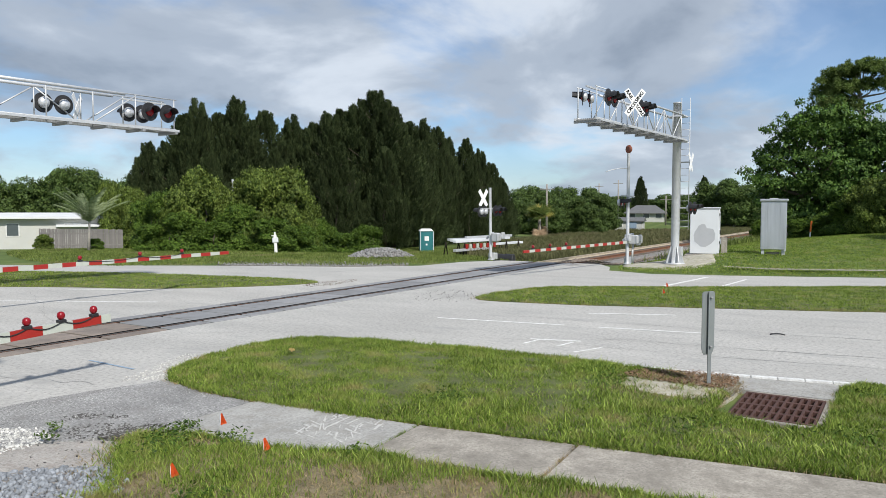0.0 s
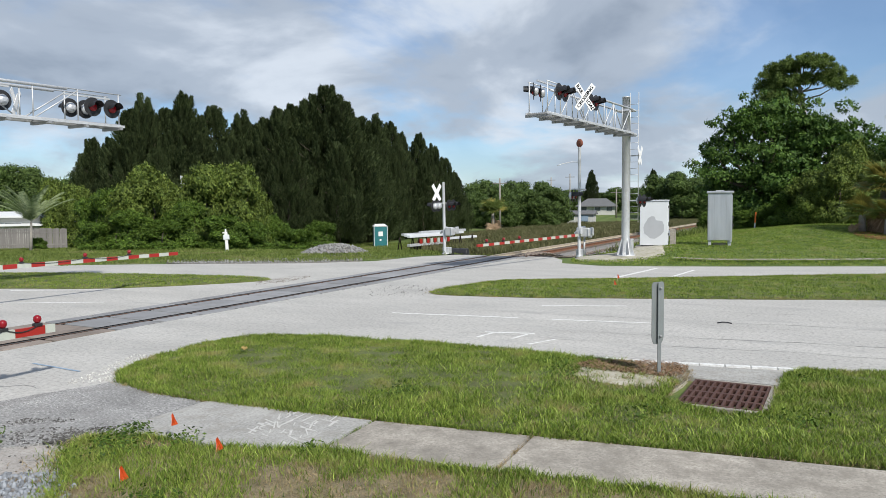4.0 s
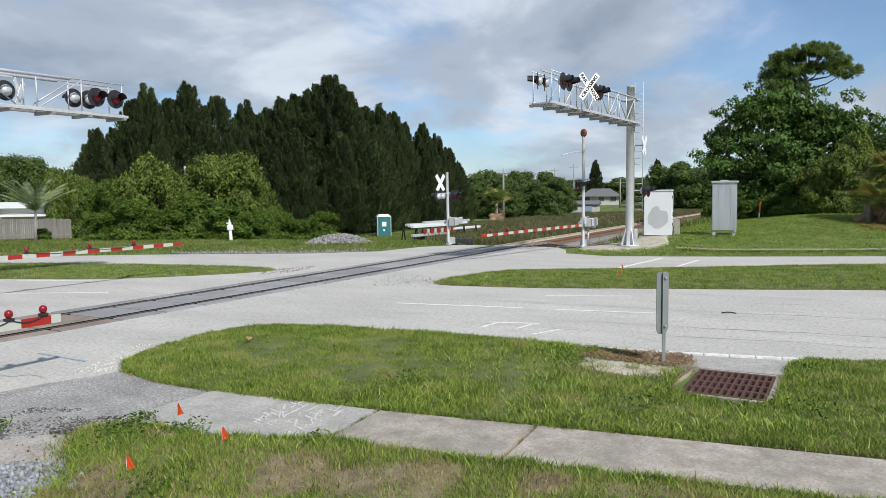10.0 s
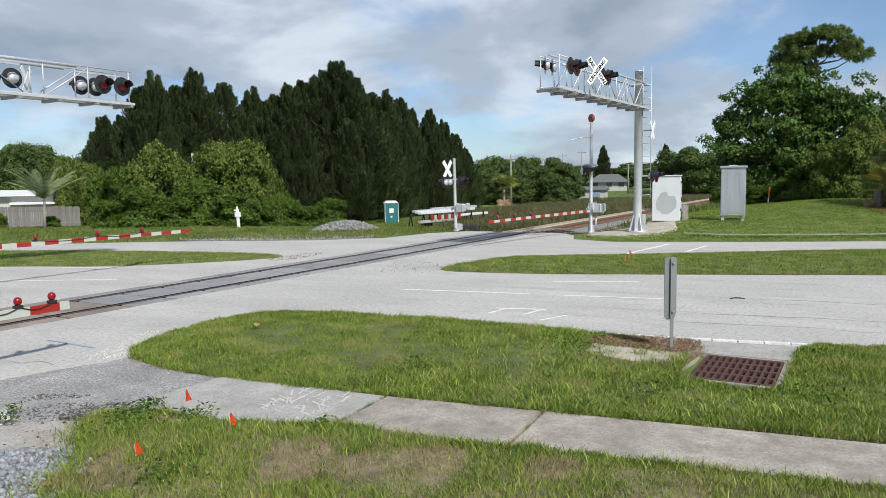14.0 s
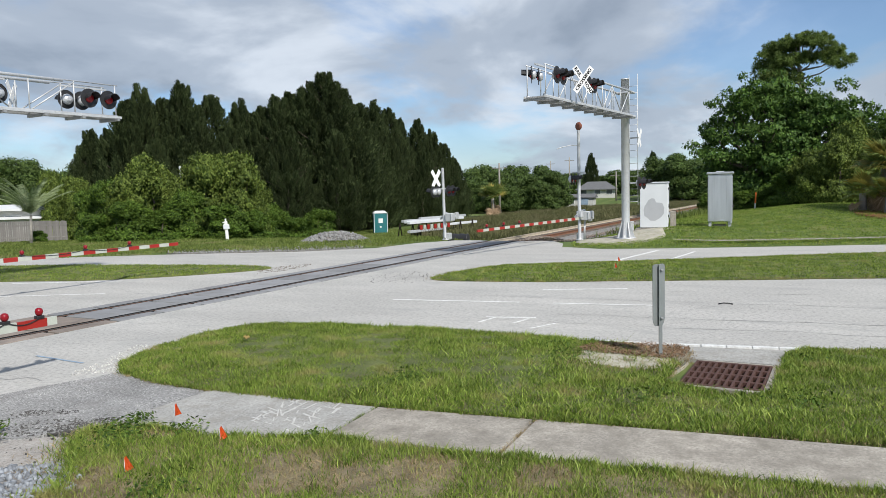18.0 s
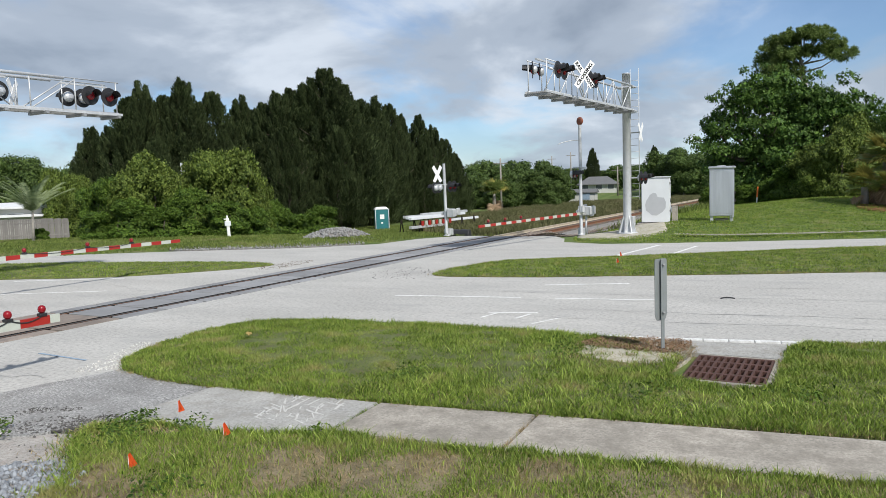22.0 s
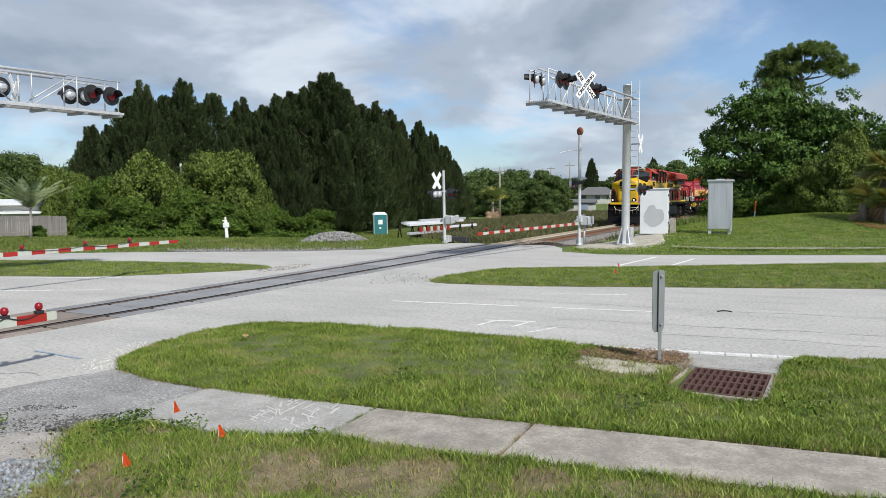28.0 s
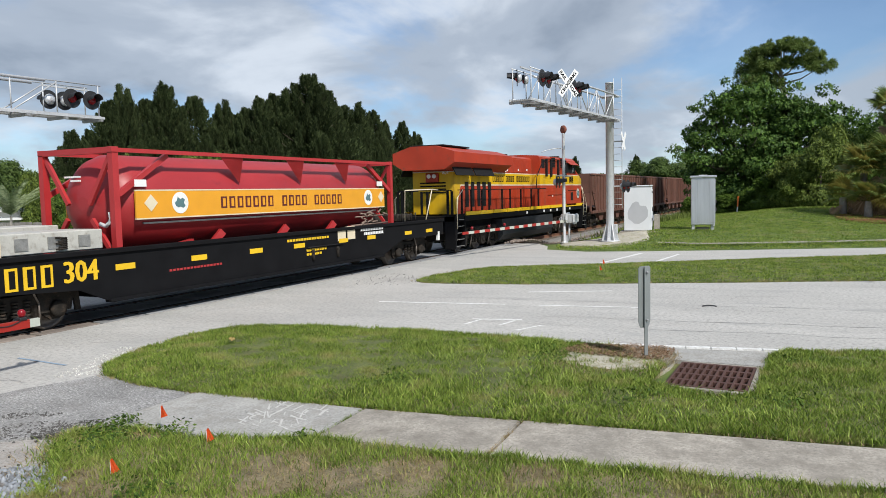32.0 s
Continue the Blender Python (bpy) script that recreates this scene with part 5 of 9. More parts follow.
def words(text, size, m, material, parent, name="lettering", stretch=1.0, bold=0.0):
    me = text_mesh(text, size)
    me.transform(Matrix.Diagonal((stretch, 1, 1, 1)))
    if bold:
        copy = me.copy()
        bm = bmesh.new(); bm.from_mesh(me)
        for dx in (-bold, bold):
            c2 = copy.copy(); c2.transform(Matrix.Translation((dx, 0, 0.0006 * (1 if dx > 0 else -1)))); bm.from_mesh(c2); bpy.data.meshes.remove(c2)
        bm.to_mesh(me); bm.free(); bpy.data.meshes.remove(copy)
    me.transform(m)
    return fit_mesh(name, me, material, parent)


NEAR = Matrix.Rotation(radians(90), 4, "X")          # faces -y, reads along +x
FAR_SIDE = Matrix.Rotation(radians(180), 4, "Z") @ NEAR


def letter_bars(counts, x0, x1, z, h, y, material, parent, name="lettering"):
    """A brand name as plain shapes: one bar for each sign, gaps between words."""
    total = sum(counts) + 1.0 * (len(counts) - 1)
    step = (x1 - x0) / total
    x = x0
    s = -1 if y < 0 else 1
    for c in counts:
        for _ in range(c):
            bm = bmesh.new()
            w, e, y0, y1 = step * 0.70, step * 0.22, min(y, y + s * 0.006), max(y, y + s * 0.006)
            for a, b, c, d in ((x, x + e, z - h / 2, z + h / 2), (x + w - e * 0.6, x + w, z - h / 2, z + h / 2), (x + e, x + w - e * 0.6, z + h / 2 - e * 0.6, z + h / 2), (x + e, x + w - e * 0.6, z - h / 2, z - h / 2 + e * 0.6)):
                box(bm, a, b, y0, y1, c, d)
            part("letter_shape", bm, material, parent)
            x += step
        x += step


def wheelset(parent, x, r, material="wheel"):
    ob = new("wheelset")
    ob.parent = parent
    bm = bmesh.new()
    for s in (-1, 1):
        y = s * 0.735
        lathe(bm, [(0.10, y - 0.09), (r * 0.45, y - 0.08), (r * 0.5, y - 0.035), (r * 0.82, y - 0.03), (r * 0.86, y - 0.075), (r, y - 0.07), (r, y + 0.055), (r + 0.02 * (s < 0), y + 0.07), (r * 0.86, y + 0.075), (r * 0.82, y + 0.03), (r * 0.5, y + 0.035), (0.1, y + 0.08)], 24, "y")
        for k in range(6):
            a = k * math.pi / 3
            rod(bm, (r * 0.66 * math.cos(a), y + s * 0.03, r * 0.66 * math.sin(a)), (r * 0.66 * math.cos(a), y + s * 0.045, r * 0.66 * math.sin(a)), 0.05, n=6)
    rod(bm, (0, -1.0, 0), (0, 1.0, 0), 0.08, n=10)
    me_ob = part("axle", bm, MATS[material], ob)
    ob.matrix_basis = pose(x, 0, r)
    return ob


def truck(parent, xs, r):
    """A bogie: side frames, axle boxes, springs, brake gear; its wheelsets turn."""
    sets = [wheelset(parent, x, r) for x in xs]
    x0, x1 = xs[0], xs[-1]
    for s in (-1, 1):
        y = s * 1.02
        bm = bmesh.new()
        prof = [(x0 - 0.55, 0.62), (x0 - 0.5, 0.86), (x0 + 0.45, 0.92), ((x0 + x1) / 2 - 0.5, 0.80), ((x0 + x1) / 2 + 0.5, 0.80), (x1 - 0.45, 0.92), (x1 + 0.5, 0.86), (x1 + 0.55, 0.62), (x1 + 0.2, 0.60), (x1 - 0.3, 0.62), ((x0 + x1) / 2, 0.50), (x0 + 0.3, 0.62), (x0 - 0.2, 0.60)]
        prism(bm, prof, y - 0.07, y + 0.07, "y")
        for x in xs:
            prism(bm, [(x - 0.24, 0.34), (x - 0.3, 0.72), (x + 0.3, 0.72), (x + 0.24, 0.34), (x + 0.1, 0.24), (x - 0.1, 0.24)], y - 0.04, y + s * 0.17 if s > 0 else y + 0.04, "y")
            lathe_bm = bmesh.new()
            lathe(lathe_bm, [(0.17, y + s * 0.10), (0.17, y + s * 0.2), (0.09, y + s * 0.23)], 12, "y")
            tmp = bpy.data.meshes.new("t"); moved(lathe_bm, pose(x, 0, r)); lathe_bm.to_mesh(tmp); lathe_bm.free(); bm.from_mesh(tmp); bpy.data.meshes.remove(tmp)
        part("truck_frame", bm, MATS["underframe"], parent, "grimy cast bogie frame")
        for a, b in zip(xs, xs[1:]):
            for k in range(3):
                bm = bmesh.new()
                x = a + (b - a) * (0.36 + 0.14 * k)
                for j in range(5):
                    rod(bm, (x, y + s * 0.1, 0.40 + j * 0.065), (x, y + s * 0.1, 0.44 + j * 0.065), 0.07 - 0.012 * (j % 2), n=8)
                part("spring", bm, MATS["underframe"], parent)
        bm = bmesh.new()
        for x in xs:
            rod(bm, (x - 0.5, y + s * 0.05, 0.98), (x + 0.35, y + s * 0.1, 0.95), 0.06, n=8)
            bar(bm, (x + 0.5, y, 0.9), (x + 0.56, y, 0.35), 0.06, 0.12)
        rod(bm, (x0 - 0.3, y + s * 0.1, 1.06), (x1 + 0.3, y + s * 0.1, 1.04), 0.03, n=6)
        part("brake_gear", bm, MATS["underframe"], parent)
        for x in xs:
            part("pedestal", P([(x - 0.46, 0.98), (x - 0.34, 0.40), (x + 0.34, 0.40), (x + 0.46, 0.98)], y + s * 0.02, y + s * 0.10, "y"), MATS["underframe"], parent)
        for a, b in zip(xs, xs[1:]):
            xm = (a + b) / 2
            part("brake_cylinder", rod(R((xm - 0.42, y + s * 0.14, 0.98), (xm + 0.10, y + s * 0.14, 0.98), 0.13, n=12), (xm + 0.10, y + s * 0.14, 0.98), (xm + 0.5, y + s * 0.14, 0.94), 0.035), MATS["underframe"], parent)
            part("sand_pipe", rod(R((xm + 0.2, y + s * 0.2, 1.12), (xm + 0.42, y + s * 0.22, 0.62), 0.022, n=6), (xm + 0.42, y + s * 0.22, 0.62), (xm + 0.48, y + s * 0.15, 0.2), 0.022, n=6), MATS["wheel"], parent)
    bm = B(x0 - 0.4, x1 + 0.4, -0.9, 0.9, 0.55, 0.95)
    part("bolster", bm, MATS["underframe"], parent)
    return sets


def coupler(parent, x, s):
    bm = B(min(x, x - s * 0.9), max(x, x - s * 0.9), -0.11, 0.11, 0.72, 0.98, bevel=0.03)
    box(bm, x - s * 0.1 - 0.18, x - s * 0.1 + 0.18, -0.2, 0.2, 0.66, 1.04, 0.05)
    part("coupler", bm, MATS["underframe"], parent)


def hose(parent, pts, r=0.02, material="rail_cream", name="hose"):
    """One bent round bar through the points."""
    bm = bmesh.new()
    p = [Vector(q) for q in pts]
    n, rings = 6, []
    for i, q in enumerate(p):
        d = (p[min(i + 1, len(p) - 1)] - p[max(i - 1, 0)]).normalized()
        u = d.cross(Vector((0.31, 0.17, 0.93)))
        u = u.normalized() if u.length > 1e-3 else d.orthogonal().normalized()
        w = d.cross(u)
        rings.append([bm.verts.new(q + (u * math.cos(t) + w * math.sin(t)) * r) for t in (2 * math.pi * k / n for k in range(n))])
    for a, b in zip(rings, rings[1:]):
        for k in range(n):
            f = bm.faces.new((a[k], a[(k + 1) % n], b[(k + 1) % n], b[k])); f.smooth = True
    bm.faces.new(rings[0][::-1]); bm.faces.new(rings[-1])
    return part(name, bm, MATS[material], parent)


def locomotive(number, label):
    lo = thing("locomotive", pose(0, 0, 0), label, "locomotive", "diesel locomotives")
    L = MATS["livery"]
    # frame, platforms, pilot
    bm = B(0.95, 21.4, -1.47, 1.47, 1.40, 1.64, bevel=0.02)
    box(bm, 1.2, 21.2, -0.9, 0.9, 0.95, 1.40)
    part("frame", bm, MATS["black"], lo, "black main frame")
    for s in (-1, 1):
        bm = bmesh.new()
        cuts = [2.0, 4.4, 5.35, 5.75, 7.0, 8.6, 10.2, 12.0, 13.6, 15.4, 17.2, 18.7, 20.3]
        for a, b in zip(cuts, cuts[1:]):
            box(bm, a + 0.03, b - 0.03, s * 1.48 - 0.02, s * 1.48 + 0.02, 1.64, 1.80)
        part("sill_stripe", bm, MATS["yellow"], lo, "yellow sill stripe")
        for x in (4.6, 7.2, 8.4, 9.6, 12.4):
            bm = B(x, x + 0.2, s * 1.475 - 0.012, s * 1.475 + 0.012, 1.45, 1.58)
            part("jacking_mark", bm, MATS["white"], lo)
        bm = B(1.2, 21.3, min(s * 0.9, s * 1.46), max(s * 0.9, s * 1.46), 1.645, 1.70)
        part("walkway", bm, MATS["black"], lo)
    bm = bmesh.new()
    prism(bm, [(0.62, -1.45), (0.38, -0.3), (0.38, 0.3), (0.62, 1.45), (1.2, 1.45), (1.2, -1.45)], 0.10, 0.62, "z")
    for v in bm.verts:
        if v.co.z > 0.5:
            v.co.x += 0.28
    box(bm, 0.95, 1.25, -1.45, 1.45, 0.55, 1.66)
    part("pilot", bm, MATS["black"], lo, "black snowplough pilot, dusty at the foot")
    bm = bmesh.new()
    for y in (-0.9, -0.55, 0.5, 0.85):
        rod(bm, (0.93, y, 1.25), (0.85, y, 0.85), 0.025, n=6)
    for y in (-1.15, 1.15, 0.7, -0.75):
        box(bm, 0.86, 0.95, y - 0.14, y + 0.14, 1.15, 1.18)
    box(bm, 0.9, 0.96, -0.1, 0.1, 1.3, 1.42)
    part("pilot_fittings", bm, MATS["wheel"], lo)
    hose(lo, [(0.9, -1.0, 1.5), (0.78, -0.85, 1.22), (0.72, -0.4, 1.1), (0.74, 0.0, 1.2), (0.72, 0.35, 1.12), (0.78, 0.8, 1.2), (0.9, 0.95, 1.48)], 0.022)
    part("platform_stripe", B(0.90, 0.96, -1.3, -0.35, 1.62, 1.78), MATS["yellow"], lo)
    part("platform_stripe", B(0.90, 0.96, 0.35, 1.3, 1.62, 1.78), MATS["yellow"], lo)
    coupler(lo, 0.0, -1)
    coupler(lo, 22.3, 1)
    # steps at each corner
    for x0, x1 in ((0.98, 2.02), (20.4, 21.4)):
        for s in (-1, 1):
            bm = bmesh.new()
            for k in range(5):
                part("step", B(x0 + 0.08, x1 - 0.08, s * 1.25 - 0.22, s * 1.25 + 0.22, 0.34 + k * 0.28, 0.37 + k * 0.28), MATS["black"], lo)
            prism(bm, [(x1 - 0.05, 0.24), (x1, 0.24), (x1, 1.64), (x1 - 0.42, 1.64)], s * 1.25 - 0.25, s * 1.25 + 0.235, "y")
            box(bm, x0, x0 + 0.06, s * 1.25 - 0.25, s * 1.25 + 0.25, 0.3, 1.64)
            part("step_well", bm, MATS["black"], lo, "black boarding steps with bright edges")
            for k in range(5):
                part("step_edge", B(x0 + 0.08, x1 - 0.08, s * 1.475 - 0.008, s * 1.475 + 0.008, 0.345 + k * 0.28, 0.37 + k * 0.28), MATS["steel_bits"], lo)
    # nose
    bm = bmesh.new()
    V = {}
    for s in (-1, 1):
        V["fb", s] = bm.verts.new((1.42, s * 0.72, 1.70)); V["cb", s] = bm.verts.new((1.98, s * 1.46, 1.70)); V["rb", s] = bm.verts.new((3.46, s * 1.5, 1.70))
        V["fm", s] = bm.verts.new((1.50, s * 0.72, 3.30)); V["cm", s] = bm.verts.new((2.04, s * 1.47, 3.36)); V["rm", s] = bm.verts.new((3.44, s * 1.5, 3.90)); V["mt", s] = bm.verts.new((2.42, s * 0.46, 3.80))
        V["ft", s] = bm.verts.new((1.56, s * 0.30, 3.66)); V["rt", s] = bm.verts.new((2.90, s * 0.55, 3.93))
    for s in (-1, 1):
        def F(*k):
            vs = [V[a, s] for a in k]
            bm.faces.new(vs if s < 0 else vs[::-1])
        F("fb", "fm", "cm", "cb"); F("cb", "cm", "rm", "rb"); F("fm", "ft", "cm"); F("cm", "ft", "mt"); F("cm", "mt", "rt", "rm")
    bm.faces.new((V["fb", -1], V["fb", 1], V["fm", 1], V["fm", -1])); bm.faces.new((V["fm", -1], V["fm", 1], V["ft", 1], V["ft", -1])); bm.faces.new((V["ft", -1], V["ft", 1], V["mt", 1], V["mt", -1])); bm.faces.new((V["mt", -1], V["mt", 1], V["rt", 1], V["rt", -1]))
    dark = [f for f in bm.faces if min(v.co.x for v in f.verts) > 2.0 and min(v.co.z for v in f.verts) > 3.3]
    for f in dark:
        f.material_index = 1
    bmesh.ops.recalc_face_normals(bm, faces=bm.faces)
    bmesh.ops.bevel(bm, geom=[e for e in bm.edges if not e.is_boundary], offset=0.04, segments=2, affect="EDGES")
    part("nose", bm, [L, MATS["black"]], lo, "yellow nose with red lower corners and a black anti-glare top")
    # nose fittings
    part("headlight_box", B(1.42, 1.66, -0.16, 0.16, 2.98, 3.56, bevel=0.03), MATS["black"], lo)
    for z in (3.40, 3.14):
        part("headlight", moved(lathe(bmesh.new(), [(0.09, -0.02), (0.08, 0.02), (0.04, 0.035)], 14, "x"), pose(1.42, 0, z, 0, 0, 180)), MATS["lens_lit"], lo, "lit round headlight")
    bm = bmesh.new()
    for s in (-1, 1):
        for k, z in enumerate((3.18, 3.05, 2.92, 2.79)):
            a, b = 0.2, 0.72 - 0.03 * k
            y0, y1 = sorted((s * a, s * b))
            part("wing_bar", B(1.455, 1.50, y0, y1, z - 0.03, z + 0.03), MATS["black"], lo)
    part("emblem", moved(lathe(bmesh.new(), [(0.17, 0), (0.17, 0.03), (0.1, 0.04)], 14, "x"), pose(1.43, 0.5, 3.36, 0, 0, 180)), MATS["black"], lo)
    part("nose_door", B(1.40, 1.47, -0.07, 0.07, 1.8, 2.75, bevel=0.01), MATS["yellow"], lo)
    for y in (-0.14, 0.14, 1.05, 1.18, 0.95):
        part("end_rail_post", B(1.02, 1.10, y - 0.045, y + 0.045, 1.66, 2.70), MATS["black"], lo)
    for y in (-0.62, 1.12):
        bm = moved(lathe(bmesh.new(), [(0.17, -0.22), (0.18, 0.0), (0.15, 0.03)], 16, "x"), pose(1.06, y, 1.98, 0, 0, 180))
        dl = part("ditch_light_housing", bm, MATS["black"], lo)
        part("ditch_light", moved(lathe(bmesh.new(), [(0.085, 0.0), (0.075, 0.04)], 14, "x"), pose(1.05, y, 1.98, 0, 0, 180)), MATS["lens_lit"], dl, "lit round ditch light")
    # front handrails
    for s in (-1, 1):
        hose(lo, [(1.75, s * 1.46, 2.78), (1.62, s * 1.47, 2.5), (1.2, s * 1.49, 2.1), (1.0, s * 1.5, 1.7), (0.98, s * 1.5, 1.15)], 0.022, name="handrail")
        hose(lo, [(2.1, s * 1.5, 2.85), (2.05, s * 1.54, 2.45), (1.82, s * 1.55, 2.0), (1.78, s * 1.53, 1.0)], 0.022, name="handrail")
        hose(lo, [(21.2, s * 1.48, 1.1), (21.2, s * 1.5, 2.4), (20.6, s * 1.5, 2.75)], 0.022, name="handrail")
    # cab: faceted front, roof with a shallow peak
    bm = bmesh.new()
    prof = [(1.50, 3.50), (1.50, 4.40), (1.22, 4.60), (0.45, 4.68), (-0.45, 4.68), (-1.22, 4.60), (-1.50, 4.40), (-1.50, 3.50), (-1.50, 1.70), (1.50, 1.70)]
    front = {0: 3.42, 1: 3.5, 2: 3.32, 3: 3.05, 4: 3.05, 5: 3.32, 6: 3.5, 7: 3.42, 8: 3.42, 9: 3.42}
    a = [bm.verts.new((front[i], y, z)) for i, (y, z) in enumerate(prof)]
    b = [bm.verts.new((5.48, y, z)) for y, z in prof]
    n = len(prof)
    for i in range(n):
        bm.faces.new((a[i], b[i], b[(i + 1) % n], a[(i + 1) % n]))
    bm.faces.new(b)
    c0 = bm.verts.new((2.88, 0.0, 3.90)); c1 = bm.verts.new((3.02, 0.0, 4.44))
    bm.faces.new((a[0], a[1], c1, c0)); bm.faces.new((a[1], a[2], a[3], c1)); bm.faces.new((a[3], a[4], c1)); bm.faces.new((a[4], a[5], a[6], c1)); bm.faces.new((a[6], a[7], c0, c1)); bm.faces.new((a[7], a[8], a[9], a[0], c0))
    bmesh.ops.recalc_face_normals(bm, faces=bm.faces)
    cab = part("cab", bm, L, lo, "red crew cab over the yellow band")
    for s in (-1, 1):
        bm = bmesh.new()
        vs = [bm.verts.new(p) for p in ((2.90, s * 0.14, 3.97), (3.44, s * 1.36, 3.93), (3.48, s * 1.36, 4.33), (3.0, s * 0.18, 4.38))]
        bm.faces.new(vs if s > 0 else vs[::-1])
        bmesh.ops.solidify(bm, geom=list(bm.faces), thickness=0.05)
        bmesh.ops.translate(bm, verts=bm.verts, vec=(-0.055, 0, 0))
        part("windscreen", bm, MATS["glass"], cab, "sloping windscreen with reflection put into its grey")
        hose(cab, [(2.80, s * 0.45, 3.94), (3.14, s * 1.0, 3.97)], 0.012, "steel_bits", "wiper")
        y = s * 1.5
        # black plates paint in the dark cab interior behind the open side windows
        for x0, x1 in ((3.58, 4.12), (4.18, 4.72), (4.78, 5.36)):
            part("side_window", B(x0, x1, y - 0.012, y + 0.012, 3.72, 4.22), MATS["louvre"], cab)
        bm = bmesh.new()
        for x0, x1, z0, z1 in ((3.52, 5.42, 3.67, 3.71), (3.52, 5.42, 4.225, 4.27), (3.52, 3.57, 3.67, 4.27), (4.13, 4.17, 3.7, 4.24), (4.73, 4.77, 3.7, 4.24), (5.37, 5.42, 3.67, 4.27)):
            box(bm, x0, x1, y - 0.02, y + 0.02, z0, z1)
        part("window_frame", bm, MATS["louvre"], cab)
        part("curtain", B(4.02, 4.12, y - 0.016, y + 0.016, 3.73, 4.21), MATS["white"], cab)
        bm = bmesh.new()
        prism(bm, [(s * 1.50, 4.33), (s * 1.76, 4.16), (s * 1.77, 4.18), (s * 1.50, 4.37)], 3.6, 5.3, "x")
        part("awning", bm, MATS["loco_red"], cab, "red sun awning over the side window")
        bd = part("number_board", moved(B(-0.03, 0.03, -0.32, 0.32, -0.105, 0.105, bevel=0.02), pose(3.09, s * 0.74, 4.52, 0, -12, -s * 14)), MATS["board_cream"], cab, "lit white number board")
        m = pose(3.09, s * 0.74, 4.52, 0, -12, -s * 14) @ pose(-0.036, 0, 0, 0, 0, 180) @ Matrix.Rotation(radians(90), 4, "Z") @ Matrix.Rotation(radians(90), 4, "X")
        words(number, 0.22, m, MATS["black"], bd, "number", 1.1, 0.008)
        words(number, 0.60, (Matrix.Translation((4.45, s * 1.506, 3.27)) @ (NEAR if s < 0 else FAR_SIDE)), MATS["black"], cab, "number", 0.95, 0.022)
        part("emblem", moved(lathe(bmesh.new(), [(0.31, 0), (0.31, 0.014)], 26, "y"), pose(2.95, s * 1.492, 2.42, 0, 0, 0 if s > 0 else 180)), MATS["off_white"], cab, "round white roundel")
        part("emblem_centre", moved(P([(0.24 * r_ * math.cos(t_), 0.24 * r_ * math.sin(t_)) for t_, r_ in zip(np.linspace(0, 2 * math.pi, 12, endpoint=False), (1.0, 0.7, 0.95, 0.5, 0.8, 0.9, 0.6, 1.0, 0.85, 0.55, 0.75, 0.9))], 0, 0.022, "y"), pose(2.95, s * 1.492, 2.42, 0, 0, 0 if s > 0 else 180)), MATS["teal"], cab, "grey-green figure on the roundel")
        part("grille", B(4.1, 4.55, y - 0.015, y + 0.015, 2.02, 2.5), MATS["louvre"], cab)
        hose(cab, [(3.3, s * 1.515, 2.62), (5.1, s * 1.515, 2.62)], 0.014, "louvre", "grab_rail")
    bm = B(3.5, 4.3, -0.5, 0.5, 4.62, 4.78, bevel=0.06)
    box(bm, 4.5, 4.8, 0.5, 0.8, 4.6, 4.75, 0.03)
    for y in (-0.9, -0.75, -0.6):
        rod(bm, (4.7, y, 4.62), (5.15, y, 4.72), 0.045, n=8)
    part("roof_fittings", bm, MATS["underframe"], cab)
    # wide equipment compartment behind the cab
    bm = bmesh.new()
    prism(bm, [(-1.46, 1.70), (-1.46, 4.48), (-1.32, 4.58), (-0.4, 4.64), (0.4, 4.64), (1.32, 4.58), (1.46, 4.48), (1.46, 1.70)], 5.49, 10.32, "x")
    part("equipment_hood", bm, L, lo, "full-width hood with red and yellow paint")
    # long hood
    bm = bmesh.new()
    prism(bm, [(-1.0, 1.70), (-1.0, 4.36), (-0.85, 4.46), (0.85, 4.46), (1.0, 4.36), (1.0, 1.70)], 10.33, 20.45, "x")
    part("long_hood", bm, L, lo, "long narrow engine hood with doors")
    # radiator wings
    bm = bmesh.new()
    prism(bm, [(-1.0, 3.62), (-1.48, 3.92), (-1.48, 4.36), (-0.6, 4.63), (0.6, 4.63), (1.48, 4.36), (1.48, 3.92), (1.0, 3.62)], 14.4, 21.35, "x")
    for v in bm.verts:
        if v.co.x < 15 and abs(v.co.y) > 1.2:
            v.co.x += 0.25
    rad = part("radiator_hood", bm, MATS["loco_red"], lo, "overhanging red radiator hood")
    for s in (-1, 1):
        part("radiator_grille", moved(B(16.6, 18.8, -0.02, 0.02, -0.34, 0.26), pose(0, s * 1.19, 3.68, s * 27)), MATS["louvre"], rad)
        part("radiator_grille", moved(B(18.95, 20.9, -0.02, 0.02, -0.34, 0.26), pose(0, s * 1.19, 3.68, s * 27)), MATS["louvre"], rad)
    part("radiator_top", B(18.2, 21.0, -0.8, 0.8, 4.63, 4.70, bevel=0.03), MATS["louvre"], rad)
    # doors, vents and lettering on both sides of the hood
    for s in (-1, 1):
        y = s * 1.0
        for k in range(13):
            x = 10.5 + k * 0.70
            part("hood_door", B(x, x + 0.66, y - 0.018, y + 0.018, 1.78, 2.86, bevel=0.008), L, lo)
        for k in range(6):
            x = 10.5 + k * 0.66
            part("hood_door", B(x, x + 0.65, y - 0.014, y + 0.014, 3.62, 4.30, bevel=0.008), MATS["loco_red"], lo)
        for x in (16.3, 16.95, 17.6, 18.3, 18.95):
            part("louvre_panel", B(x, x + 0.36, y - 0.03, y + 0.03, 1.98, 3.10), MATS["louvre"], lo)
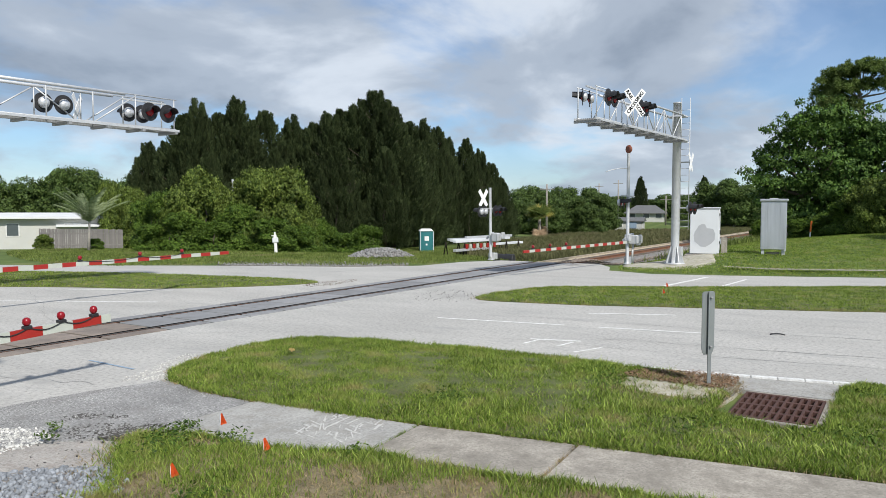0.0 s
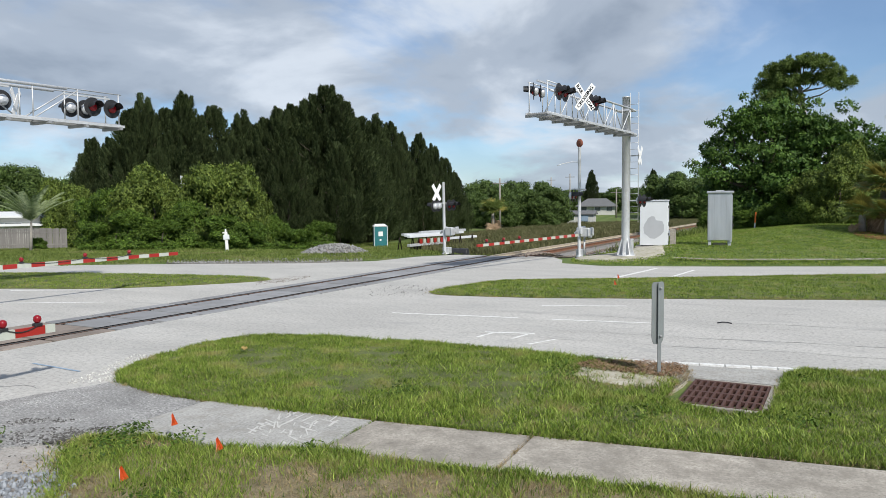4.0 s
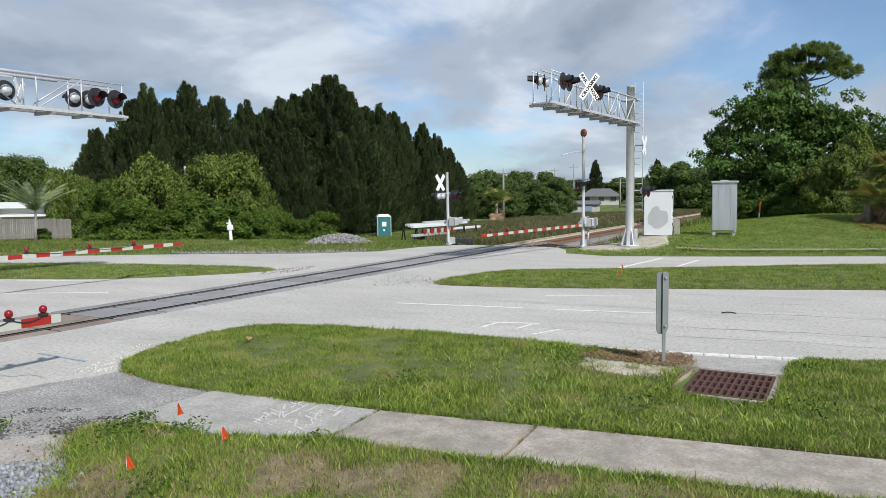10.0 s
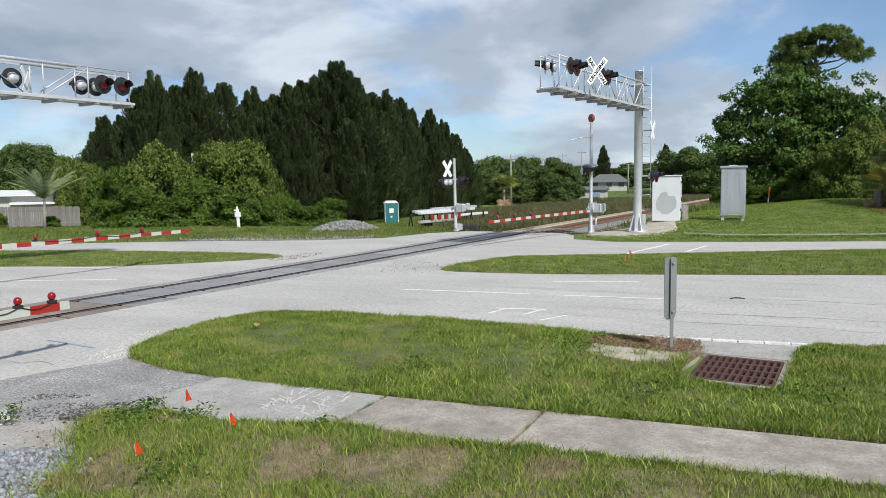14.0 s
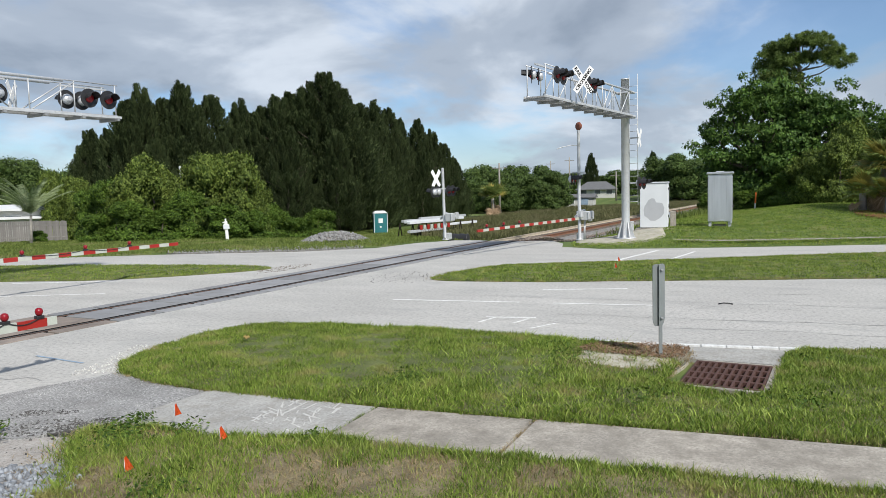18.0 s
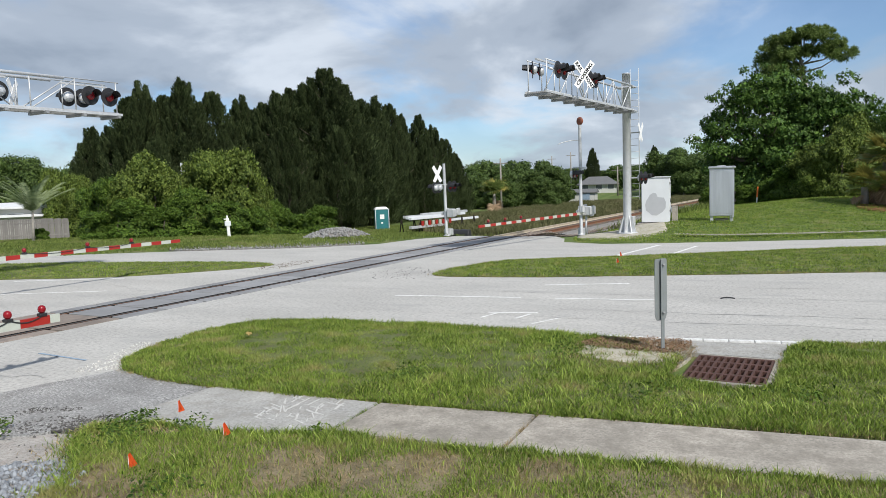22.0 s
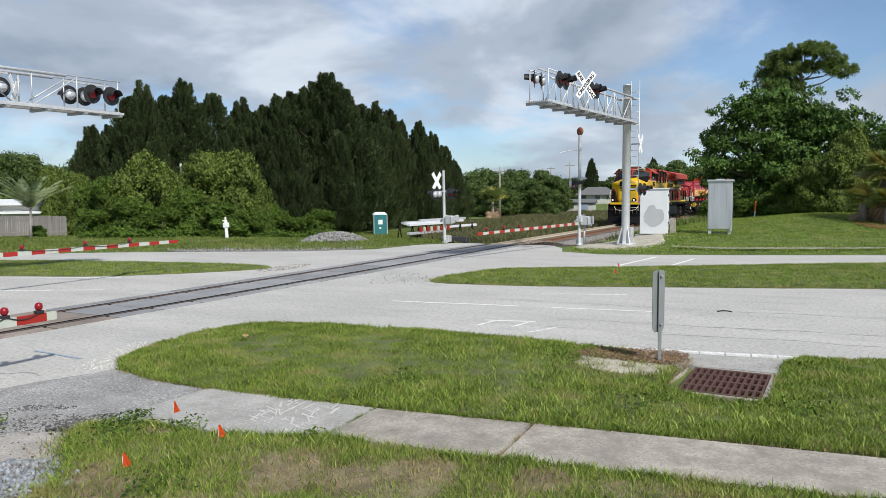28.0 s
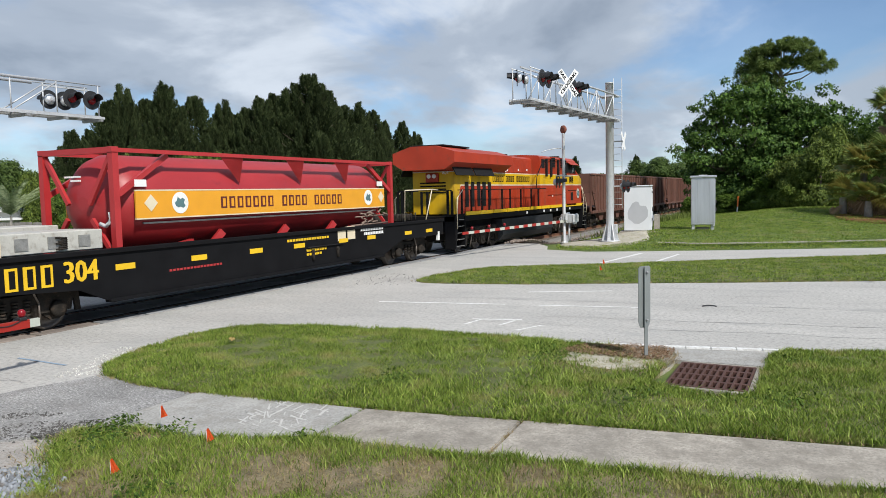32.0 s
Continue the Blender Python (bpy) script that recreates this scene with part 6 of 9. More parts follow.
        for x, wide in ((5.80, 0.82), (7.68, 0.64)):
            frame_ob = part("vent_box", B(x - 0.04, x + wide + 0.04, s * 1.46 - 0.03, s * 1.46 + 0.03, 3.90, 4.56), MATS["loco_red"], lo)
            bm = bmesh.new()
            for j in range(6):
                box(bm, x, x + wide, s * 1.46 - 0.06, s * 1.46 + 0.06, 3.97 + j * 0.095, 4.04 + j * 0.095)
            part("louvre_panel", bm, MATS["louvre"], frame_ob)
        for x in (5.70, 7.12, 8.45, 9.30):
            bm = B(x - 0.075, x + 0.075, s * 1.52 - 0.06, s * 1.52 + 0.06, 3.42, 4.42, bevel=0.02)
            part("duct", bm, MATS["louvre"], lo, "black upright duct on the hood side")
        part("vent", B(9.5, 10.02, s * 1.46 - 0.02, s * 1.46 + 0.02, 3.89, 4.38), MATS["louvre"], lo)
        hose(lo, [(5.7, s * 1.56, 4.42), (9.4, s * 1.56, 4.40), (10.0, s * 1.5, 4.2), (10.8, s * 1.46, 3.4), (10.9, s * 1.45, 2.78)], 0.022, "louvre", "grab_rail")
        letter_bars([7, 4, 5], 10.75, 16.1, 3.27, 0.30, y * 1.004, MATS["black"], lo)
        # handrail and posts
        hose(lo, [(9.35, s * 1.47, 2.76), (21.0, s * 1.44, 2.74)], 0.02, "louvre", "handrail")
        for x in (10.55, 11.7, 13.3, 14.84, 15.92, 17.56, 18.4, 19.6, 20.6):
            part("rail_post", B(x - 0.045, x + 0.045, s * 1.44 - 0.03, s * 1.44 + 0.03, 1.66, 2.76), MATS["black"], lo)
        part("access_hatch", B(5.7, 8.9, s * 1.465 - 0.012, s * 1.465 + 0.012, 2.36, 2.39), MATS["black"], lo)
        for x, z in ((11.1, 3.72), (12.4, 3.70), (14.0, 3.66), (14.25, 3.62), (6.0, 2.3), (8.0, 2.28)):
            part("label_plate", B(x, x + 0.14, s * (1.015 if x > 9.9 else 1.466) - 0.012, s * (1.015 if x > 9.9 else 1.466) + 0.012, z, z + 0.09), MATS["white"], lo)
    # rear end
    part("rear_headlight_box", B(20.4, 20.6, -0.3, 0.3, 3.1, 3.5, bevel=0.03), MATS["loco_red"], lo)
    for y in (-0.13, 0.13):
        part("headlight", moved(lathe(bmesh.new(), [(0.10, -0.02), (0.09, 0.03)], 14, "x"), pose(20.6, y, 3.36)), MATS["white"], lo)
    for k in range(4):
        part("wing_bar", B(20.44, 20.48, -0.62, 0.62, 2.62 + k * 0.14, 2.68 + k * 0.14), MATS["black"], lo)
    words(number, 0.2, Matrix.Translation((20.47, 0.62, 3.5)) @ Matrix.Rotation(radians(90), 4, "Z") @ NEAR, MATS["white"], lo, "number")
    for y in (-1.3, -1.1, -0.14, 0.14, 1.1, 1.3):
        part("end_rail_post", B(21.25, 21.33, y - 0.045, y + 0.045, 1.66, 2.7), MATS["black"], lo)
    bm = bmesh.new()
    rod(bm, (21.3, -1.3, 2.72), (21.3, -0.3, 2.72), 0.022, n=6); rod(bm, (21.3, 0.3, 2.72), (21.3, 1.3, 2.72), 0.022, n=6)
    part("handrail", bm, MATS["black"], lo)
    # roof details on the hood
    bm = bmesh.new()
    for x in (10.6, 11.8, 13.0):
        box(bm, x, x + 0.8, -0.5, 0.5, 4.44, 4.52, 0.02)
    rod(bm, (12.6, 0.2, 4.46), (12.6, 0.2, 4.60), 0.25, n=14)
    part("exhaust_stack", bm, MATS["underframe"], lo)
    # fuel tank and underframe gear
    bm = bmesh.new()
    prism(bm, [(-1.42, 1.30), (-1.45, 0.55), (-1.2, 0.26), (1.2, 0.26), (1.45, 0.55), (1.42, 1.30)], 8.0, 15.9, "x")
    tank = part("fuel_tank", bm, MATS["tank_dark"], lo, "long dark grey fuel tank")
    part("sight_glass", B(10.9, 10.97, -1.475, -1.44, 0.75, 1.2), MATS["steel_bits"], tank)
    bm = bmesh.new()
    rod(bm, (9.2, -1.05, 1.4), (10.3, -1.05, 1.4), 0.11, n=10); rod(bm, (12.2, -1.05, 1.4), (14.8, -1.05, 1.4), 0.1, n=10); rod(bm, (9.2, 1.05, 1.4), (14.8, 1.05, 1.4), 0.11, n=10)
    part("air_reservoir", bm, MATS["underframe"], tank)
    sets = truck(lo, (2.48, 4.55, 6.62), 0.53) + truck(lo, (15.68, 17.75, 19.82), 0.53)
    return lo, sets


loco_lead, lead_wheels = locomotive("806", "red and yellow diesel locomotive with lit headlights, moving")
loco_trail, trail_wheels = locomotive("804", "red and yellow diesel locomotive coupled backwards, roof dusty")


def fuel_tender():
    ca = thing("fuel_tender", pose(0, 0, 0), "black flat wagon with deep sides and yellow numbers", "freight wagon")
    S = MATS["black"]
    for s in (-1, 1):
        y = s * 1.47
        bm = bmesh.new()
        prism(bm, [(1.2, 0.98), (1.2, 1.56), (21.1, 1.56), (21.1, 0.98), (17.7, 0.95), (16.3, 0.50), (4.9, 0.50), (4.2, 0.80)], y - 0.03, y + 0.03, "y")
        box(bm, 1.2, 21.1, y - 0.09, y + 0.09, 1.50, 1.60, 0.01)
        box(bm, 4.9, 16.3, y - 0.1, y + 0.1, 0.46, 0.53, 0.01)
        part("side_sill", bm, S, ca, "deep black side sill")
        for x in (1.45, 5.1, 7.3, 9.4, 11.3, 13.6, 15.3, 17.9, 19.6):
            part("reflector", B(x, x + 0.52, y - 0.037, y + 0.037, 1.12, 1.25), MATS["yellow"], ca, "yellow reflector strip")
        words("304", 0.62, Matrix.Translation((4.25, s * 1.506, 1.17)) @ (NEAR if s < 0 else FAR_SIDE), MATS["yellow"], ca, "number", 0.9, 0.02)
        letter_bars([3], 2.62, 3.72, 1.17, 0.44, s * 1.504, MATS["yellow"], ca, "company_initials")
        bm = bmesh.new()
        for x0, x1, z in ((11.0, 13.2, 1.32), (11.9, 13.0, 0.98), (11.9, 12.8, 0.86)):
            for k in range(int((x1 - x0) / 0.13)):
                box(bm, x0 + k * 0.13, x0 + k * 0.13 + 0.10, y - 0.034, y + 0.034, z, z + 0.07)
        part("small_lettering", bm, MATS["yellow"], ca)
        bm = bmesh.new()
        for k in range(14):
            box(bm, 14.9 + k * 0.105, 14.98 + k * 0.105, y - 0.034, y + 0.034, 1.42, 1.52)
            if k > 1:
                box(bm, 14.9 + k * 0.105, 14.98 + k * 0.105, y - 0.034, y + 0.034, 1.28, 1.37)
        part("small_lettering", bm, MATS["white"], ca)
        bm = bmesh.new()
        for k in range(16):
            box(bm, 6.6 + k * 0.11, 6.68 + k * 0.11, y - 0.034, y + 0.034, 0.94, 0.99)
        part("small_lettering", bm, MATS["frame_red"], ca)
        for x, z in ((13.55, 1.18), (14.1, 1.2)):
            part("placard", B(x, x + 0.45, y - 0.036, y + 0.036, z, z + 0.42), MATS["rail_cream"], ca, "faded paper placard")
        for x in (1.3, 20.6):
            part("ladder_plate", B(x, x + 0.14, y - 0.045, y + 0.045, 0.75, 1.1), MATS["white"], ca)
        for x in (1.55, 2.6):
            hose(ca, [(x, s * 1.45, 1.0), (x, s * 1.46, 2.85 - 0.3 * (x > 2))], 0.02, name="grab_post")
        hose(ca, [(11.9, s * 1.55, 1.1), (13.8, s * 1.55, 1.1)], 0.02, "louvre", "pipe")
        bm = bmesh.new()
        for x in (12.2, 13.5):
            rod(bm, (x, s * 1.52, 1.02), (x, s * 1.52, 0.7), 0.05, n=8); box(bm, x - 0.05, x + 0.05, s * 1.52 - 0.05, s * 1.52 + 0.05, 0.92, 0.98)
        part("valve", bm, MATS["underframe"], ca)
    bm = B(1.2, 21.1, -1.44, 1.44, 1.0, 1.18)
    box(bm, 4.9, 16.3, -1.4, 1.4, 0.55, 0.68)
    part("deck", bm, S, ca)
    coupler(ca, 0.0, -1); coupler(ca, 21.4, 1)
    bm = B(0.9, 1.25, -1.4, 1.4, 0.9, 1.45)
    for y in (-1.3, -0.7, 0.7, 1.3):
        rod(bm, (0.95, y, 1.0), (0.95, y, 2.2), 0.02, n=6)
    rod(bm, (0.95, -1.3, 2.2), (0.95, 1.3, 2.2), 0.02, n=6)
    part("end_platform", bm, MATS["underframe"], ca)
    # equipment boxes on the deck in front of the tank
    for x0, x1, y0, y1, z1, name in ((1.35, 2.0, -1.2, 0.4, 2.0, "equipment_box"), (2.15, 2.5, -1.1, 1.0, 2.05, "equipment_box"), (2.65, 5.0, -1.28, -0.2, 2.02, "control_cabinet"), (2.65, 5.0, 0.1, 1.2, 2.1, "control_cabinet")):
        cb = part(name, B(x0, x1, y0, y1, 1.6, z1, bevel=0.02), MATS["off_white"], ca, "dirty white steel equipment cabinet")
        if x1 > 4:
            bm = bmesh.new()
            for x in (3.0, 3.7, 4.4):
                box(bm, x, x + 0.28, y0 - 0.015, y0 + 0.01, 1.68, 1.92)
            part("cabinet_panel", bm, MATS["steel_bits"], cb)
            bm = bmesh.new()
            for k in range(7):
                rod(bm, (3.85 + 0.06 * (k % 3), y0 - 0.05, 1.66 + k * 0.04), (4.1, y0 - 0.05, 1.67 + k * 0.035), 0.018, n=6)
            part("pipework", bm, MATS["underframe"], cb)
    part("blower", moved(lathe(bmesh.new(), [(0.24, -0.2), (0.26, 0), (0.24, 0.2)], 16, "y"), pose(2.32, -1.2, 1.85)), MATS["underframe"], ca)
    bm = bmesh.new()
    rod(bm, (18.0, 0.2, 1.6), (19.6, 0.2, 1.62), 0.22, n=12); box(bm, 18.2, 19.4, -1.0, -0.4, 1.58, 1.85, 0.04)
    for k in range(5):
        rod(bm, (17.9 + k * 0.35, -1.2, 1.6), (17.9 + k * 0.35, -1.2, 1.9), 0.03, n=6)
    part("rear_equipment", bm, MATS["underframe"], ca)
    hose(ca, [(18.2, -1.35, 1.6), (18.25, -1.35, 2.75), (20.6, -1.3, 2.78), (21.3, -1.2, 2.75)], 0.022, name="handrail")
    hose(ca, [(20.0, -1.3, 1.6), (20.3, -1.3, 2.2), (20.55, -1.3, 2.75)], 0.022, name="handrail")
    return ca, truck(ca, (2.15, 3.93), 0.46) + truck(ca, (17.95, 19.73), 0.46)


tender, tender_wheels = fuel_tender()


def tank_container():
    """A forty-foot tank in its frame; x from its front end, z from its feet."""
    tk = thing("tank_container", pose(0, 0, 0), "dark red tank container with an orange band in a frame", "tank container")
    Lc, h, w = 12.19, 2.59, 1.219
    r = 1.13
    bm = moved(lathe(bmesh.new(), [(0.15, -0.52), (0.55, -0.45), (0.85, -0.3), (1.03, -0.1), (r, 0.15), (r, Lc - 1.5), (1.03, Lc - 1.25), (0.85, Lc - 1.05), (0.55, Lc - 0.9), (0.15, Lc - 0.83)], 40, "x"), pose(0.68, 0, 1.36))
    part("vessel", bm, MATS["tank_red"], tk, "glossy dark red tank barrel")
    for x in (0.0, Lc - 0.16):
        bm = bmesh.new()
        for y in (-w, w):
            box(bm, x, x + 0.16, min(y, y - math.copysign(0.15, y)), max(y, y - math.copysign(0.15, y)), 0, h)
        box(bm, x, x + 0.14, -w, w, h - 0.13, h); box(bm, x, x + 0.14, -w, w, 0, 0.14)
        for s in (-1, 1):
            xx = x + 0.08
            bar(bm, (xx, s * (w - 0.1), h - 0.1), (xx, s * 0.35, h - 1.25), 0.08, 0.10)
            bar(bm, (xx, s * (w - 0.1), 0.1), (xx, s * 0.4, 1.0), 0.08, 0.10)
        part("end_frame", bm, MATS["frame_red"], tk, "red end frame with diagonal braces")
        for y in (-w, w):
            for z in (0, h - 0.118):
                part("corner_casting", B(x - 0.005, x + 0.175, min(y, y - math.copysign(0.162, y)) - 0.005, max(y, y - math.copysign(0.162, y)) + 0.005, z, z + 0.122, bevel=0.008), MATS["frame_red"], tk)
    for s in (-1, 1):
        bm = bmesh.new()
        y = s * (w - 0.06)
        box(bm, 0.1, Lc - 0.1, y - 0.05, y + 0.05, h - 0.11, h - 0.02)
        part("top_rail", bm, MATS["frame_red"], tk)
        for xe, xi in ((0.16, 1.75), (Lc - 0.16, Lc - 1.4)):
            part("brace", bar(bmesh.new(), (xe, y, 1.55), (xi, s * 1.0, h - 0.12), 0.09, 0.12), MATS["frame_red"], tk)
            part("brace", bar(bmesh.new(), (xe, y, 0.08), (xi + (0.9 if xe < 1 else -0.9), s * 0.8, 0.35), 0.12, 0.12), MATS["frame_red"], tk)
        for k, x in enumerate((4.15, 6.85, 9.3)):
            bm = bmesh.new()
            vs = [bm.verts.new(p) for p in ((x - 0.75, s * 1.17, h - 0.11), (x + 0.12, s * 1.17, h - 0.11), (x + 0.02, s * 1.10, h - 0.80))]
            bm.faces.new(vs)
            bmesh.ops.solidify(bm, geom=list(bm.faces), thickness=0.05)
            bmesh.ops.recalc_face_normals(bm, faces=bm.faces)
            part("gusset", bm, MATS["frame_red"], tk)
            part("gusset", bar(bmesh.new(), (x - 0.6, s * 1.0, 0.55), (x - 0.95, s * 0.9, 0.18), 0.1, 0.2), MATS["frame_red"], tk)
        # the band is a flat panel on its own carriers
        y = s * 1.155
        bp = part("band_panel", B(0.62, Lc - 0.55, y - 0.02, y + 0.02, 1.00, 1.62), MATS["band"], tk, "orange side panel edged in cream")
        bm = bmesh.new()
        box(bm, 0.62, Lc - 0.55, y - 0.024, y + 0.024, 1.62, 1.65); box(bm, 0.62, Lc - 0.55, y - 0.024, y + 0.024, 0.97, 1.0)
        part("band_edge", bm, MATS["rail_cream"], bp)
        letter_bars([7, 4, 5], 3.35, 9.0, 1.31, 0.30, s * 1.176, MATS["dark_red"], bp)
        for x in (1.95, 10.55):
            em = part("emblem", moved(lathe(bmesh.new(), [(0.26, 0), (0.26, 0.008)], 24, "y"), pose(x, s * 1.175, 1.33, 0, 0, 0 if s > 0 else 180)), MATS["white"], bp)
            part("emblem_centre", moved(P([(0.18 * r_ * math.cos(t_), 0.17 * r_ * math.sin(t_)) for t_, r_ in zip(np.linspace(0, 2 * math.pi, 12, endpoint=False), (1.0, 0.7, 0.95, 0.5, 0.8, 0.9, 0.6, 1.0, 0.85, 0.55, 0.75, 0.9))], 0, 0.014, "y"), pose(x, s * 1.175, 1.33, 0, 0, 0 if s > 0 else 180)), MATS["teal"], em, "grey-green figure on the roundel")
        for x in (1.05, 11.4):
            part("placard", moved(B(-0.14, 0.14, -0.004, 0.004, -0.14, 0.14), pose(x, s * 1.18, 1.34, 0, 45, 0)), MATS["rail_cream"], bp, "faded cream diamond placard")
        for x in (0.62, 11.2):
            part("label_plate", B(x, x + 0.34, s * 1.15 - 0.012, s * 1.15 + 0.012, 1.72, 1.88), MATS["white"], tk)
        part("cladding_seam", B(0.9, Lc - 1.0, s * 1.06 - 0.02, s * 1.06 + 0.02, 0.86, 0.90), MATS["steel_bits"], tk)
        # valve gear at the rear
        bm = bmesh.new()
        rs = random.Random(4)
        for k in range(16):
            x, z = 10.0 + rs.random() * 1.7, 0.45 + rs.random() * 0.38
            rod(bm, (x, s * (1.1 + rs.random() * 0.06), z), (x + rs.uniform(-0.5, 0.5), s * 1.15, z + rs.uniform(-0.12, 0.12)), 0.03, n=6)
        rod(bm, (9.5, s * 1.12, 0.4), (11.9, s * 1.12, 0.42), 0.03, n=6); rod(bm, (9.8, s * 1.12, 0.68), (11.9, s * 1.12, 0.70), 0.025, n=6)
        part("valve_pipework", bm, MATS["pipe_brown"], tk)
    hz = hose(tk, [(0.1, -0.95, 1.15), (0.05, -1.0, 0.95), (0.05, -0.85, 0.85), (0.08, -0.65, 0.9)], 0.05, "white", "hose")
    bm = bmesh.new()
    for k in range(8):
        box(bm, 0.17, 0.19, 0.05 + k * 0.07, 0.1 + k * 0.07, 1.95, 1.99)
        if k < 5:
            box(bm, 0.17, 0.19, 0.05 + k * 0.07, 0.1 + k * 0.07, 1.86, 1.90)
    part("small_lettering", bm, MATS["white"], tk)
    return tk


container = tank_container()


def hopper_wagon():
    wa = thing("hopper_wagon", pose(0, 0, 0), "rusty brown ribbed open hopper wagon", "freight wagon", "hopper wagons")
    Lw = 14.4
    for s in (-1, 1):
        y = s * 1.5
        bm = bmesh.new()
        prism(bm, [(1.4, 1.1), (0.35, 2.6), (0.35, 3.62), (Lw - 0.35, 3.62), (Lw - 0.35, 2.6), (Lw - 1.4, 1.1)], y - 0.03, y + 0.03, "y")
        side = part("side", bm, MATS["wagon"], wa)
        for k in range(17):
            x = 1.0 + k * (Lw - 2.0) / 16
            part("rib", B(x - 0.05, x + 0.05, y + (0 if s > 0 else -0.12), y + (0.12 if s > 0 else 0), 1.15 if 1.4 < x < Lw - 1.4 else 1.9, 3.60, bevel=0.015), MATS["wagon"], side)
        part("top_chord", B(0.3, Lw - 0.3, y - 0.09, y + 0.09, 3.60, 3.74, bevel=0.02), MATS["wagon"], wa)
        part("side_sill", B(0.3, Lw - 0.3, y - 0.08, y + 0.08, 1.0, 1.2, bevel=0.02), MATS["wagon"], wa)
        for k in range(4):
            for x in (0.45, Lw - 0.95):
                part("ladder_rung", B(x, x + 0.5, y + s * 0.06 - 0.015, y + s * 0.06 + 0.015, 1.4 + k * 0.5, 1.43 + k * 0.5), MATS["wagon"], wa)
    bm = bmesh.new()
    for x0, x1 in ((0.35, 0.43), (Lw - 0.43, Lw - 0.35)):
        box(bm, x0, x1, -1.48, 1.48, 2.4, 3.62)
        box(bm, x0, x1, -1.5, 1.5, 3.60, 3.74)
        for y in (-1.4, -0.5, 0.5, 1.4):
            box(bm, x0 - 0.02, x1 + 0.02, y - 0.06, y + 0.06, 1.1, 3.6)
    box(bm, 0.2, Lw - 0.2, -0.3, 0.3, 0.85, 1.1)
    part("end_wall", bm, MATS["wagon"], wa)
    bm = bmesh.new()
    for x in (3.4, 5.9, 8.5, 11.0):
        prism(bm, [(x - 1.1, 1.4), (x - 0.4, 0.45), (x + 0.4, 0.45), (x + 1.1, 1.4)], -1.35, 1.35, "y")
    part("hopper_bay", bm, MATS["wagon"], wa)
    coupler(wa, 0, -1); coupler(wa, Lw, 1)
    truck(wa, (1.15, 2.93), 0.46); truck(wa, (Lw - 2.93, Lw - 1.15), 0.46)
    return wa


wagons = [hopper_wagon()]
for _ in range(5):
    wagons.append(copy_thing(wagons[0], pose(0, 0, 0)))

# ---- crossing signals ----
MATS["galv"] = surface("galvanised_steel", (0.56, 0.57, 0.58), 0.5, 0.35, vary=0.12, scale=3, fine=25, bump=0.05, dirt=(0.42, 0.42, 0.42), dirt_amount=0.25)
MATS["steel_dark"] = surface("dull_galvanised", (0.30, 0.305, 0.31), 0.6, 0.3, vary=0.15, scale=3, bump=0.05)
MATS["alu"] = surface("aluminium", (0.62, 0.63, 0.65), 0.42, 0.45, vary=0.1, scale=3, bump=0.03)
MATS["signal_black"] = surface("signal_black", (0.02, 0.02, 0.022), 0.55, vary=0.3, scale=4, bump=0.05)
MATS["lens_red"] = glowing("red_signal_lens", (0.24, 0.004, 0.010), 0.05)
MATS["gate_red"] = surface("gate_red", (0.33, 0.020, 0.014), 0.45, vary=0.1, bump=0.02)
MATS["gate_white"] = surface("gate_white", (0.46, 0.48, 0.42), 0.5, vary=0.08, scale=5, bump=0.02)
MATS["rust_disc"] = surface("rusty_bell", (0.22, 0.075, 0.045), 0.7, 0.2, vary=0.25, scale=6, bump=0.1)
MATS["sign_white"] = surface("sign_white", (0.80, 0.80, 0.80), 0.45, vary=0.04, bump=0.01)


def flasher(parent, x, y, z, face, size=1.0):
    """A lamp: backing disc, red lens with visor, domed housing behind; face is its heading in degrees in the thing."""
    m = pose(x, y, z, 0, 0, face) @ Matrix.Scale(size, 4)
    disc = part("signal_disc", moved(lathe(bmesh.new(), [(0.30, -0.012), (0.305, 0.0), (0.30, 0.012)], 24, "x"), m), MATS["signal_black"], parent, "black signal lamp disc")
    part("lens", moved(lathe(bmesh.new(), [(0.145, 0.012), (0.13, 0.045), (0.07, 0.065)], 18, "x"), m), MATS["lens_red"], disc, "dull red lens")
    bm = bmesh.new()
    n = 14
    rings = []
    for xx, k in ((0.012, 1.0), (0.36, 1.06)):
        rings.append([[bm.verts.new((xx, math.cos(a) * r * k, math.sin(a) * r * k)) for a in np.linspace(math.radians(-15 + 20 * (xx > 0.1)), math.radians(195 - 20 * (xx > 0.1)), n)] for r in (0.165, 0.172)])
    (i0, o0), (i1, o1) = rings
    for k in range(n - 1):
        bm.faces.new((i0[k], i0[k + 1], i1[k + 1], i1[k])); bm.faces.new((o0[k + 1], o0[k], o1[k], o1[k + 1])); bm.faces.new((i1[k], i1[k + 1], o1[k + 1], o1[k]))
    part("visor", moved(bm, m), MATS["signal_black"], disc)
    part("housing", moved(lathe(bmesh.new(), [(0.17, -0.013), (0.175, -0.06), (0.14, -0.14), (0.05, -0.17)], 18, "x"), m), MATS["alu"], disc, "silver domed lamp housing")
    return disc


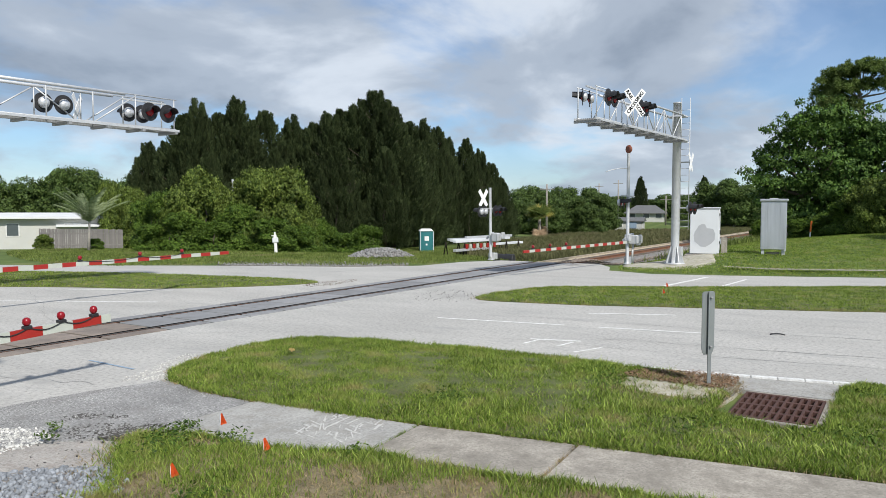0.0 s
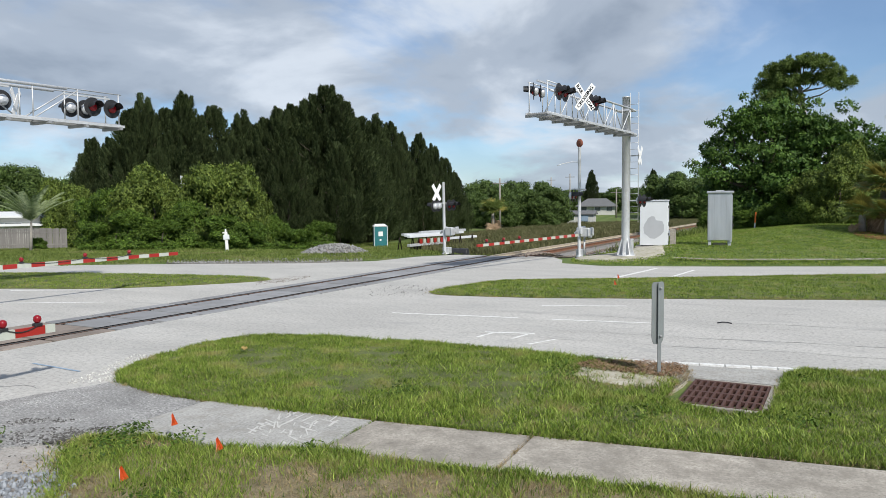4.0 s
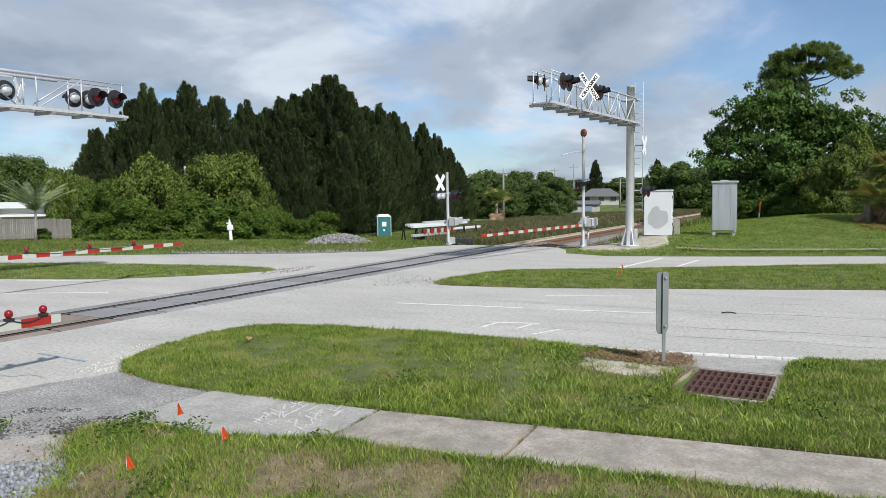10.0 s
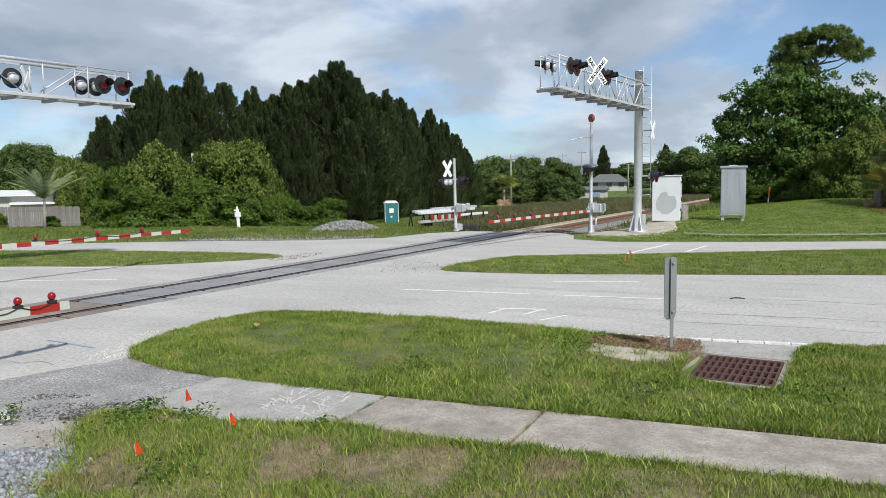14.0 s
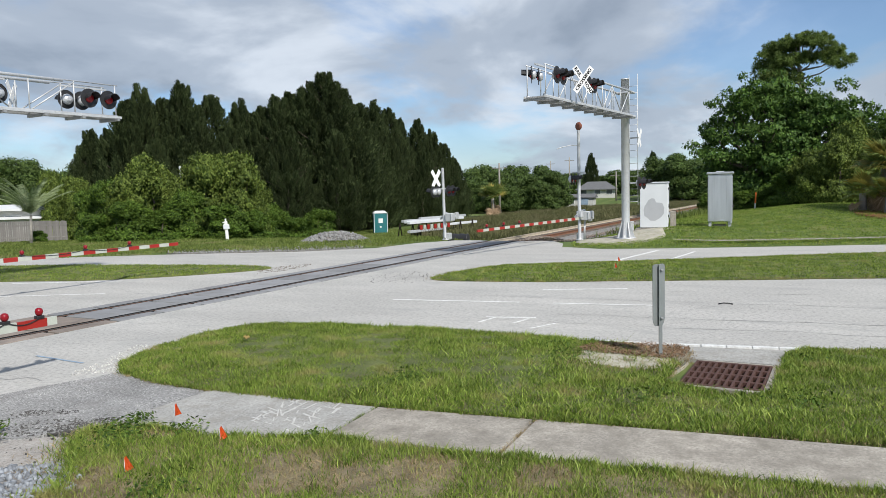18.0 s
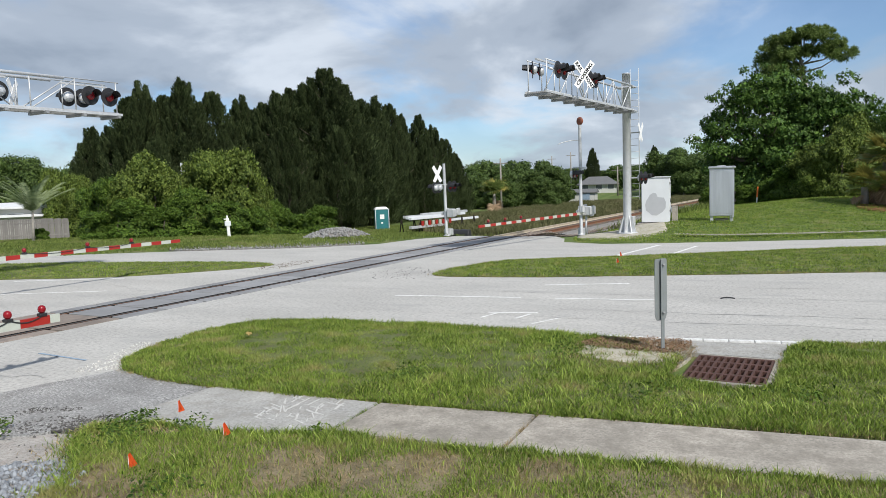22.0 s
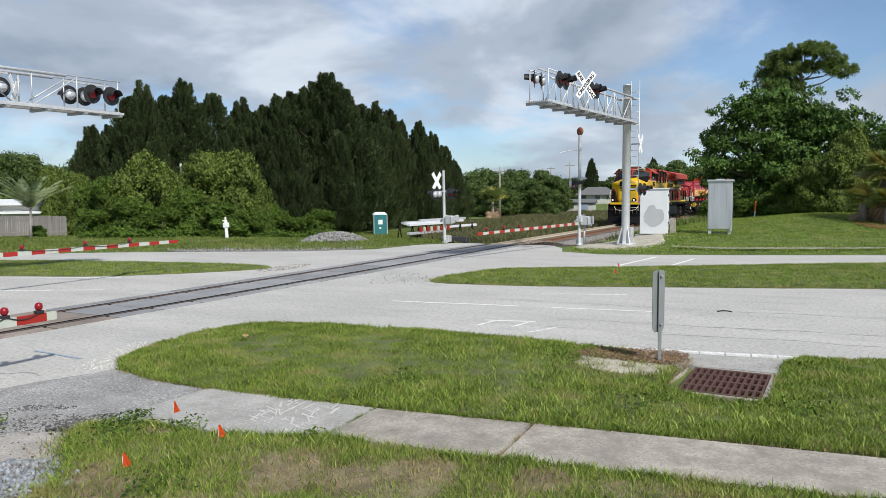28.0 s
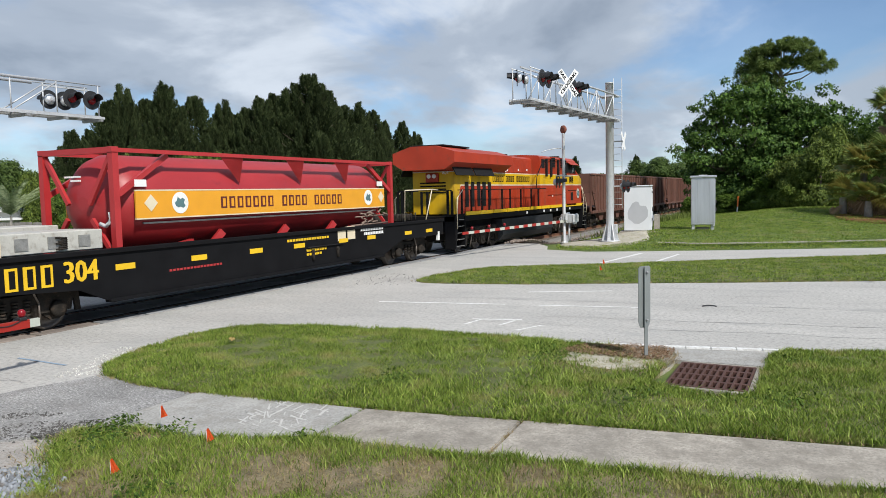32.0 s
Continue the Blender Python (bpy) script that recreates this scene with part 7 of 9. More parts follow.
def crossbuck(parent, x, y, z, face, lettered, tall=1.22):
    for k, tilt in enumerate((52, -52)):
        m = pose(x, y, z, 0, 0, face) @ pose(0.05 - 0.03 * k, 0, 0, tilt)
        bd = part("crossbuck_board", moved(B(-0.006, 0.006, -tall / 2, tall / 2, -0.115, 0.115), m), MATS["sign_white"], parent, "white crossbuck board")
        if lettered:
            turn = Matrix.Rotation(radians(90), 4, "Z") @ Matrix.Rotation(radians(90), 4, "X")
            for text, along in ((("CROSSING", 0.0),) if k == 0 else (("RAIL", -0.36), ("ROAD", 0.36))):
                words(text, 0.19, m @ Matrix.Translation((0.012, along, 0)) @ turn, MATS["black"], bd, "sign_word", 1.0 if k == 1 else 1.12, 0.006)


def tube(parent, name, p, q, r, material="galv", n=8):
    return part(name, R(p, q, r, n=n), MATS[material], parent)


def cantilever(x, y, heading, length, height, arm_z, label, rail=1.12, bays=1.15, ladder=(-0.42, 0.0)):
    """A mast with a walkway truss reaching out along its own +x."""
    th = thing("cantilever_signal", pose(x, y, gh(x, y), 0, 0, heading), label, "railway signal", "cantilever signals")
    bm = lathe(bmesh.new(), [(0.48, 0.0), (0.48, 0.06), (0.22, 0.07), (0.19, 0.2), (0.175, height), (0.185, height), (0.185, height + 0.05)], 24)
    mast = part("mast", bm, MATS["galv"], th, "thick galvanised steel mast")
    for k in range(8):
        a = k * math.pi / 4
        m = pose(0, 0, 0, 0, 0, math.degrees(a))
        part("gusset", moved(P([(0.19, 0.06), (0.44, 0.06), (0.20, 0.85)], -0.014, 0.014, "y"), m), MATS["galv"], mast)
    hgt, w = rail, 0.36
    for s in (-1, 1):
        tube(th, "chord", (0.1, s * w, arm_z), (length, s * w, arm_z), 0.05)
        tube(th, "chord", (0.1, s * w, arm_z + hgt * 0.97), (length - 1.9, s * w, arm_z + hgt * 0.97), 0.045)
        n = int(length / bays)
        for k in range(n + 1):
            xx = 0.5 + k * (length - 0.55) / n
            tube(th, "upright", (xx, s * w, arm_z), (xx, s * w, arm_z + hgt), 0.022)
            if k < n - 1 and (s > 0 or k % 3 == 0):
                x2 = 0.5 + (k + 1) * (length - 0.55) / n
                a, b = (arm_z, arm_z + hgt * 0.95) if k % 2 else (arm_z + hgt * 0.95, arm_z)
                tube(th, "diagonal", (xx, s * w, a), (x2, s * w, b), 0.024)
        tube(th, "handrail", (0.3, s * w, arm_z + hgt), (length + 0.05, s * w, arm_z + hgt), 0.02)
    for k in range(int(length / 1.15) + 1):
        xx = 0.35 + k * (length - 0.4) / int(length / 1.15)
        part("cross_beam", B(xx - 0.05, xx + 0.05, -0.5, 0.5, arm_z - 0.14, arm_z - 0.05), MATS["steel_dark"], th)
    bm = bmesh.new()
    for k in range(9):
        yy = -0.32 + k * 0.08
        box(bm, 0.4, length + 0.1, yy - 0.012, yy + 0.012, arm_z - 0.05, arm_z + 0.0)
    part("walkway_grating", bm, MATS["steel_dark"], th)
    for s in (-1, 1):
        part("toe_board", B(0.3, length + 0.12, s * 0.42 - 0.01, s * 0.42 + 0.01, arm_z - 0.06, arm_z + 0.02), MATS["galv"], th)
    part("clamp", B(-0.3, 0.3, -0.45, 0.45, arm_z - 0.1, arm_z + 0.0, bevel=0.02), MATS["galv"], th)
    part("clamp", B(-0.26, 0.26, -0.42, 0.42, arm_z + hgt - 0.1, arm_z + hgt - 0.02, bevel=0.02), MATS["galv"], th)
    lx, ly_ = ladder
    for s in (-1, 1):
        tube(th, "ladder_rail", (lx, ly_ + s * 0.2, 1.6), (lx, ly_ + s * 0.2, height + 0.25), 0.018)
    for k in range(int((height - 1.6) / 0.3)):
        tube(th, "rung", (lx, ly_ - 0.2, 1.75 + k * 0.3), (lx, ly_ + 0.2, 1.75 + k * 0.3), 0.012, n=6)
    return th


right_cant = cantilever(35.67, 8.63, 175.3, 9.85, 7.45, 5.78, "galvanised cantilever signal with red lamps and crossbuck", ladder=(-0.22, 0.33))
for s_, f in ((8.35, 90), (8.9, 90), (5.1, 90), (5.65, 90), (8.95, -64), (9.55, -64)):
    flasher(right_cant, s_, 0.42 if f > 0 else -0.30, 6.62, f, 1.04)
for s_ in (8.5, 5.4, 9.45):
    part("lamp_bracket", B(s_ - 0.45, s_ + 0.45, -0.03, 0.03, 6.9, 6.96), MATS["galv"], right_cant)
crossbuck(right_cant, 7.48, 0.85, 6.55, 52, True, 1.18)
crossbuck(right_cant, -0.3, 0.55, 4.75, 92, False, 1.0)
part("sign_arm", B(-0.33, -0.27, 0.0, 0.55, 4.72, 4.78), MATS["galv"], right_cant)
for xx in (-0.2, -0.85):
    flasher(right_cant, xx, 0.62, 2.62, 88)
part("sign_arm", B(-1.0, 0.0, 0.2, 0.56, 2.6, 2.66), MATS["galv"], right_cant)
part("box", B(-0.62, -0.3, -0.2, 0.2, 0.35, 0.8, bevel=0.02), MATS["galv"], right_cant)

left_cant = cantilever(10.0, 22.47, -4.0, 7.95, 6.6, 5.41, "galvanised cantilever signal seen from behind its lamps", 1.05, 1.56)
for s_, f in ((7.62, -90), (6.92, -90), (7.16, 90), (6.62, 90), (4.40, 90), (3.75, 90), (1.3, 90), (1.95, 90)):
    flasher(left_cant, s_, -0.40 if f < 0 else 0.38, 5.95, f, 1.02)
for s_ in (7.4, 6.6, 4.0, 1.6):
    part("lamp_bracket", B(s_ - 0.42, s_ + 0.42, -0.03, 0.03, 6.30, 6.35), MATS["galv"], left_cant)
crossbuck(left_cant, 4.9, 0.42, 5.92, 130, False, 1.0)


def gate_arm(length, label, lamps, thick=0.13, stripe=0.41, back=0.0, globe=1.0):
    """A gate arm along its own +x from its pivot; red and pale stripes, small red lamps on top."""
    arm = thing("gate_arm", pose(0, 0, 0), label, "gate arm", "crossing gate arms")
    part("beam", B(-back, length - 0.01, -0.022, 0.022, -thick / 2 + 0.012, thick / 2 - 0.012), MATS["gate_white"], arm)
    n = int(length / stripe)
    for k in range(n):
        x1 = length - k * stripe + (0.0 if thick > 0.125 else 0.26 * globe * (k > 0))
        taper = (0.82 if thick > 0.125 else 1.0) + 0.2 * (k / max(1, n))
        part("stripe", B(x1 - (0.14 * globe if k == 0 and thick < 0.125 else stripe) + 0.002, x1 - 0.002, -0.028, 0.028, -thick / 2 * taper, thick / 2 * taper), MATS["gate_red" if k % 2 == (0 if thick > 0.125 else 1) else "gate_white"], arm)
    for x in lamps:
        base = part("lamp_base", B(x - 0.06, x + 0.06, -0.05, 0.05, thick / 2, thick / 2 + 0.05, bevel=0.01), MATS["signal_black"], arm)
        part("gate_lamp", moved(lathe(bmesh.new(), [(0.03, -0.06), (0.052, -0.035), (0.060, 0.0), (0.05, 0.04), (0.02, 0.06)], 14), pose(x, 0, thick / 2 + 0.11)), MATS["lens_red"], base, "red globe lamp")
    pts = []
    for a, b in zip(lamps, lamps[1:]):
        for t in np.linspace(0, 1, 7)[1 if pts else 0:]:
            pts.append((a + (b - a) * t, -0.035, thick / 2 + 0.02 - 0.07 * math.sin(math.pi * t)))
    if len(pts) > 1:
        hose(arm, pts, 0.009, "signal_black", "cable")
    return arm


def signal_mast(x, y, heading, height, label, arm_z=3.0, name="signal_mast"):
    th = thing(name, pose(x, y, gh(x, y), 0, 0, heading), label, "railway signal", "signal masts")
    part("post", lathe(bmesh.new(), [(0.2, 0.0), (0.2, 0.03), (0.11, 0.05), (0.085, 0.12), (0.075, height), (0.08, height + 0.02)], 16), MATS["galv"], th, "galvanised round post")
    part("base_box", B(0.1, 0.45, -0.2, 0.2, 0.0, 0.35, bevel=0.02), MATS["galv"], th)
    part("mechanism", B(-0.16, 0.18, -0.50, -0.12, 1.0, 1.45, bevel=0.03), MATS["galv"], th, "grey gate motor housing")
    part("mechanism_lid", B(-0.2, 0.22, -0.54, -0.48, 1.03, 1.42, bevel=0.02), MATS["galv"], th)
    for s in (-1, 1):
        part("counterweight_arm", bar(bmesh.new(), (0.0, s * 0.34 - 0.1, 1.15), (0.55, s * 0.34 - 0.1, 1.28), 0.05, 0.12), MATS["galv"], th)
        part("counterweight", B(0.45, 0.80, s * 0.34 - 0.16, s * 0.34 - 0.04, 1.1, 1.45, bevel=0.03), MATS["galv"], th)
    part("cross_arm", B(-1.05, 1.05, -0.04, 0.04, arm_z + 0.28, arm_z + 0.34), MATS["galv"], th)
    return th


gx_, gy_ = 36.53, 11.15
pole_r = signal_mast(gx_, gy_, 0, 5.45, "tall slim signal post with rusty bell and gate motor", 3.05)
for xx, f in ((-0.85, -78), (-0.35, -78)):
    flasher(pole_r, xx, 0.1, 3.05, f)
for k, (x0_, x1_, y0_, z0_, z1_) in enumerate(((1.08, 1.42, -0.35, 1.0, 1.4), (1.1, 1.44, 0.1, 1.05, 1.5), (0.1, 1.5, -0.12, 1.06, 1.14), (0.42, 0.84, -0.42, 0.92, 1.42), (0.46, 0.80, 0.10, 0.98, 1.52), (0.86, 1.02, -0.2, 1.0, 1.35), (-0.58, -0.30, -0.3, 1.15, 1.5))):
    part("counterweight", B(x0_, x1_, y0_, y0_ + 0.12, z0_, z1_, bevel=0.03), MATS["galv"], pole_r)
part("conduit", rod(R((0.1, -0.2, 0.05), (0.12, -0.22, 1.0), 0.035), (0.2, -0.2, 0.05), (0.24, -0.22, 1.0), 0.03), MATS["galv"], pole_r)
part("bell", moved(lathe(bmesh.new(), [(0.05, -0.12), (0.17, -0.08), (0.21, -0.02), (0.20, 0.03), (0.1, 0.06)], 20, "x"), pose(0, 0, 5.66, 0, 0, 150)), MATS["rust_disc"], pole_r, "rust-brown round bell")
hose(pole_r, [(0, 0, 4.72), (-0.45, 0.25, 4.72), (-0.95, 0.55, 4.62), (-1.25, 0.72, 4.52)], 0.02, "galv", "side_arm")
pole_r.matrix_basis = pose(gx_, gy_, gh(gx_, gy_), 0, 0, 0)

NEAR_ARM = (4.83, 10.72, 0.775)
arm_r = gate_arm(9.3, "red and white striped gate arm lowered across the road", (6.0, 7.3, 8.6), 0.126, 0.41, 1.4)
arm_r.matrix_basis = pose(36.3, 11.0, 1.10, 0, 0.6, 171)
arm_l = gate_arm(10.2, "red and white striped gate arm lowered beyond the track", (4.6, 6.6, 8.2), 0.13, 0.41)
ARM_L = pose(8.4, 19.7, 1.06, 0, 0, 0.5)
arm_l.matrix_basis = ARM_L
arm_n = gate_arm(2.736, "short red and pale striped pedestrian gate arm with lamps", (0.864, 1.392, 1.92, 2.46), 0.1249, 0.48, 0.0, 1.2)
arm_n.matrix_basis = pose(*NEAR_ARM)
post_n = signal_mast(4.75, 10.7, 90, 3.3, "signal post with gate motor beside the footpath", 2.45, "pedestrian_signal")
flasher(post_n, 0.1, -0.60, 2.62, -72)
flasher(post_n, 0.1, 0.82, 2.62, -28)
post_l = signal_mast(8.2, 19.75, 90, 4.6, "galvanised signal post with gate motor beyond the track", 3.0)
flasher(post_l, 0.1, -0.6, 3.0, 0); flasher(post_l, 0.1, 0.6, 3.0, 0)

fx, fy = polar(62.85, 40.5)
far_mast = signal_mast(fx, fy, 0, 3.85, "leaning signal post with white crossbuck and lamps", 2.45)
crossbuck(far_mast, -0.5, 0.12, 3.32, 80, False, 1.05)
for xx, f in ((-0.9, 85), (-0.45, 85), (0.45, -95), (0.95, -95)):
    flasher(far_mast, xx, 0.1 if f > 0 else -0.1, 2.62, f)
far_mast.matrix_basis = pose(fx, fy, gh(fx, fy), 0, -1.5, 0)

# ---- cabinets, posts and small street things ----
MATS["cabinet_white"] = surface("cabinet_white", (0.66, 0.68, 0.70), 0.5, vary=0.06, scale=1.5, bump=0.03)
MATS["cabinet_grey"] = surface("overpainted_grey", (0.43, 0.44, 0.46), 0.6, vary=0.05, bump=0.03)
MATS["brushed"] = surface("brushed_aluminium", (0.58, 0.59, 0.61), 0.38, 0.75, vary=0.14, scale=1.2, fine=60, bump=0.04, stretch=(6, 6, 0.4))
MATS["orange"] = surface("orange_plastic", (0.75, 0.16, 0.02), 0.5, vary=0.08, bump=0.02)
MATS["flag_orange"] = surface("flag_orange", (0.82, 0.12, 0.02), 0.55, vary=0.1, bump=0.05)
MATS["cast_iron"] = surface("rusty_cast_iron", (0.095, 0.048, 0.038), 0.8, 0.3, vary=0.3, scale=8, fine=60, bump=0.3)
MATS["pit"] = surface("drain_pit", (0.03, 0.028, 0.025), 0.95, vary=0.4, bump=0.2)
MATS["teal_plastic"] = surface("teal_plastic", (0.02, 0.15, 0.16), 0.5, vary=0.12, scale=2, bump=0.05)
MATS["mulch"] = surface("dead_leaf", (0.22, 0.135, 0.075), 0.9, vary=0.35, scale=20, bump=0.2, island=True)
MATS["sand"] = surface("sandy_soil", (0.36, 0.335, 0.305), 0.95, vary=0.25, scale=2.5, fine=80, bump=0.5, dirt=(0.27, 0.23, 0.20), dirt_amount=0.4, speckle=(30, 0.4, 0.2))
MATS["sand_pale"] = surface("pale_sand", (0.42, 0.39, 0.32), 0.95, vary=0.25, scale=2.0, fine=50, bump=0.4, dirt=(0.22, 0.22, 0.11), dirt_amount=0.45)
MATS["blue_paint"] = surface("blue_spray", (0.25, 0.33, 0.42), 0.85, vary=0.2, scale=8, bump=0.1)
MATS["red_mulch"] = surface("red_mulch", (0.16, 0.035, 0.022), 0.95, vary=0.4, scale=6, bump=0.5)
MATS["white_stone"] = surface("white_stone", (0.52, 0.51, 0.48), 0.9, vary=0.2, scale=9, bump=0.1, island=True)
MATS["siding"] = surface("white_siding", (0.50, 0.50, 0.47), 0.7, vary=0.08, scale=1, bump=0.05, dirt=(0.5, 0.48, 0.42), dirt_amount=0.3)
MATS["brick"] = surface("red_brick", (0.30, 0.10, 0.065), 0.85, vary=0.25, scale=3, fine=20, bump=0.2)
MATS["roof_white"] = surface("white_roof", (0.68, 0.69, 0.69), 0.6, vary=0.08, scale=1, bump=0.05)
MATS["roof_grey"] = surface("grey_shingles", (0.13, 0.132, 0.134), 0.9, vary=0.2, scale=2, fine=12, bump=0.3)
MATS["fence_wood"] = surface("weathered_fence", (0.19, 0.178, 0.168), 0.9, vary=0.25, scale=2, fine=30, bump=0.3, stretch=(4, 4, 0.5), obj_random=0.15)

cx, cy = polar(78.4, 42)
cab = thing("signal_cabinet", pose(cx, cy, gh(cx, cy), 0, 0, 8), "white steel signal cabinet with grey overpainted patch", "cabinet")
part("body", B(-0.55, 0.55, -0.75, 0.68, 0.06, 2.42, bevel=0.02), MATS["cabinet_white"], cab)
part("roof", B(-0.6, 0.6, -0.79, 0.72, 2.42, 2.48, bevel=0.01), MATS["cabinet_white"], cab)
part("plinth", B(-0.5, 0.5, -0.68, 0.62, -0.25, 0.06), MATS["pit"], cab)
out = [(0.30, 1.52), (0.12, 1.62), (-0.02, 1.60), (-0.10, 1.40), (-0.42, 1.36), (-0.52, 1.12), (-0.50, 0.80), (-0.36, 0.62), (-0.22, 0.52), (-0.05, 0.42), (0.20, 0.44), (0.34, 0.58), (0.50, 0.70), (0.54, 1.0), (0.48, 1.22), (0.38, 1.36)]
part("overpaint", P([(y - 0.05, z) for y, z in out], -0.5545, -0.5515, "x"), MATS["cabinet_grey"], cab, "irregular grey overpaint patch")
part("side_door", B(-0.40, 0.40, -0.775, -0.752, 0.25, 2.25, bevel=0.01), MATS["cabinet_white"], cab)
part("door_handle", B(-0.36, -0.32, -0.83, -0.775, 1.1, 1.3), MATS["pit"], cab)
for z in (0.6, 2.05):
    part("hinge", B(-0.46, -0.41, -0.80, -0.755, z, z + 0.12), MATS["pit"], cab)
part("meter_box", B(-0.2, 0.2, -1.15, -0.85, 0.0, 0.9, bevel=0.02), MATS["concrete"], cab, "small grey meter pedestal")
part("vent_hood", B(-0.15, 0.15, -1.0, -0.78, 0.55, 0.85, bevel=0.04), MATS["cabinet_white"], cab)
part("concrete_pad", B(-1.0, 0.9, -1.3, 0.9, -0.25, 0.02), MATS["concrete"], cab)

sx, sy = polar(82.95, 41)
steel = thing("steel_cabinet", pose(sx, sy, gh(sx, sy), 0, 0, 8), "tall bare aluminium equipment cabinet on short legs", "cabinet")
part("body", B(-0.5, 0.5, -0.58, 0.58, 0.30, 2.68, bevel=0.015), MATS["brushed"], steel)
part("roof", B(-0.58, 0.58, -0.66, 0.64, 2.68, 2.80, bevel=0.03), MATS["brushed"], steel)
for y0, y1 in ((-0.55, -0.30), (-0.28, 0.28), (0.30, 0.55)):
    part("panel", B(-0.512, -0.498, y0, y1, 0.42, 2.60, bevel=0.005), MATS["brushed"], steel)
part("side_door", B(-0.44, 0.44, -0.596, -0.582, 0.42, 2.6), MATS["brushed"], steel)
for xx in (-0.42, 0.34):
    for yy in (-0.54, 0.40):
        part("leg", B(xx, xx + 0.08, yy, yy + 0.14, 0.0, 0.30), MATS["galv"], steel)
part("skid", B(-0.5, 0.5, -0.58, -0.5, 0.22, 0.30), MATS["galv"], steel)
part("lifting_eye", B(-0.2, -0.12, -0.2, 0.2, 2.80, 2.84), MATS["galv"], steel)
part("vent", B(-0.515, -0.5, -0.18, 0.18, 0.34, 0.40), MATS["galv"], steel)
for z in (1.0, 1.4):
    part("door_handle", B(-0.4, -0.36, -0.66, -0.597, z, z + 0.14), MATS["pit"], steel)
part("leveling_block", B(-0.2, 0.3, -0.3, 0.3, 0.0, 0.14), MATS["concrete"], steel)

ox, oy = polar(85.25, 58)
mk = thing("marker_post", pose(ox, oy, gh(ox, oy) - 0.05, 4, 0, 0), "orange and white utility marker post in the grass", "post")
part("post", B(-0.05, 0.05, -0.04, 0.04, 0, 0.5), MATS["white"], mk)
part("cap", B(-0.06, 0.06, -0.05, 0.05, 0.5, 1.25, bevel=0.01), MATS["orange"], mk)

wx, wy = polar(46.65, 47)
wp = thing("whistle_post", pose(wx, wy, gh(wx, wy), 0, -3, -40), "white leaning concrete post with small box in the grass", "post")
part("post", B(-0.09, 0.09, -0.08, 0.08, -0.1, 1.2, bevel=0.015), MATS["white"], wp)
part("meter", B(-0.18, 0.18, -0.12, 0.08, 0.72, 1.02, bevel=0.02), MATS["cabinet_white"], wp)
part("cap", B(-0.05, 0.05, -0.05, 0.05, 1.2, 1.36, bevel=0.02), MATS["white"], wp)
part("arm", B(-0.2, 0.0, -0.04, 0.04, 1.12, 1.18), MATS["white"], wp)

# object marker in the verge, seen from behind
MATS["sign_back"] = surface("dull_sign_back", (0.30, 0.32, 0.32), 0.5, 0.5, vary=0.12, scale=3, bump=0.03)
sg = thing("road_sign", pose(11.4, 2.25, 0.03, 0, 0, -30), "grey aluminium back of a narrow sign on a post", "road sign")
part("post", moved(P([(-0.035, 0), (0.035, 0), (0.035, 0.006), (0.014, 0.006), (0.014, 0.03), (-0.014, 0.03), (-0.014, 0.006), (-0.035, 0.006)], -0.3, 1.42, "z"), pose(0, -0.035, 0)), MATS["sign_back"], sg, "galvanised channel post")
rim = [(-0.11, 0.54), (-0.08, 0.50), (0.08, 0.50), (0.11, 0.54), (0.13, 0.60), (0.13, 1.40), (0.10, 1.43), (-0.10, 1.43), (-0.13, 1.40), (-0.13, 0.60)]
part("panel", P(rim, 0.0, 0.008, "y"), MATS["sign_back"], sg)
for z in (0.62, 1.34):
    part("bolt", moved(lathe(bmesh.new(), [(0.02, 0), (0.02, 0.02), (0.008, 0.024)], 8, "y"), pose(0, -0.045, z, 0, 0, 180)), MATS["steel_dark"], sg)

# storm drain
dr = thing("storm_drain", pose(10.82, 1.22, 0.0, 0, 0, -1), "rusty cast-iron drain grate in a concrete frame", "drain grate")
bm = bmesh.new()
for a in ((-0.80, 0.80, -0.64, -0.52), (-0.80, -0.72, -0.52, 0.52), (0.70, 0.80, -0.52, 0.52)):
    box(bm, *a, -0.15, 0.015, 0.01)
part("concrete_frame", bm, MATS["concrete"], dr, "worn concrete drain frame")
part("pit", B(-0.72, 0.7, -0.52, 0.52, -0.6, -0.35), MATS["pit"], dr)
for k in range(12):
    y = -0.50 + k * 1.0 / 11
    part("grate_bar", B(-0.72, 0.70, y - 0.017, y + 0.017, -0.05, 0.022, bevel=0.004), MATS["cast_iron"], dr)
for k in range(5):
    x = -0.69 + k * 1.37 / 4
    part("grate_cross_bar", B(x - 0.032, x + 0.032, -0.52, 0.52, -0.045, 0.020, bevel=0.004), MATS["cast_iron"], dr)
slab("drain_apron", np.array([(11.66, 1.95), (12.5, 2.1), (12.72, 0.55), (11.66, 0.58)]), 0.012, 0.15, MATS["concrete_pale"], "pale concrete apron beside the road drain", "pavement")
kerb = tagged(new("kerb_edge"), "thin white concrete edge along the road", "kerb", kind="structure")
kerb_line = [Vector(p) for p in ((12.34, 4.9), (12.52, 2.6), (12.92, 0.3))]
for p0_, p1_ in zip(kerb_line, kerb_line[1:]):
    count = max(1, round((p1_ - p0_).length / 0.42))
    for k in range(count):
        a_, b_ = p0_.lerp(p1_, (k + 0.03) / count), p0_.lerp(p1_, (k + 0.97) / count)
        part("kerb_stone", bar(bmesh.new(), (*a_, -0.03), (*b_, -0.03), 0.11, 0.11), MATS["marking"], kerb)

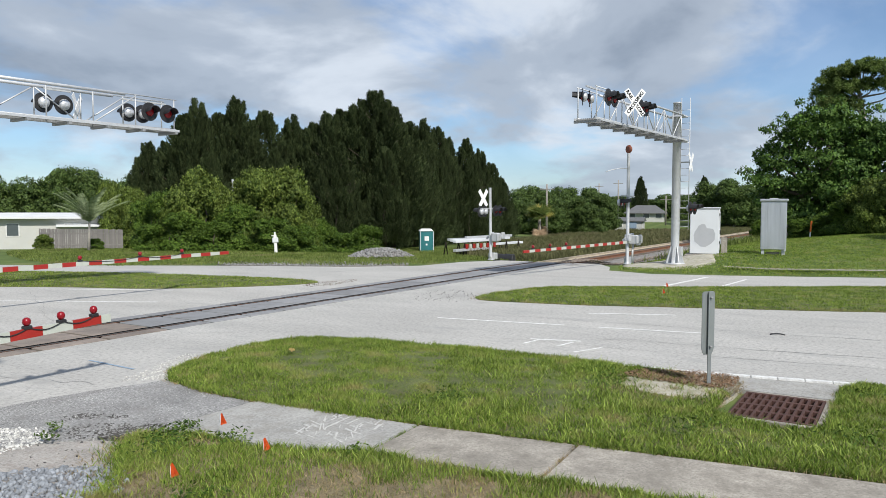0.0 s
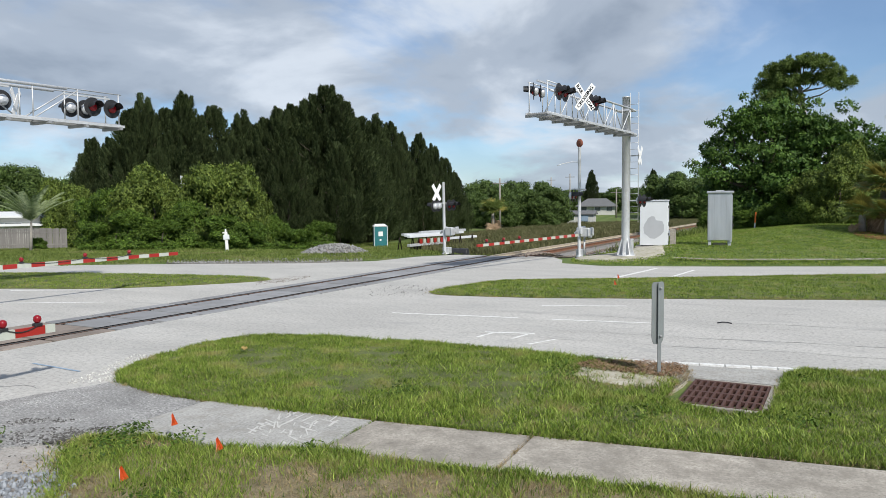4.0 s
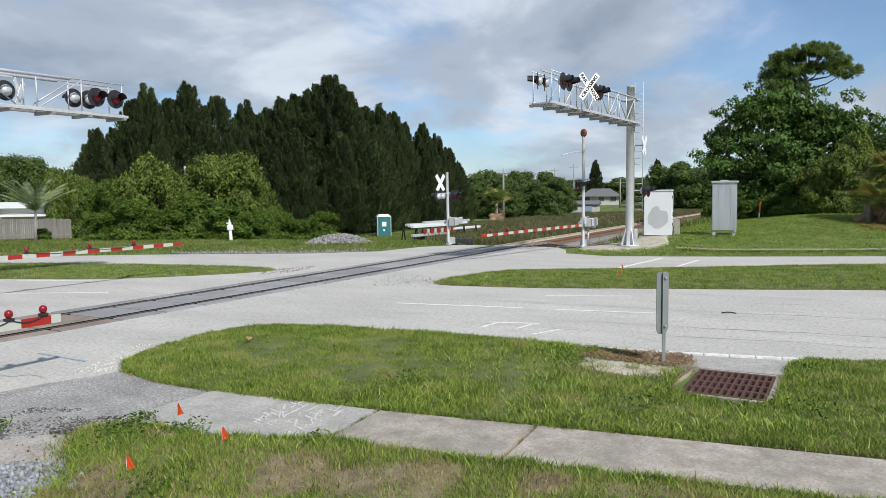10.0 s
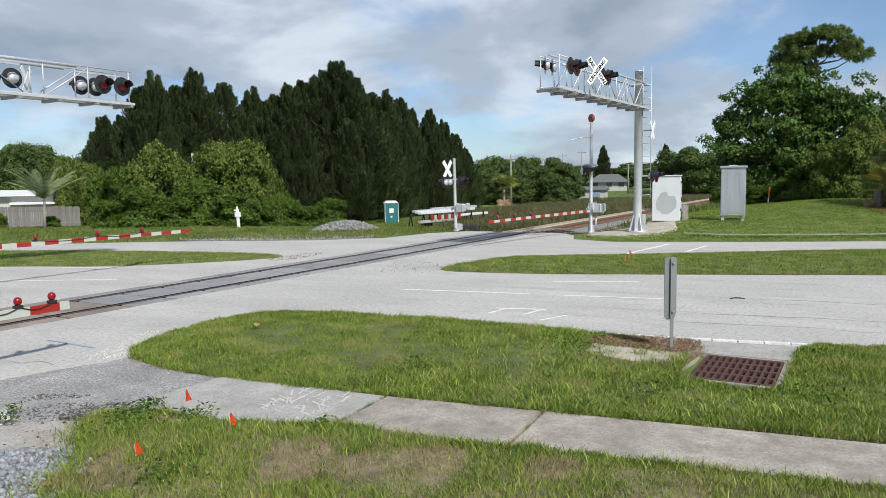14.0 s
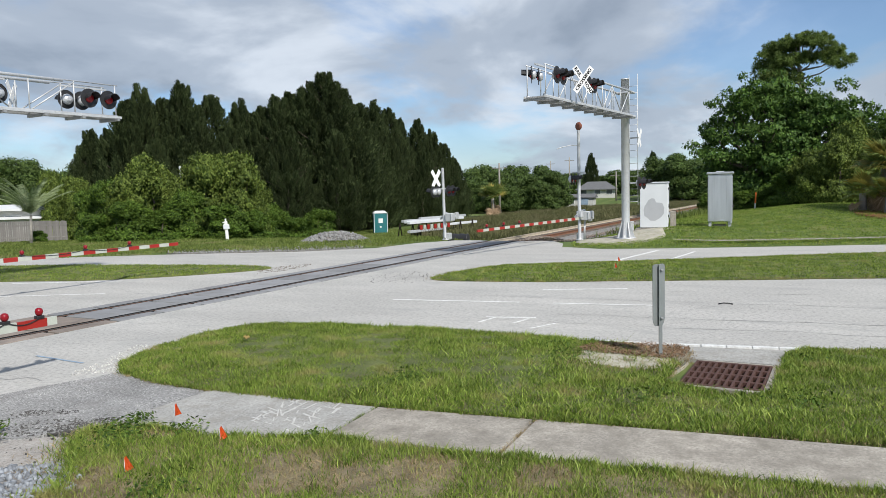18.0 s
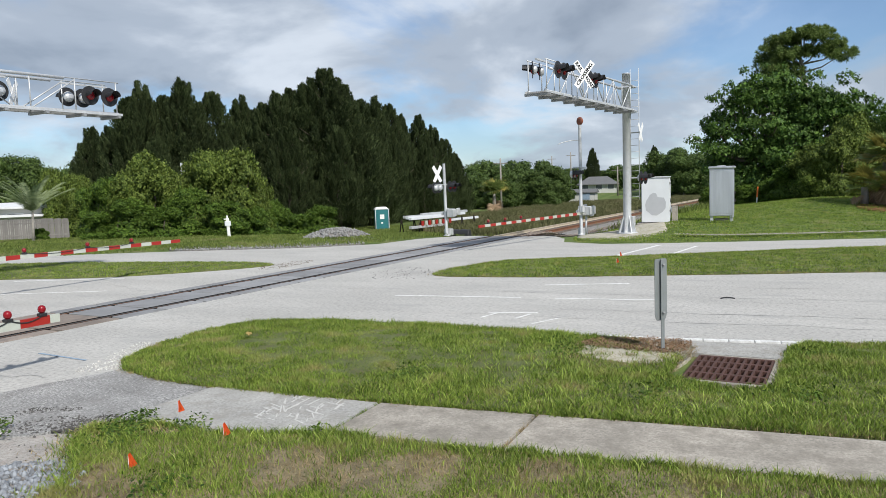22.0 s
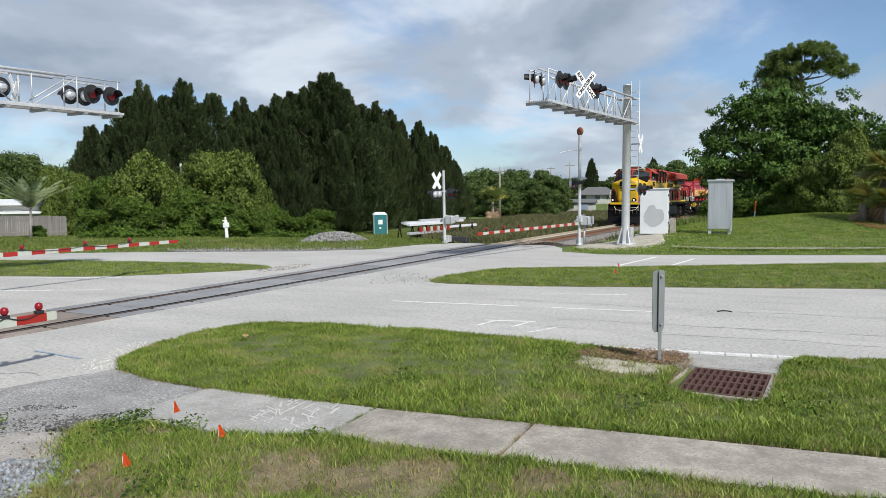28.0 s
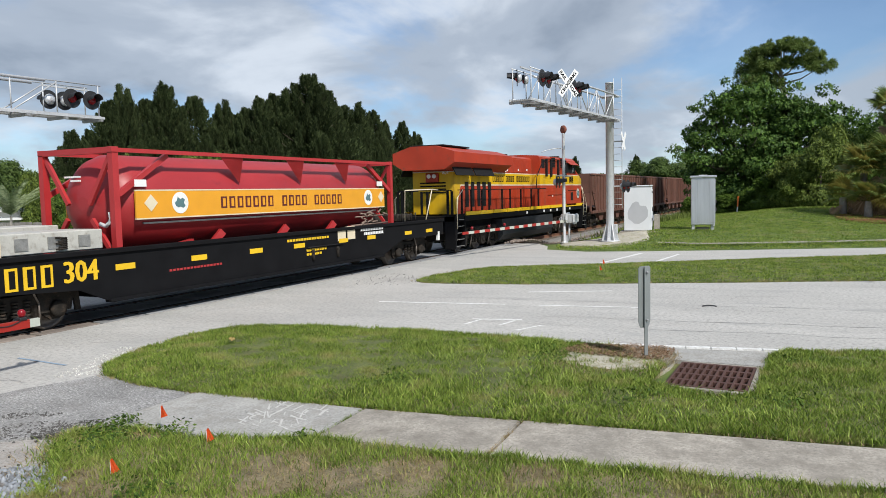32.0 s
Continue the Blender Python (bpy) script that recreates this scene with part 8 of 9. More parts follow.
# old drive, sand and stones in the near corner
DRIVE = smooth_loop([(7.80, 9.45), (7.2, 9.75), (6.4, 10.0), (5.6, 10.1), (4.4, 10.0), (3.0, 9.8), (3.3, 8.9), (4.6, 8.35), (5.4, 7.75), (5.95, 7.5), (6.8, 7.42), (7.46, 7.42), (7.62, 8.6)], 3)
slab("driveway", DRIVE, 0.006, 0.1, MATS["pavement_old"], "worn grey asphalt apron with broken edge", "driveway")
SAND = smooth_loop([(5.15, 7.9), (5.35, 7.35), (5.0, 6.95), (4.6, 6.75), (3.4, 6.6), (2.5, 8.4), (3.6, 8.9), (4.5, 8.35)], 3)
slab("sand_patch", SAND, 0.0, 0.08, MATS["sand"], "pinkish sandy soil patch with debris", "ground")


def stones(name, loop, count, size, seed, label, material="stone", lift=0.0, heap=0.0):
    rs = np.random.RandomState(seed)
    p = sow(loop, count / max(0.1, np.prod(loop.max(0) - loop.min(0))), rs)
    ico = bmesh.new(); bmesh.ops.create_icosphere(ico, subdivisions=1, radius=1)
    base = np.array([v.co for v in ico.verts]); fc = np.array([[v.index for v in f.verts] for f in ico.faces]); ico.free()
    gap = np.minimum(edge_gap(p, loop), 1.5)
    vs, fs = [], []
    for i, (x, y) in enumerate(p):
        s = size * rs.uniform(0.5, 1.4)
        q = base * (1 + rs.normal(0, 0.22, (len(base), 1))) * rs.uniform(0.5, 1.2, 3) * s
        a = rs.uniform(0, 6.28); c, d = math.cos(a), math.sin(a)
        q = q @ np.array([[c, d, 0], [-d, c, 0], [0, 0, 1]])
        vs.append(q + (x, y, gh(x, y) + lift + heap * gap[i] / 1.5 * rs.uniform(0.8, 1.0) + s * 0.3)); fs.append(fc + len(base) * i)
    ob = fit_mesh(name, raw_mesh(name, np.concatenate(vs), np.concatenate(fs)), MATS[material])
    return tagged(ob, label, "gravel", kind="stuff")


GRAVEL = smooth_loop([(4.65, 7.0), (4.75, 6.55), (4.45, 6.1), (3.6, 5.5), (2.2, 5.4), (1.6, 7.5), (3.2, 7.9), (4.2, 7.5)], 3)
slab("gravel_bed", GRAVEL, 0.01, 0.05, MATS["ballast"], "bed of pale crushed stone", "ground")
MATS["stone_pale"] = surface("pale_crushed_stone", (0.235, 0.25, 0.27), 0.9, vary=0.3, scale=9, bump=0.1, island=True)
MATS["asphalt_crumb"] = surface("asphalt_crumbs", (0.085, 0.08, 0.075), 0.95, vary=0.4, scale=9, bump=0.2, island=True)
stones("gravel", GRAVEL, 6400, 0.028, 41, "loose pale blue-grey crushed stone", "stone_pale", heap=0.03)
stones("drive_gravel", smooth_loop([(7.75, 9.7), (7.3, 10.2), (7.9, 10.4), (9.3, 11.0), (9.3, 10.7), (8.2, 10.2)], 3), 900, 0.014, 42, "fine pale gravel along the verge", "white_stone")
stones("pale_gravel", smooth_loop([(4.2, 8.35), (4.9, 8.15), (5.2, 8.6), (4.9, 9.1), (4.0, 9.2)], 3), 1600, 0.015, 57, "pale gravel spilled beside the drive", "white_stone")
stones("drive_specks", DRIVE, 3000, 0.0065, 52, "fine pale gravel on the drive", "white_stone")
stones("broken_ridge", smooth_loop([(5.62, 8.98), (5.95, 8.80), (6.12, 8.35), (5.98, 8.22), (5.78, 8.6), (5.55, 8.8)], 3), 420, 0.012, 60, "dark broken asphalt ridge across the drive", "asphalt_crumb")
stones("broken_asphalt", smooth_loop([(5.5, 7.7), (4.9, 8.2), (5.1, 8.6), (5.6, 8.4), (5.9, 7.9)], 3), 520, 0.012, 43, "crumbled dark asphalt bits", "asphalt_crumb")
stones("asphalt_edge", smooth_loop([(5.3, 7.75), (5.6, 7.95), (6.1, 7.62), (6.0, 7.42), (5.6, 7.5)], 3), 900, 0.012, 53, "crumbled dark asphalt edge of the drive", "asphalt_crumb")
stones("asphalt_rim", smooth_loop([(5.95, 7.53), (6.7, 7.47), (7.46, 7.45), (7.46, 7.42), (6.7, 7.43), (5.95, 7.48)], 2), 500, 0.010, 54, "dark broken edge between drive and footpath", "asphalt_crumb")
stones("sand_debris", SAND, 160, 0.014, 44, "scattered pebbles and debris on sand", "asphalt_crumb")
MATS["mulch_crumb"] = surface("soil_crumbs", (0.14, 0.11, 0.08), 0.95, vary=0.4, scale=9, bump=0.2, island=True)
stones("road_grit", smooth_loop([(18.4, 11.9), (20.4, 13.0), (21.6, 12.4), (20.6, 11.0), (19.2, 10.4)], 3), 300, 0.013, 58, "dark grit scattered on the road by the median", "stone")
stones("median_crumbs", smooth_loop([(19.6, 17.2), (20.4, 16.8), (22.6, 17.2), (22.4, 17.9), (20.6, 17.9)], 3), 300, 0.015, 59, "soil crumbs at the tip of the far median", "mulch_crumb")
# the stone heap and gravel strip beyond the road
px_, py_ = polar(54.3, 42)
HEAP = smooth_loop([polar(52.0, 42.5), polar(53.0, 40.8), polar(55.0, 40.2), polar(56.8, 40.6), polar(57.2, 42.2), polar(55.4, 44), polar(53.2, 44)], 3)
heap_mid = np.array(polar(54.5, 42.1))
hp = thing("stone_heap", pose(*heap_mid, gh(*heap_mid) - 0.06, 0, 0, 125), "low heap of grey rubble and soil by the road", "rubble heap")
bm = bmesh.new()
rings = [[bm.verts.new((2.0 * f * math.cos(t) * (1 + 0.12 * noise.noise((math.cos(t) * 2, math.sin(t) * 2, f * 3))), 1.15 * f * math.sin(t), 0.56 * (1 - f * f) * (1 + 0.3 * noise.noise((math.cos(t) * 3, math.sin(t) * 3, f * 5))))) for t in np.linspace(0, 2 * math.pi, 36, endpoint=False)] for f in (1.0, 0.85, 0.7, 0.55, 0.4, 0.25, 0.1)]
for r0_, r1_ in zip(rings, rings[1:]):
    for k in range(36):
        bm.faces.new((r0_[k], r0_[(k + 1) % 36], r1_[(k + 1) % 36], r1_[k]))
bm.faces.new(rings[-1])
part("soil", bm, MATS["ballast"], hp, smooth=True)
rs = np.random.RandomState(45)
ico = bmesh.new(); bmesh.ops.create_icosphere(ico, subdivisions=1, radius=1)
base = np.array([v.co for v in ico.verts]); fc = np.array([[v.index for v in f.verts] for f in ico.faces]); ico.free()
vs, fs = [], []
for i in range(900):
    t, f = rs.uniform(0, 6.28), math.sqrt(rs.uniform(0, 1))
    q = base * (1 + rs.normal(0, 0.2, (len(base), 1))) * rs.uniform(0.03, 0.10) * rs.uniform(0.6, 1.2, 3)
    vs.append(q + (2.0 * f * math.cos(t), 1.2 * f * math.sin(t), 0.56 * (1 - f * f) + 0.02)); fs.append(fc + len(base) * i)
tagged(fit_mesh("rubble", raw_mesh("rubble", np.concatenate(vs), np.concatenate(fs)), MATS["stone"], hp), kind="stuff")
STRIP = smooth_loop([(25.6, 27.4), (28.2, 21.9), (30.0, 20.2), (31.2, 20.9), (29.8, 23.5), (27.2, 28.2)], 3)
slab("gravel_strip", STRIP, 0.0, 0.05, MATS["ballast"], "grey gravel strip along the road edge", "ground")
stones("strip_gravel", STRIP, 2600, 0.05, 46, "loose grey gravel along the road")
stones("ballast_stones", smooth_loop([(35.8, 12.6), (50, 12.4), (62, 12.4), (62, 13.6), (35.8, 13.6)], 2), 3600, 0.045, 47, "grey brown track ballast", "ballast_stone", lift=0.16)
stones("ballast_shoulder", smooth_loop([(35.8, 11.6), (36.6, 12.6), (40.5, 12.6), (44, 11.6), (39, 10.9)], 2), 900, 0.032, 48, "brown gravel round the signal post", "ballast_stone")
tagged(lawn("sand_pad", PAD, 0.03, MATS["sand_pale"], "pale sandy ground round the mast"), category="ground")

# mulch round the sign, little flags, a dead leaf
rs = np.random.RandomState(9)
loop = smooth_loop([(11.35, 3.4), (11.8, 3.45), (12.2, 2.7), (12.15, 1.98), (11.7, 1.9), (11.35, 1.95), (11.2, 2.4)], 3)
lawn("bare_soil", smooth_loop([(10.45, 3.5), (11.3, 3.75), (12.15, 3.3), (12.3, 2.5), (12.2, 1.95), (11.65, 1.85), (11.2, 1.85), (10.6, 1.98), (10.2, 2.5)], 4), 0.075, MATS["sand_pale"], "pale bare soil round the sign post", 0.02)
p = sow(loop, 2600, rs)
pos = np.column_stack([p, 0.082 + rs.uniform(0, 0.035, len(p))])
v = leaves(pos, np.tile((0.0, 0.0, 1.0), (len(p), 1)), 0.06, 0.016, rs)
tagged(fit_mesh("mulch", raw_mesh("mulch", v, quads_of(v)), MATS["mulch"]), "brown dead grass clippings round the sign post", "mulch", kind="stuff")
for fx_, fy_, turn in ((6.04, 6.58, 20), (5.80, 5.66, 60), (4.75, 5.85, 55), (22.6, 5.8, 10), (24.6, 6.2, 30)):
    fl = thing("marking_flag", pose(fx_, fy_, 0.02 if fx_ > 6 else -0.07, 0, 4, turn), "small orange utility flag on a wire", "flag", "utility flags")
    fl.scale = (0.8, 0.8, 0.85)
    part("wire", R((0, 0, 0), (0, 0, 0.30), 0.003, n=5), MATS["galv"], fl)
    bm = bmesh.new()
    grid = [[bm.verts.new((0.012 * math.sin(i * 1.3 + j), (-0.10 * i / 3) * (0.25 + 0.75 * j / 3), 0.31 - 0.15 * j / 3 + 0.03 * i / 3)) for i in range(4)] for j in range(4)]
    for j in range(3):
        for i in range(3):
            bm.faces.new((grid[j][i], grid[j][i + 1], grid[j + 1][i + 1], grid[j + 1][i]))
    bmesh.ops.solidify(bm, geom=list(bm.faces), thickness=0.002)
    part("flag", bm, MATS["flag_orange"], fl)

lf = thing("fallen_leaf", pose(10.02, 9.09, 0.14, 8, -6, 40), "curled yellow dead leaf on the grass", "leaf")
bm = bmesh.new()
rows_ = [[bm.verts.new((-0.09 + 0.03 * i, w_ * math.sin(math.pi * (i + 0.4) / 6.8), 0.02 * (i % 2) + 0.03 * abs(w_) * 8)) for w_ in (-0.055, 0.0, 0.055)] for i in range(7)]
for r0_, r1_ in zip(rows_, rows_[1:]):
    for i in range(2):
        bm.faces.new((r0_[i], r0_[i + 1], r1_[i + 1], r1_[i]))
bmesh.ops.solidify(bm, geom=list(bm.faces), thickness=0.003)
part("blade", bm, surface("dead_yellow_leaf", (0.50, 0.36, 0.14), 0.8, vary=0.2, scale=12, bump=0.1), lf)
part("stalk", R((0.09, 0, 0.02), (0.15, 0.01, 0.03), 0.003, n=5), MATS["mulch"], lf)

MATS["spray_white"] = surface("worn_white_spray", (0.56, 0.55, 0.53), 0.9, vary=0.12, scale=9, bump=0.05, dirt=(0.46, 0.45, 0.42), dirt_amount=0.9)
# road marks, joints and cracks
marks = tagged(new("road_markings"), "worn white and blue paint marks on the road", "road marking", kind="structure")


def stroke(a, b, w, material, parent, z=0.006, name="mark"):
    a, b = Vector((*a, 0)), Vector((*b, 0))
    d = (b - a).normalized(); s = Vector((-d.y, d.x, 0)) * w / 2
    bm = bmesh.new()
    prism(bm, [tuple((a + s).xy), tuple((b + s).xy), tuple((b - s).xy), tuple((a - s).xy)], z - 0.003, z, "z")
    part(name, bm, MATS[material], parent)


for a, b, w, mt in (((15.7, 9.5), (16.2, 6.4), 0.11, "marking"), ((16.3, 5.6), (16.7, 3.2), 0.09, "marking"), ((18.4, 6.6), (19.2, 4.6), 0.10, "marking"), ((8.05, 12.0), (7.97, 10.7), 0.05, "blue_paint"), ((25.2, 6.9), (30.9, 6.2), 0.16, "marking"),
                    ((26.4, 5.1), (30.6, 4.7), 0.12, "marking"), ((14.35, 5.3), (14.1, 6.3), 0.10, "marking"), ((13.6, 5.5), (14.2, 5.4), 0.06, "marking"), ((13.5, 6.2), (14.1, 6.1), 0.06, "marking"), ((13.9, 4.7), (13.2, 5.0), 0.05, "marking"), ((15.0, 23.4), (16.6, 20.2), 0.12, "marking"),
                    ((11.0, 24.0), (14.2, 18.0), 0.10, "marking")):
    stroke(a, b, w, mt, marks)
rm = random.Random(31)
for k in range(46):
    u, v = rm.uniform(0, 1), rm.uniform(0, 1)
    x, y = 6.42 + 0.95 * u, 5.15 + 0.85 * v
    ang = rm.choice((0.15, 1.35, 0.6)) + rm.uniform(-0.2, 0.2)
    ln = rm.uniform(0.08, 0.3)
    stroke((x, y), (x + ln * math.cos(ang), y + ln * math.sin(ang)), rm.uniform(0.012, 0.026), "spray_white", marks, 0.0335 + 0.0004 * (k % 5))
rc = random.Random(12)
cracks = tagged(new("road_cracks"), "thin dark cracks and seams across the road", "road crack", kind="structure")
for x0, y0, x1, y1, w in ((13.6, 9.6, 14.6, -2.0, 0.028), (14.9, 5.0, 15.8, -3.0, 0.035), (16.6, 11.5, 17.8, -2.5, 0.03), (18.2, 9.0, 19.6, -1.5, 0.022), (13.0, 12.9, 15.8, 11.2, 0.03), (10.8, 13.1, 12.4, 10.9, 0.022), (17.0, 13.3, 20.3, 11.3, 0.03), (8.6, 12.9, 10.3, 10.8, 0.02),
                          (15.2, 3.2, 16.9, 2.2, 0.018), (16.9, 2.4, 17.0, 0.6, 0.018), (24.0, 12.9, 26.6, 8.4, 0.03), (10.5, 17.0, 14.0, 24.0, 0.03), (14.5, 16.9, 15.6, 20.2, 0.025), (6.3, 13.3, 7.0, 10.2, 0.02), (27.5, 13.0, 31.5, 7.0, 0.025), (12.0, 17.5, 9.0, 23.0, 0.03), (19.0, 17.0, 24.0, 22.0, 0.02)):
    n = 14
    pts = [(x0 + (x1 - x0) * k / n + rc.uniform(-0.10, 0.10), y0 + (y1 - y0) * k / n + rc.uniform(-0.06, 0.06)) for k in range(n + 1)]
    bm = bmesh.new()
    lo_, hi_ = [], []
    for (x, y) in pts:
        ww = w * rc.uniform(0.15, 0.9)
        lo_.append(bm.verts.new((x - ww / 2, y - ww * 0.2, 0.0045))); hi_.append(bm.verts.new((x + ww / 2, y + ww * 0.2, 0.0045)))
    for k in range(n):
        bm.faces.new((lo_[k], hi_[k], hi_[k + 1], lo_[k + 1]))
    bmesh.ops.recalc_face_normals(bm, faces=bm.faces)
    part("crack", bm, MATS["tar"], cracks)
stroke((23.1, -1.2), (22.9, -1.5), 0.25, "tar", cracks, 0.005, "patch")

# scrap of rubber lying on the road
scrap = thing("rubber_scrap", pose(17.28, 2.02, 0.012), "curved black scrap of rubber lying on the road", "rubber scrap")
hose(scrap, [(0.02, -0.17, 0.0), (0.03, -0.08, 0.012), (0.0, 0.03, 0.016), (-0.05, 0.12, 0.0)], 0.014, "signal_black", "strip")

# portable toilet
tx, ty = polar(57.9, 66)
wc = thing("portable_toilet", pose(tx, ty, gh(tx, ty) - 0.22, 0, 0, 40), "teal portable toilet with white roof and signs", "portable toilet")
part("cabin", B(-0.56, 0.56, -0.56, 0.56, 0.08, 1.98, bevel=0.04), MATS["teal_plastic"], wc)
bm = B(-0.6, 0.6, -0.6, 0.6, 1.98, 2.2, bevel=0.02)
for vv in bm.verts:
    if vv.co.z > 2.1:
        vv.co.x *= 0.55; vv.co.y *= 0.7
part("roof", bm, MATS["white"], wc, "white domed roof")
part("door", B(-0.585, -0.56, -0.40, 0.40, 0.2, 1.9, bevel=0.01), MATS["teal_plastic"], wc)
part("sign", B(-0.594, -0.585, -0.18, 0.2, 1.15, 1.55), MATS["white"], wc)
part("sign", B(-0.594, -0.585, -0.05, 0.1, 0.75, 0.9), MATS["white"], wc)
part("sign", B(-0.25, 0.2, -0.572, -0.56, 1.2, 1.6), MATS["white"], wc)
part("corner_post", B(-0.60, -0.55, -0.60, -0.55, 0.05, 2.0), MATS["cabinet_white"], wc)
part("corner_post", B(-0.60, -0.55, 0.55, 0.60, 0.05, 2.0), MATS["cabinet_white"], wc)
part("corner_post", B(0.55, 0.60, -0.60, -0.55, 0.05, 2.0), MATS["cabinet_white"], wc)

# stacked gate arms and pipes on trestles by the track
kx, ky = polar(61.5, 56)
stack = thing("timber_stack", pose(kx, ky, gh(kx, ky), 0, 0, -6), "stack of pale beams and striped barriers on trestles", "material stack")
for i, (x0, x1, y, z, mt) in enumerate(((-3.2, 2.6, -0.6, 1.15, "cabinet_white"), (-3.0, 3.4, -0.2, 1.2, "cabinet_white"), (-2.8, 4.6, 0.2, 1.25, "galv"), (-1.0, 6.0, 0.6, 1.15, "cabinet_white"), (0.5, 7.0, 1.0, 1.30, "galv"), (-3.6, 1.0, -0.9, 0.55, "galv"), (2.0, 6.4, -0.4, 0.8, "cabinet_white"))):
    part("beam", B(x0, x1, y - 0.12, y + 0.12, z - 0.10, z + 0.08, bevel=0.01), MATS[mt], stack)
for x in (-2.2, -0.6, 1.2, 3.4, 5.2):
    for y in (-0.8, 0.9):
        part("trestle", bar(bar(bmesh.new(), (x - 0.25, y, 0.0), (x, y, 1.04), 0.06, 0.06), (x + 0.25, y, 0.0), (x, y, 1.04), 0.06, 0.06), MATS["underframe"], stack)
for k in range(9):
    part("barrier_stripe", B(-2.4 + k * 0.45, -2.12 + k * 0.45, -1.06, -1.0, 0.62, 0.95), MATS["gate_red" if k % 2 == 0 else "gate_white"], stack)

hx, hy = polar(63.9, 41.5)
hump = thing("drain_pipe", pose(hx, hy, gh(hx, hy), 0, 0, 10), "black plastic culvert pipe half buried by the road", "pipe")
part("pipe", moved(lathe(bmesh.new(), [(0.30, -0.55), (0.33, -0.5), (0.30, -0.45), (0.33, -0.1), (0.30, 0.0), (0.33, 0.3), (0.30, 0.55)], 18, "y"), pose(0, 0, 0.08)), MATS["signal_black"], hump)

# far footpath along the bank
way = np.array([(36.2, 6.6), (36.3, 4.8), (37.2, 2.5), (38.6, -0.6), (40.4, -4.2), (43, -9), (47, -16)])
bm = bmesh.new()
fine = np.array([way[i] + (way[i + 1] - way[i]) * t for i in range(len(way) - 1) for t in np.linspace(0, 1, 12)])
left_, right_ = [], []
for (x, y) in fine:
    x, y = x - 1.3, y - 0.3
    z = gh(x, y) + 0.07
    left_.append(bm.verts.new((x - 0.24, y - 0.09, z - 0.02))); right_.append(bm.verts.new((x + 0.24, y + 0.09, z)))
for k in range(len(fine) - 1):
    if (fine[k + 1] - fine[k]).any():
        bm.faces.new((left_[k], right_[k], right_[k + 1], left_[k + 1]))
bmesh.ops.recalc_face_normals(bm, faces=bm.faces)
tagged(part("bank_path", bm, MATS["concrete"]), "narrow pale footpath along the bank", "footpath", kind="structure")


# ---- houses ----
def house(name, x, y, turn, w, d, h, eave, roof, wall, label, windows=(), gable=0.5):
    ho = thing(name, pose(x, y, gh(x, y) - 0.1, 0, 0, turn), label, "house")
    bm = bmesh.new()
    t = 0.2
    prism(bm, [(-w / 2, -d / 2), (w / 2, -d / 2), (w / 2, d / 2), (-w / 2, d / 2)], 0, h, "z")
    wl_ = part("wall", bm, MATS[wall], ho)
    bm = bmesh.new()
    prism(bm, [(-d / 2 - eave, h), (d / 2 + eave, h), (0, h + gable)], -w / 2 - eave, w / 2 + eave, "x")
    box(bm, -w / 2 - eave, w / 2 + eave, -d / 2 - eave, d / 2 + eave, h - 0.12, h + 0.02)
    if gable > 1:
        for v in bm.verts:
            if v.co.z > h + 0.5:
                v.co.x *= 0.45
    part("roof", bm, MATS[roof], ho)
    for u, z, ww, hh in windows:
        wn_ = part("window", B(u - ww / 2 - 0.06, u + ww / 2 + 0.06, -d / 2 - 0.05, -d / 2 + 0.02, z - 0.06, z + hh + 0.06), MATS["white"], ho)
        part("pane", B(u - ww / 2, u + ww / 2, -d / 2 - 0.065, -d / 2 - 0.045, z, z + hh), MATS["glass"], wn_)
    return ho


hx, hy = polar(31.0, 71)
h1 = house("house", hx, hy, -33, 9.5, 7, 2.65, 0.6, "roof_white", "siding", "low white bungalow with flat white roof", [(-1.8, 1.2, 0.8, 0.9), (2.4, 1.0, 1.1, 1.1)], 0.35)
part("brick_wing", B(-8.2, -4.76, -3.6, 3.4, 0, 2.55), MATS["brick"], h1, "red brick wing")
wn_ = part("window", B(-7.4, -5.4, -3.66, -3.58, 0.7, 2.0), MATS["white"], h1)
part("pane", B(-7.3, -5.5, -3.68, -3.65, 0.8, 1.9), MATS["glass"], wn_)
part("roof", B(-8.6, -4.5, -4.2, 4.0, 2.56, 2.72), MATS["roof_white"], h1)
hx, hy = polar(35.0, 69)
house("shed", hx, hy, -33, 6.5, 4, 2.1, 0.4, "roof_white", "siding", "small pale shed behind the fence", [], 0.2)
hx, hy = polar(74.3, 162)
house("house", hx, hy, -76, 7.4, 7, 1.9, 0.6, "roof_grey", "siding", "distant white house with grey hip roof", [(-2.6, 0.9, 1.2, 1.1), (0.2, 0.9, 1.2, 1.1), (2.6, 0.9, 1.2, 1.1)], 1.6)
hx, hy = polar(73.1, 138)
h3 = house("house", hx, hy, -80, 5, 4.5, 1.9, 0.3, "roof_grey", "siding", "small distant white cottage with blue tarp", [(-1.4, 0.8, 1.0, 0.8)], 0.6)
part("tarp", B(0.2, 1.6, -2.37, -2.29, 0.6, 1.7), MATS["blue_paint"], h3)

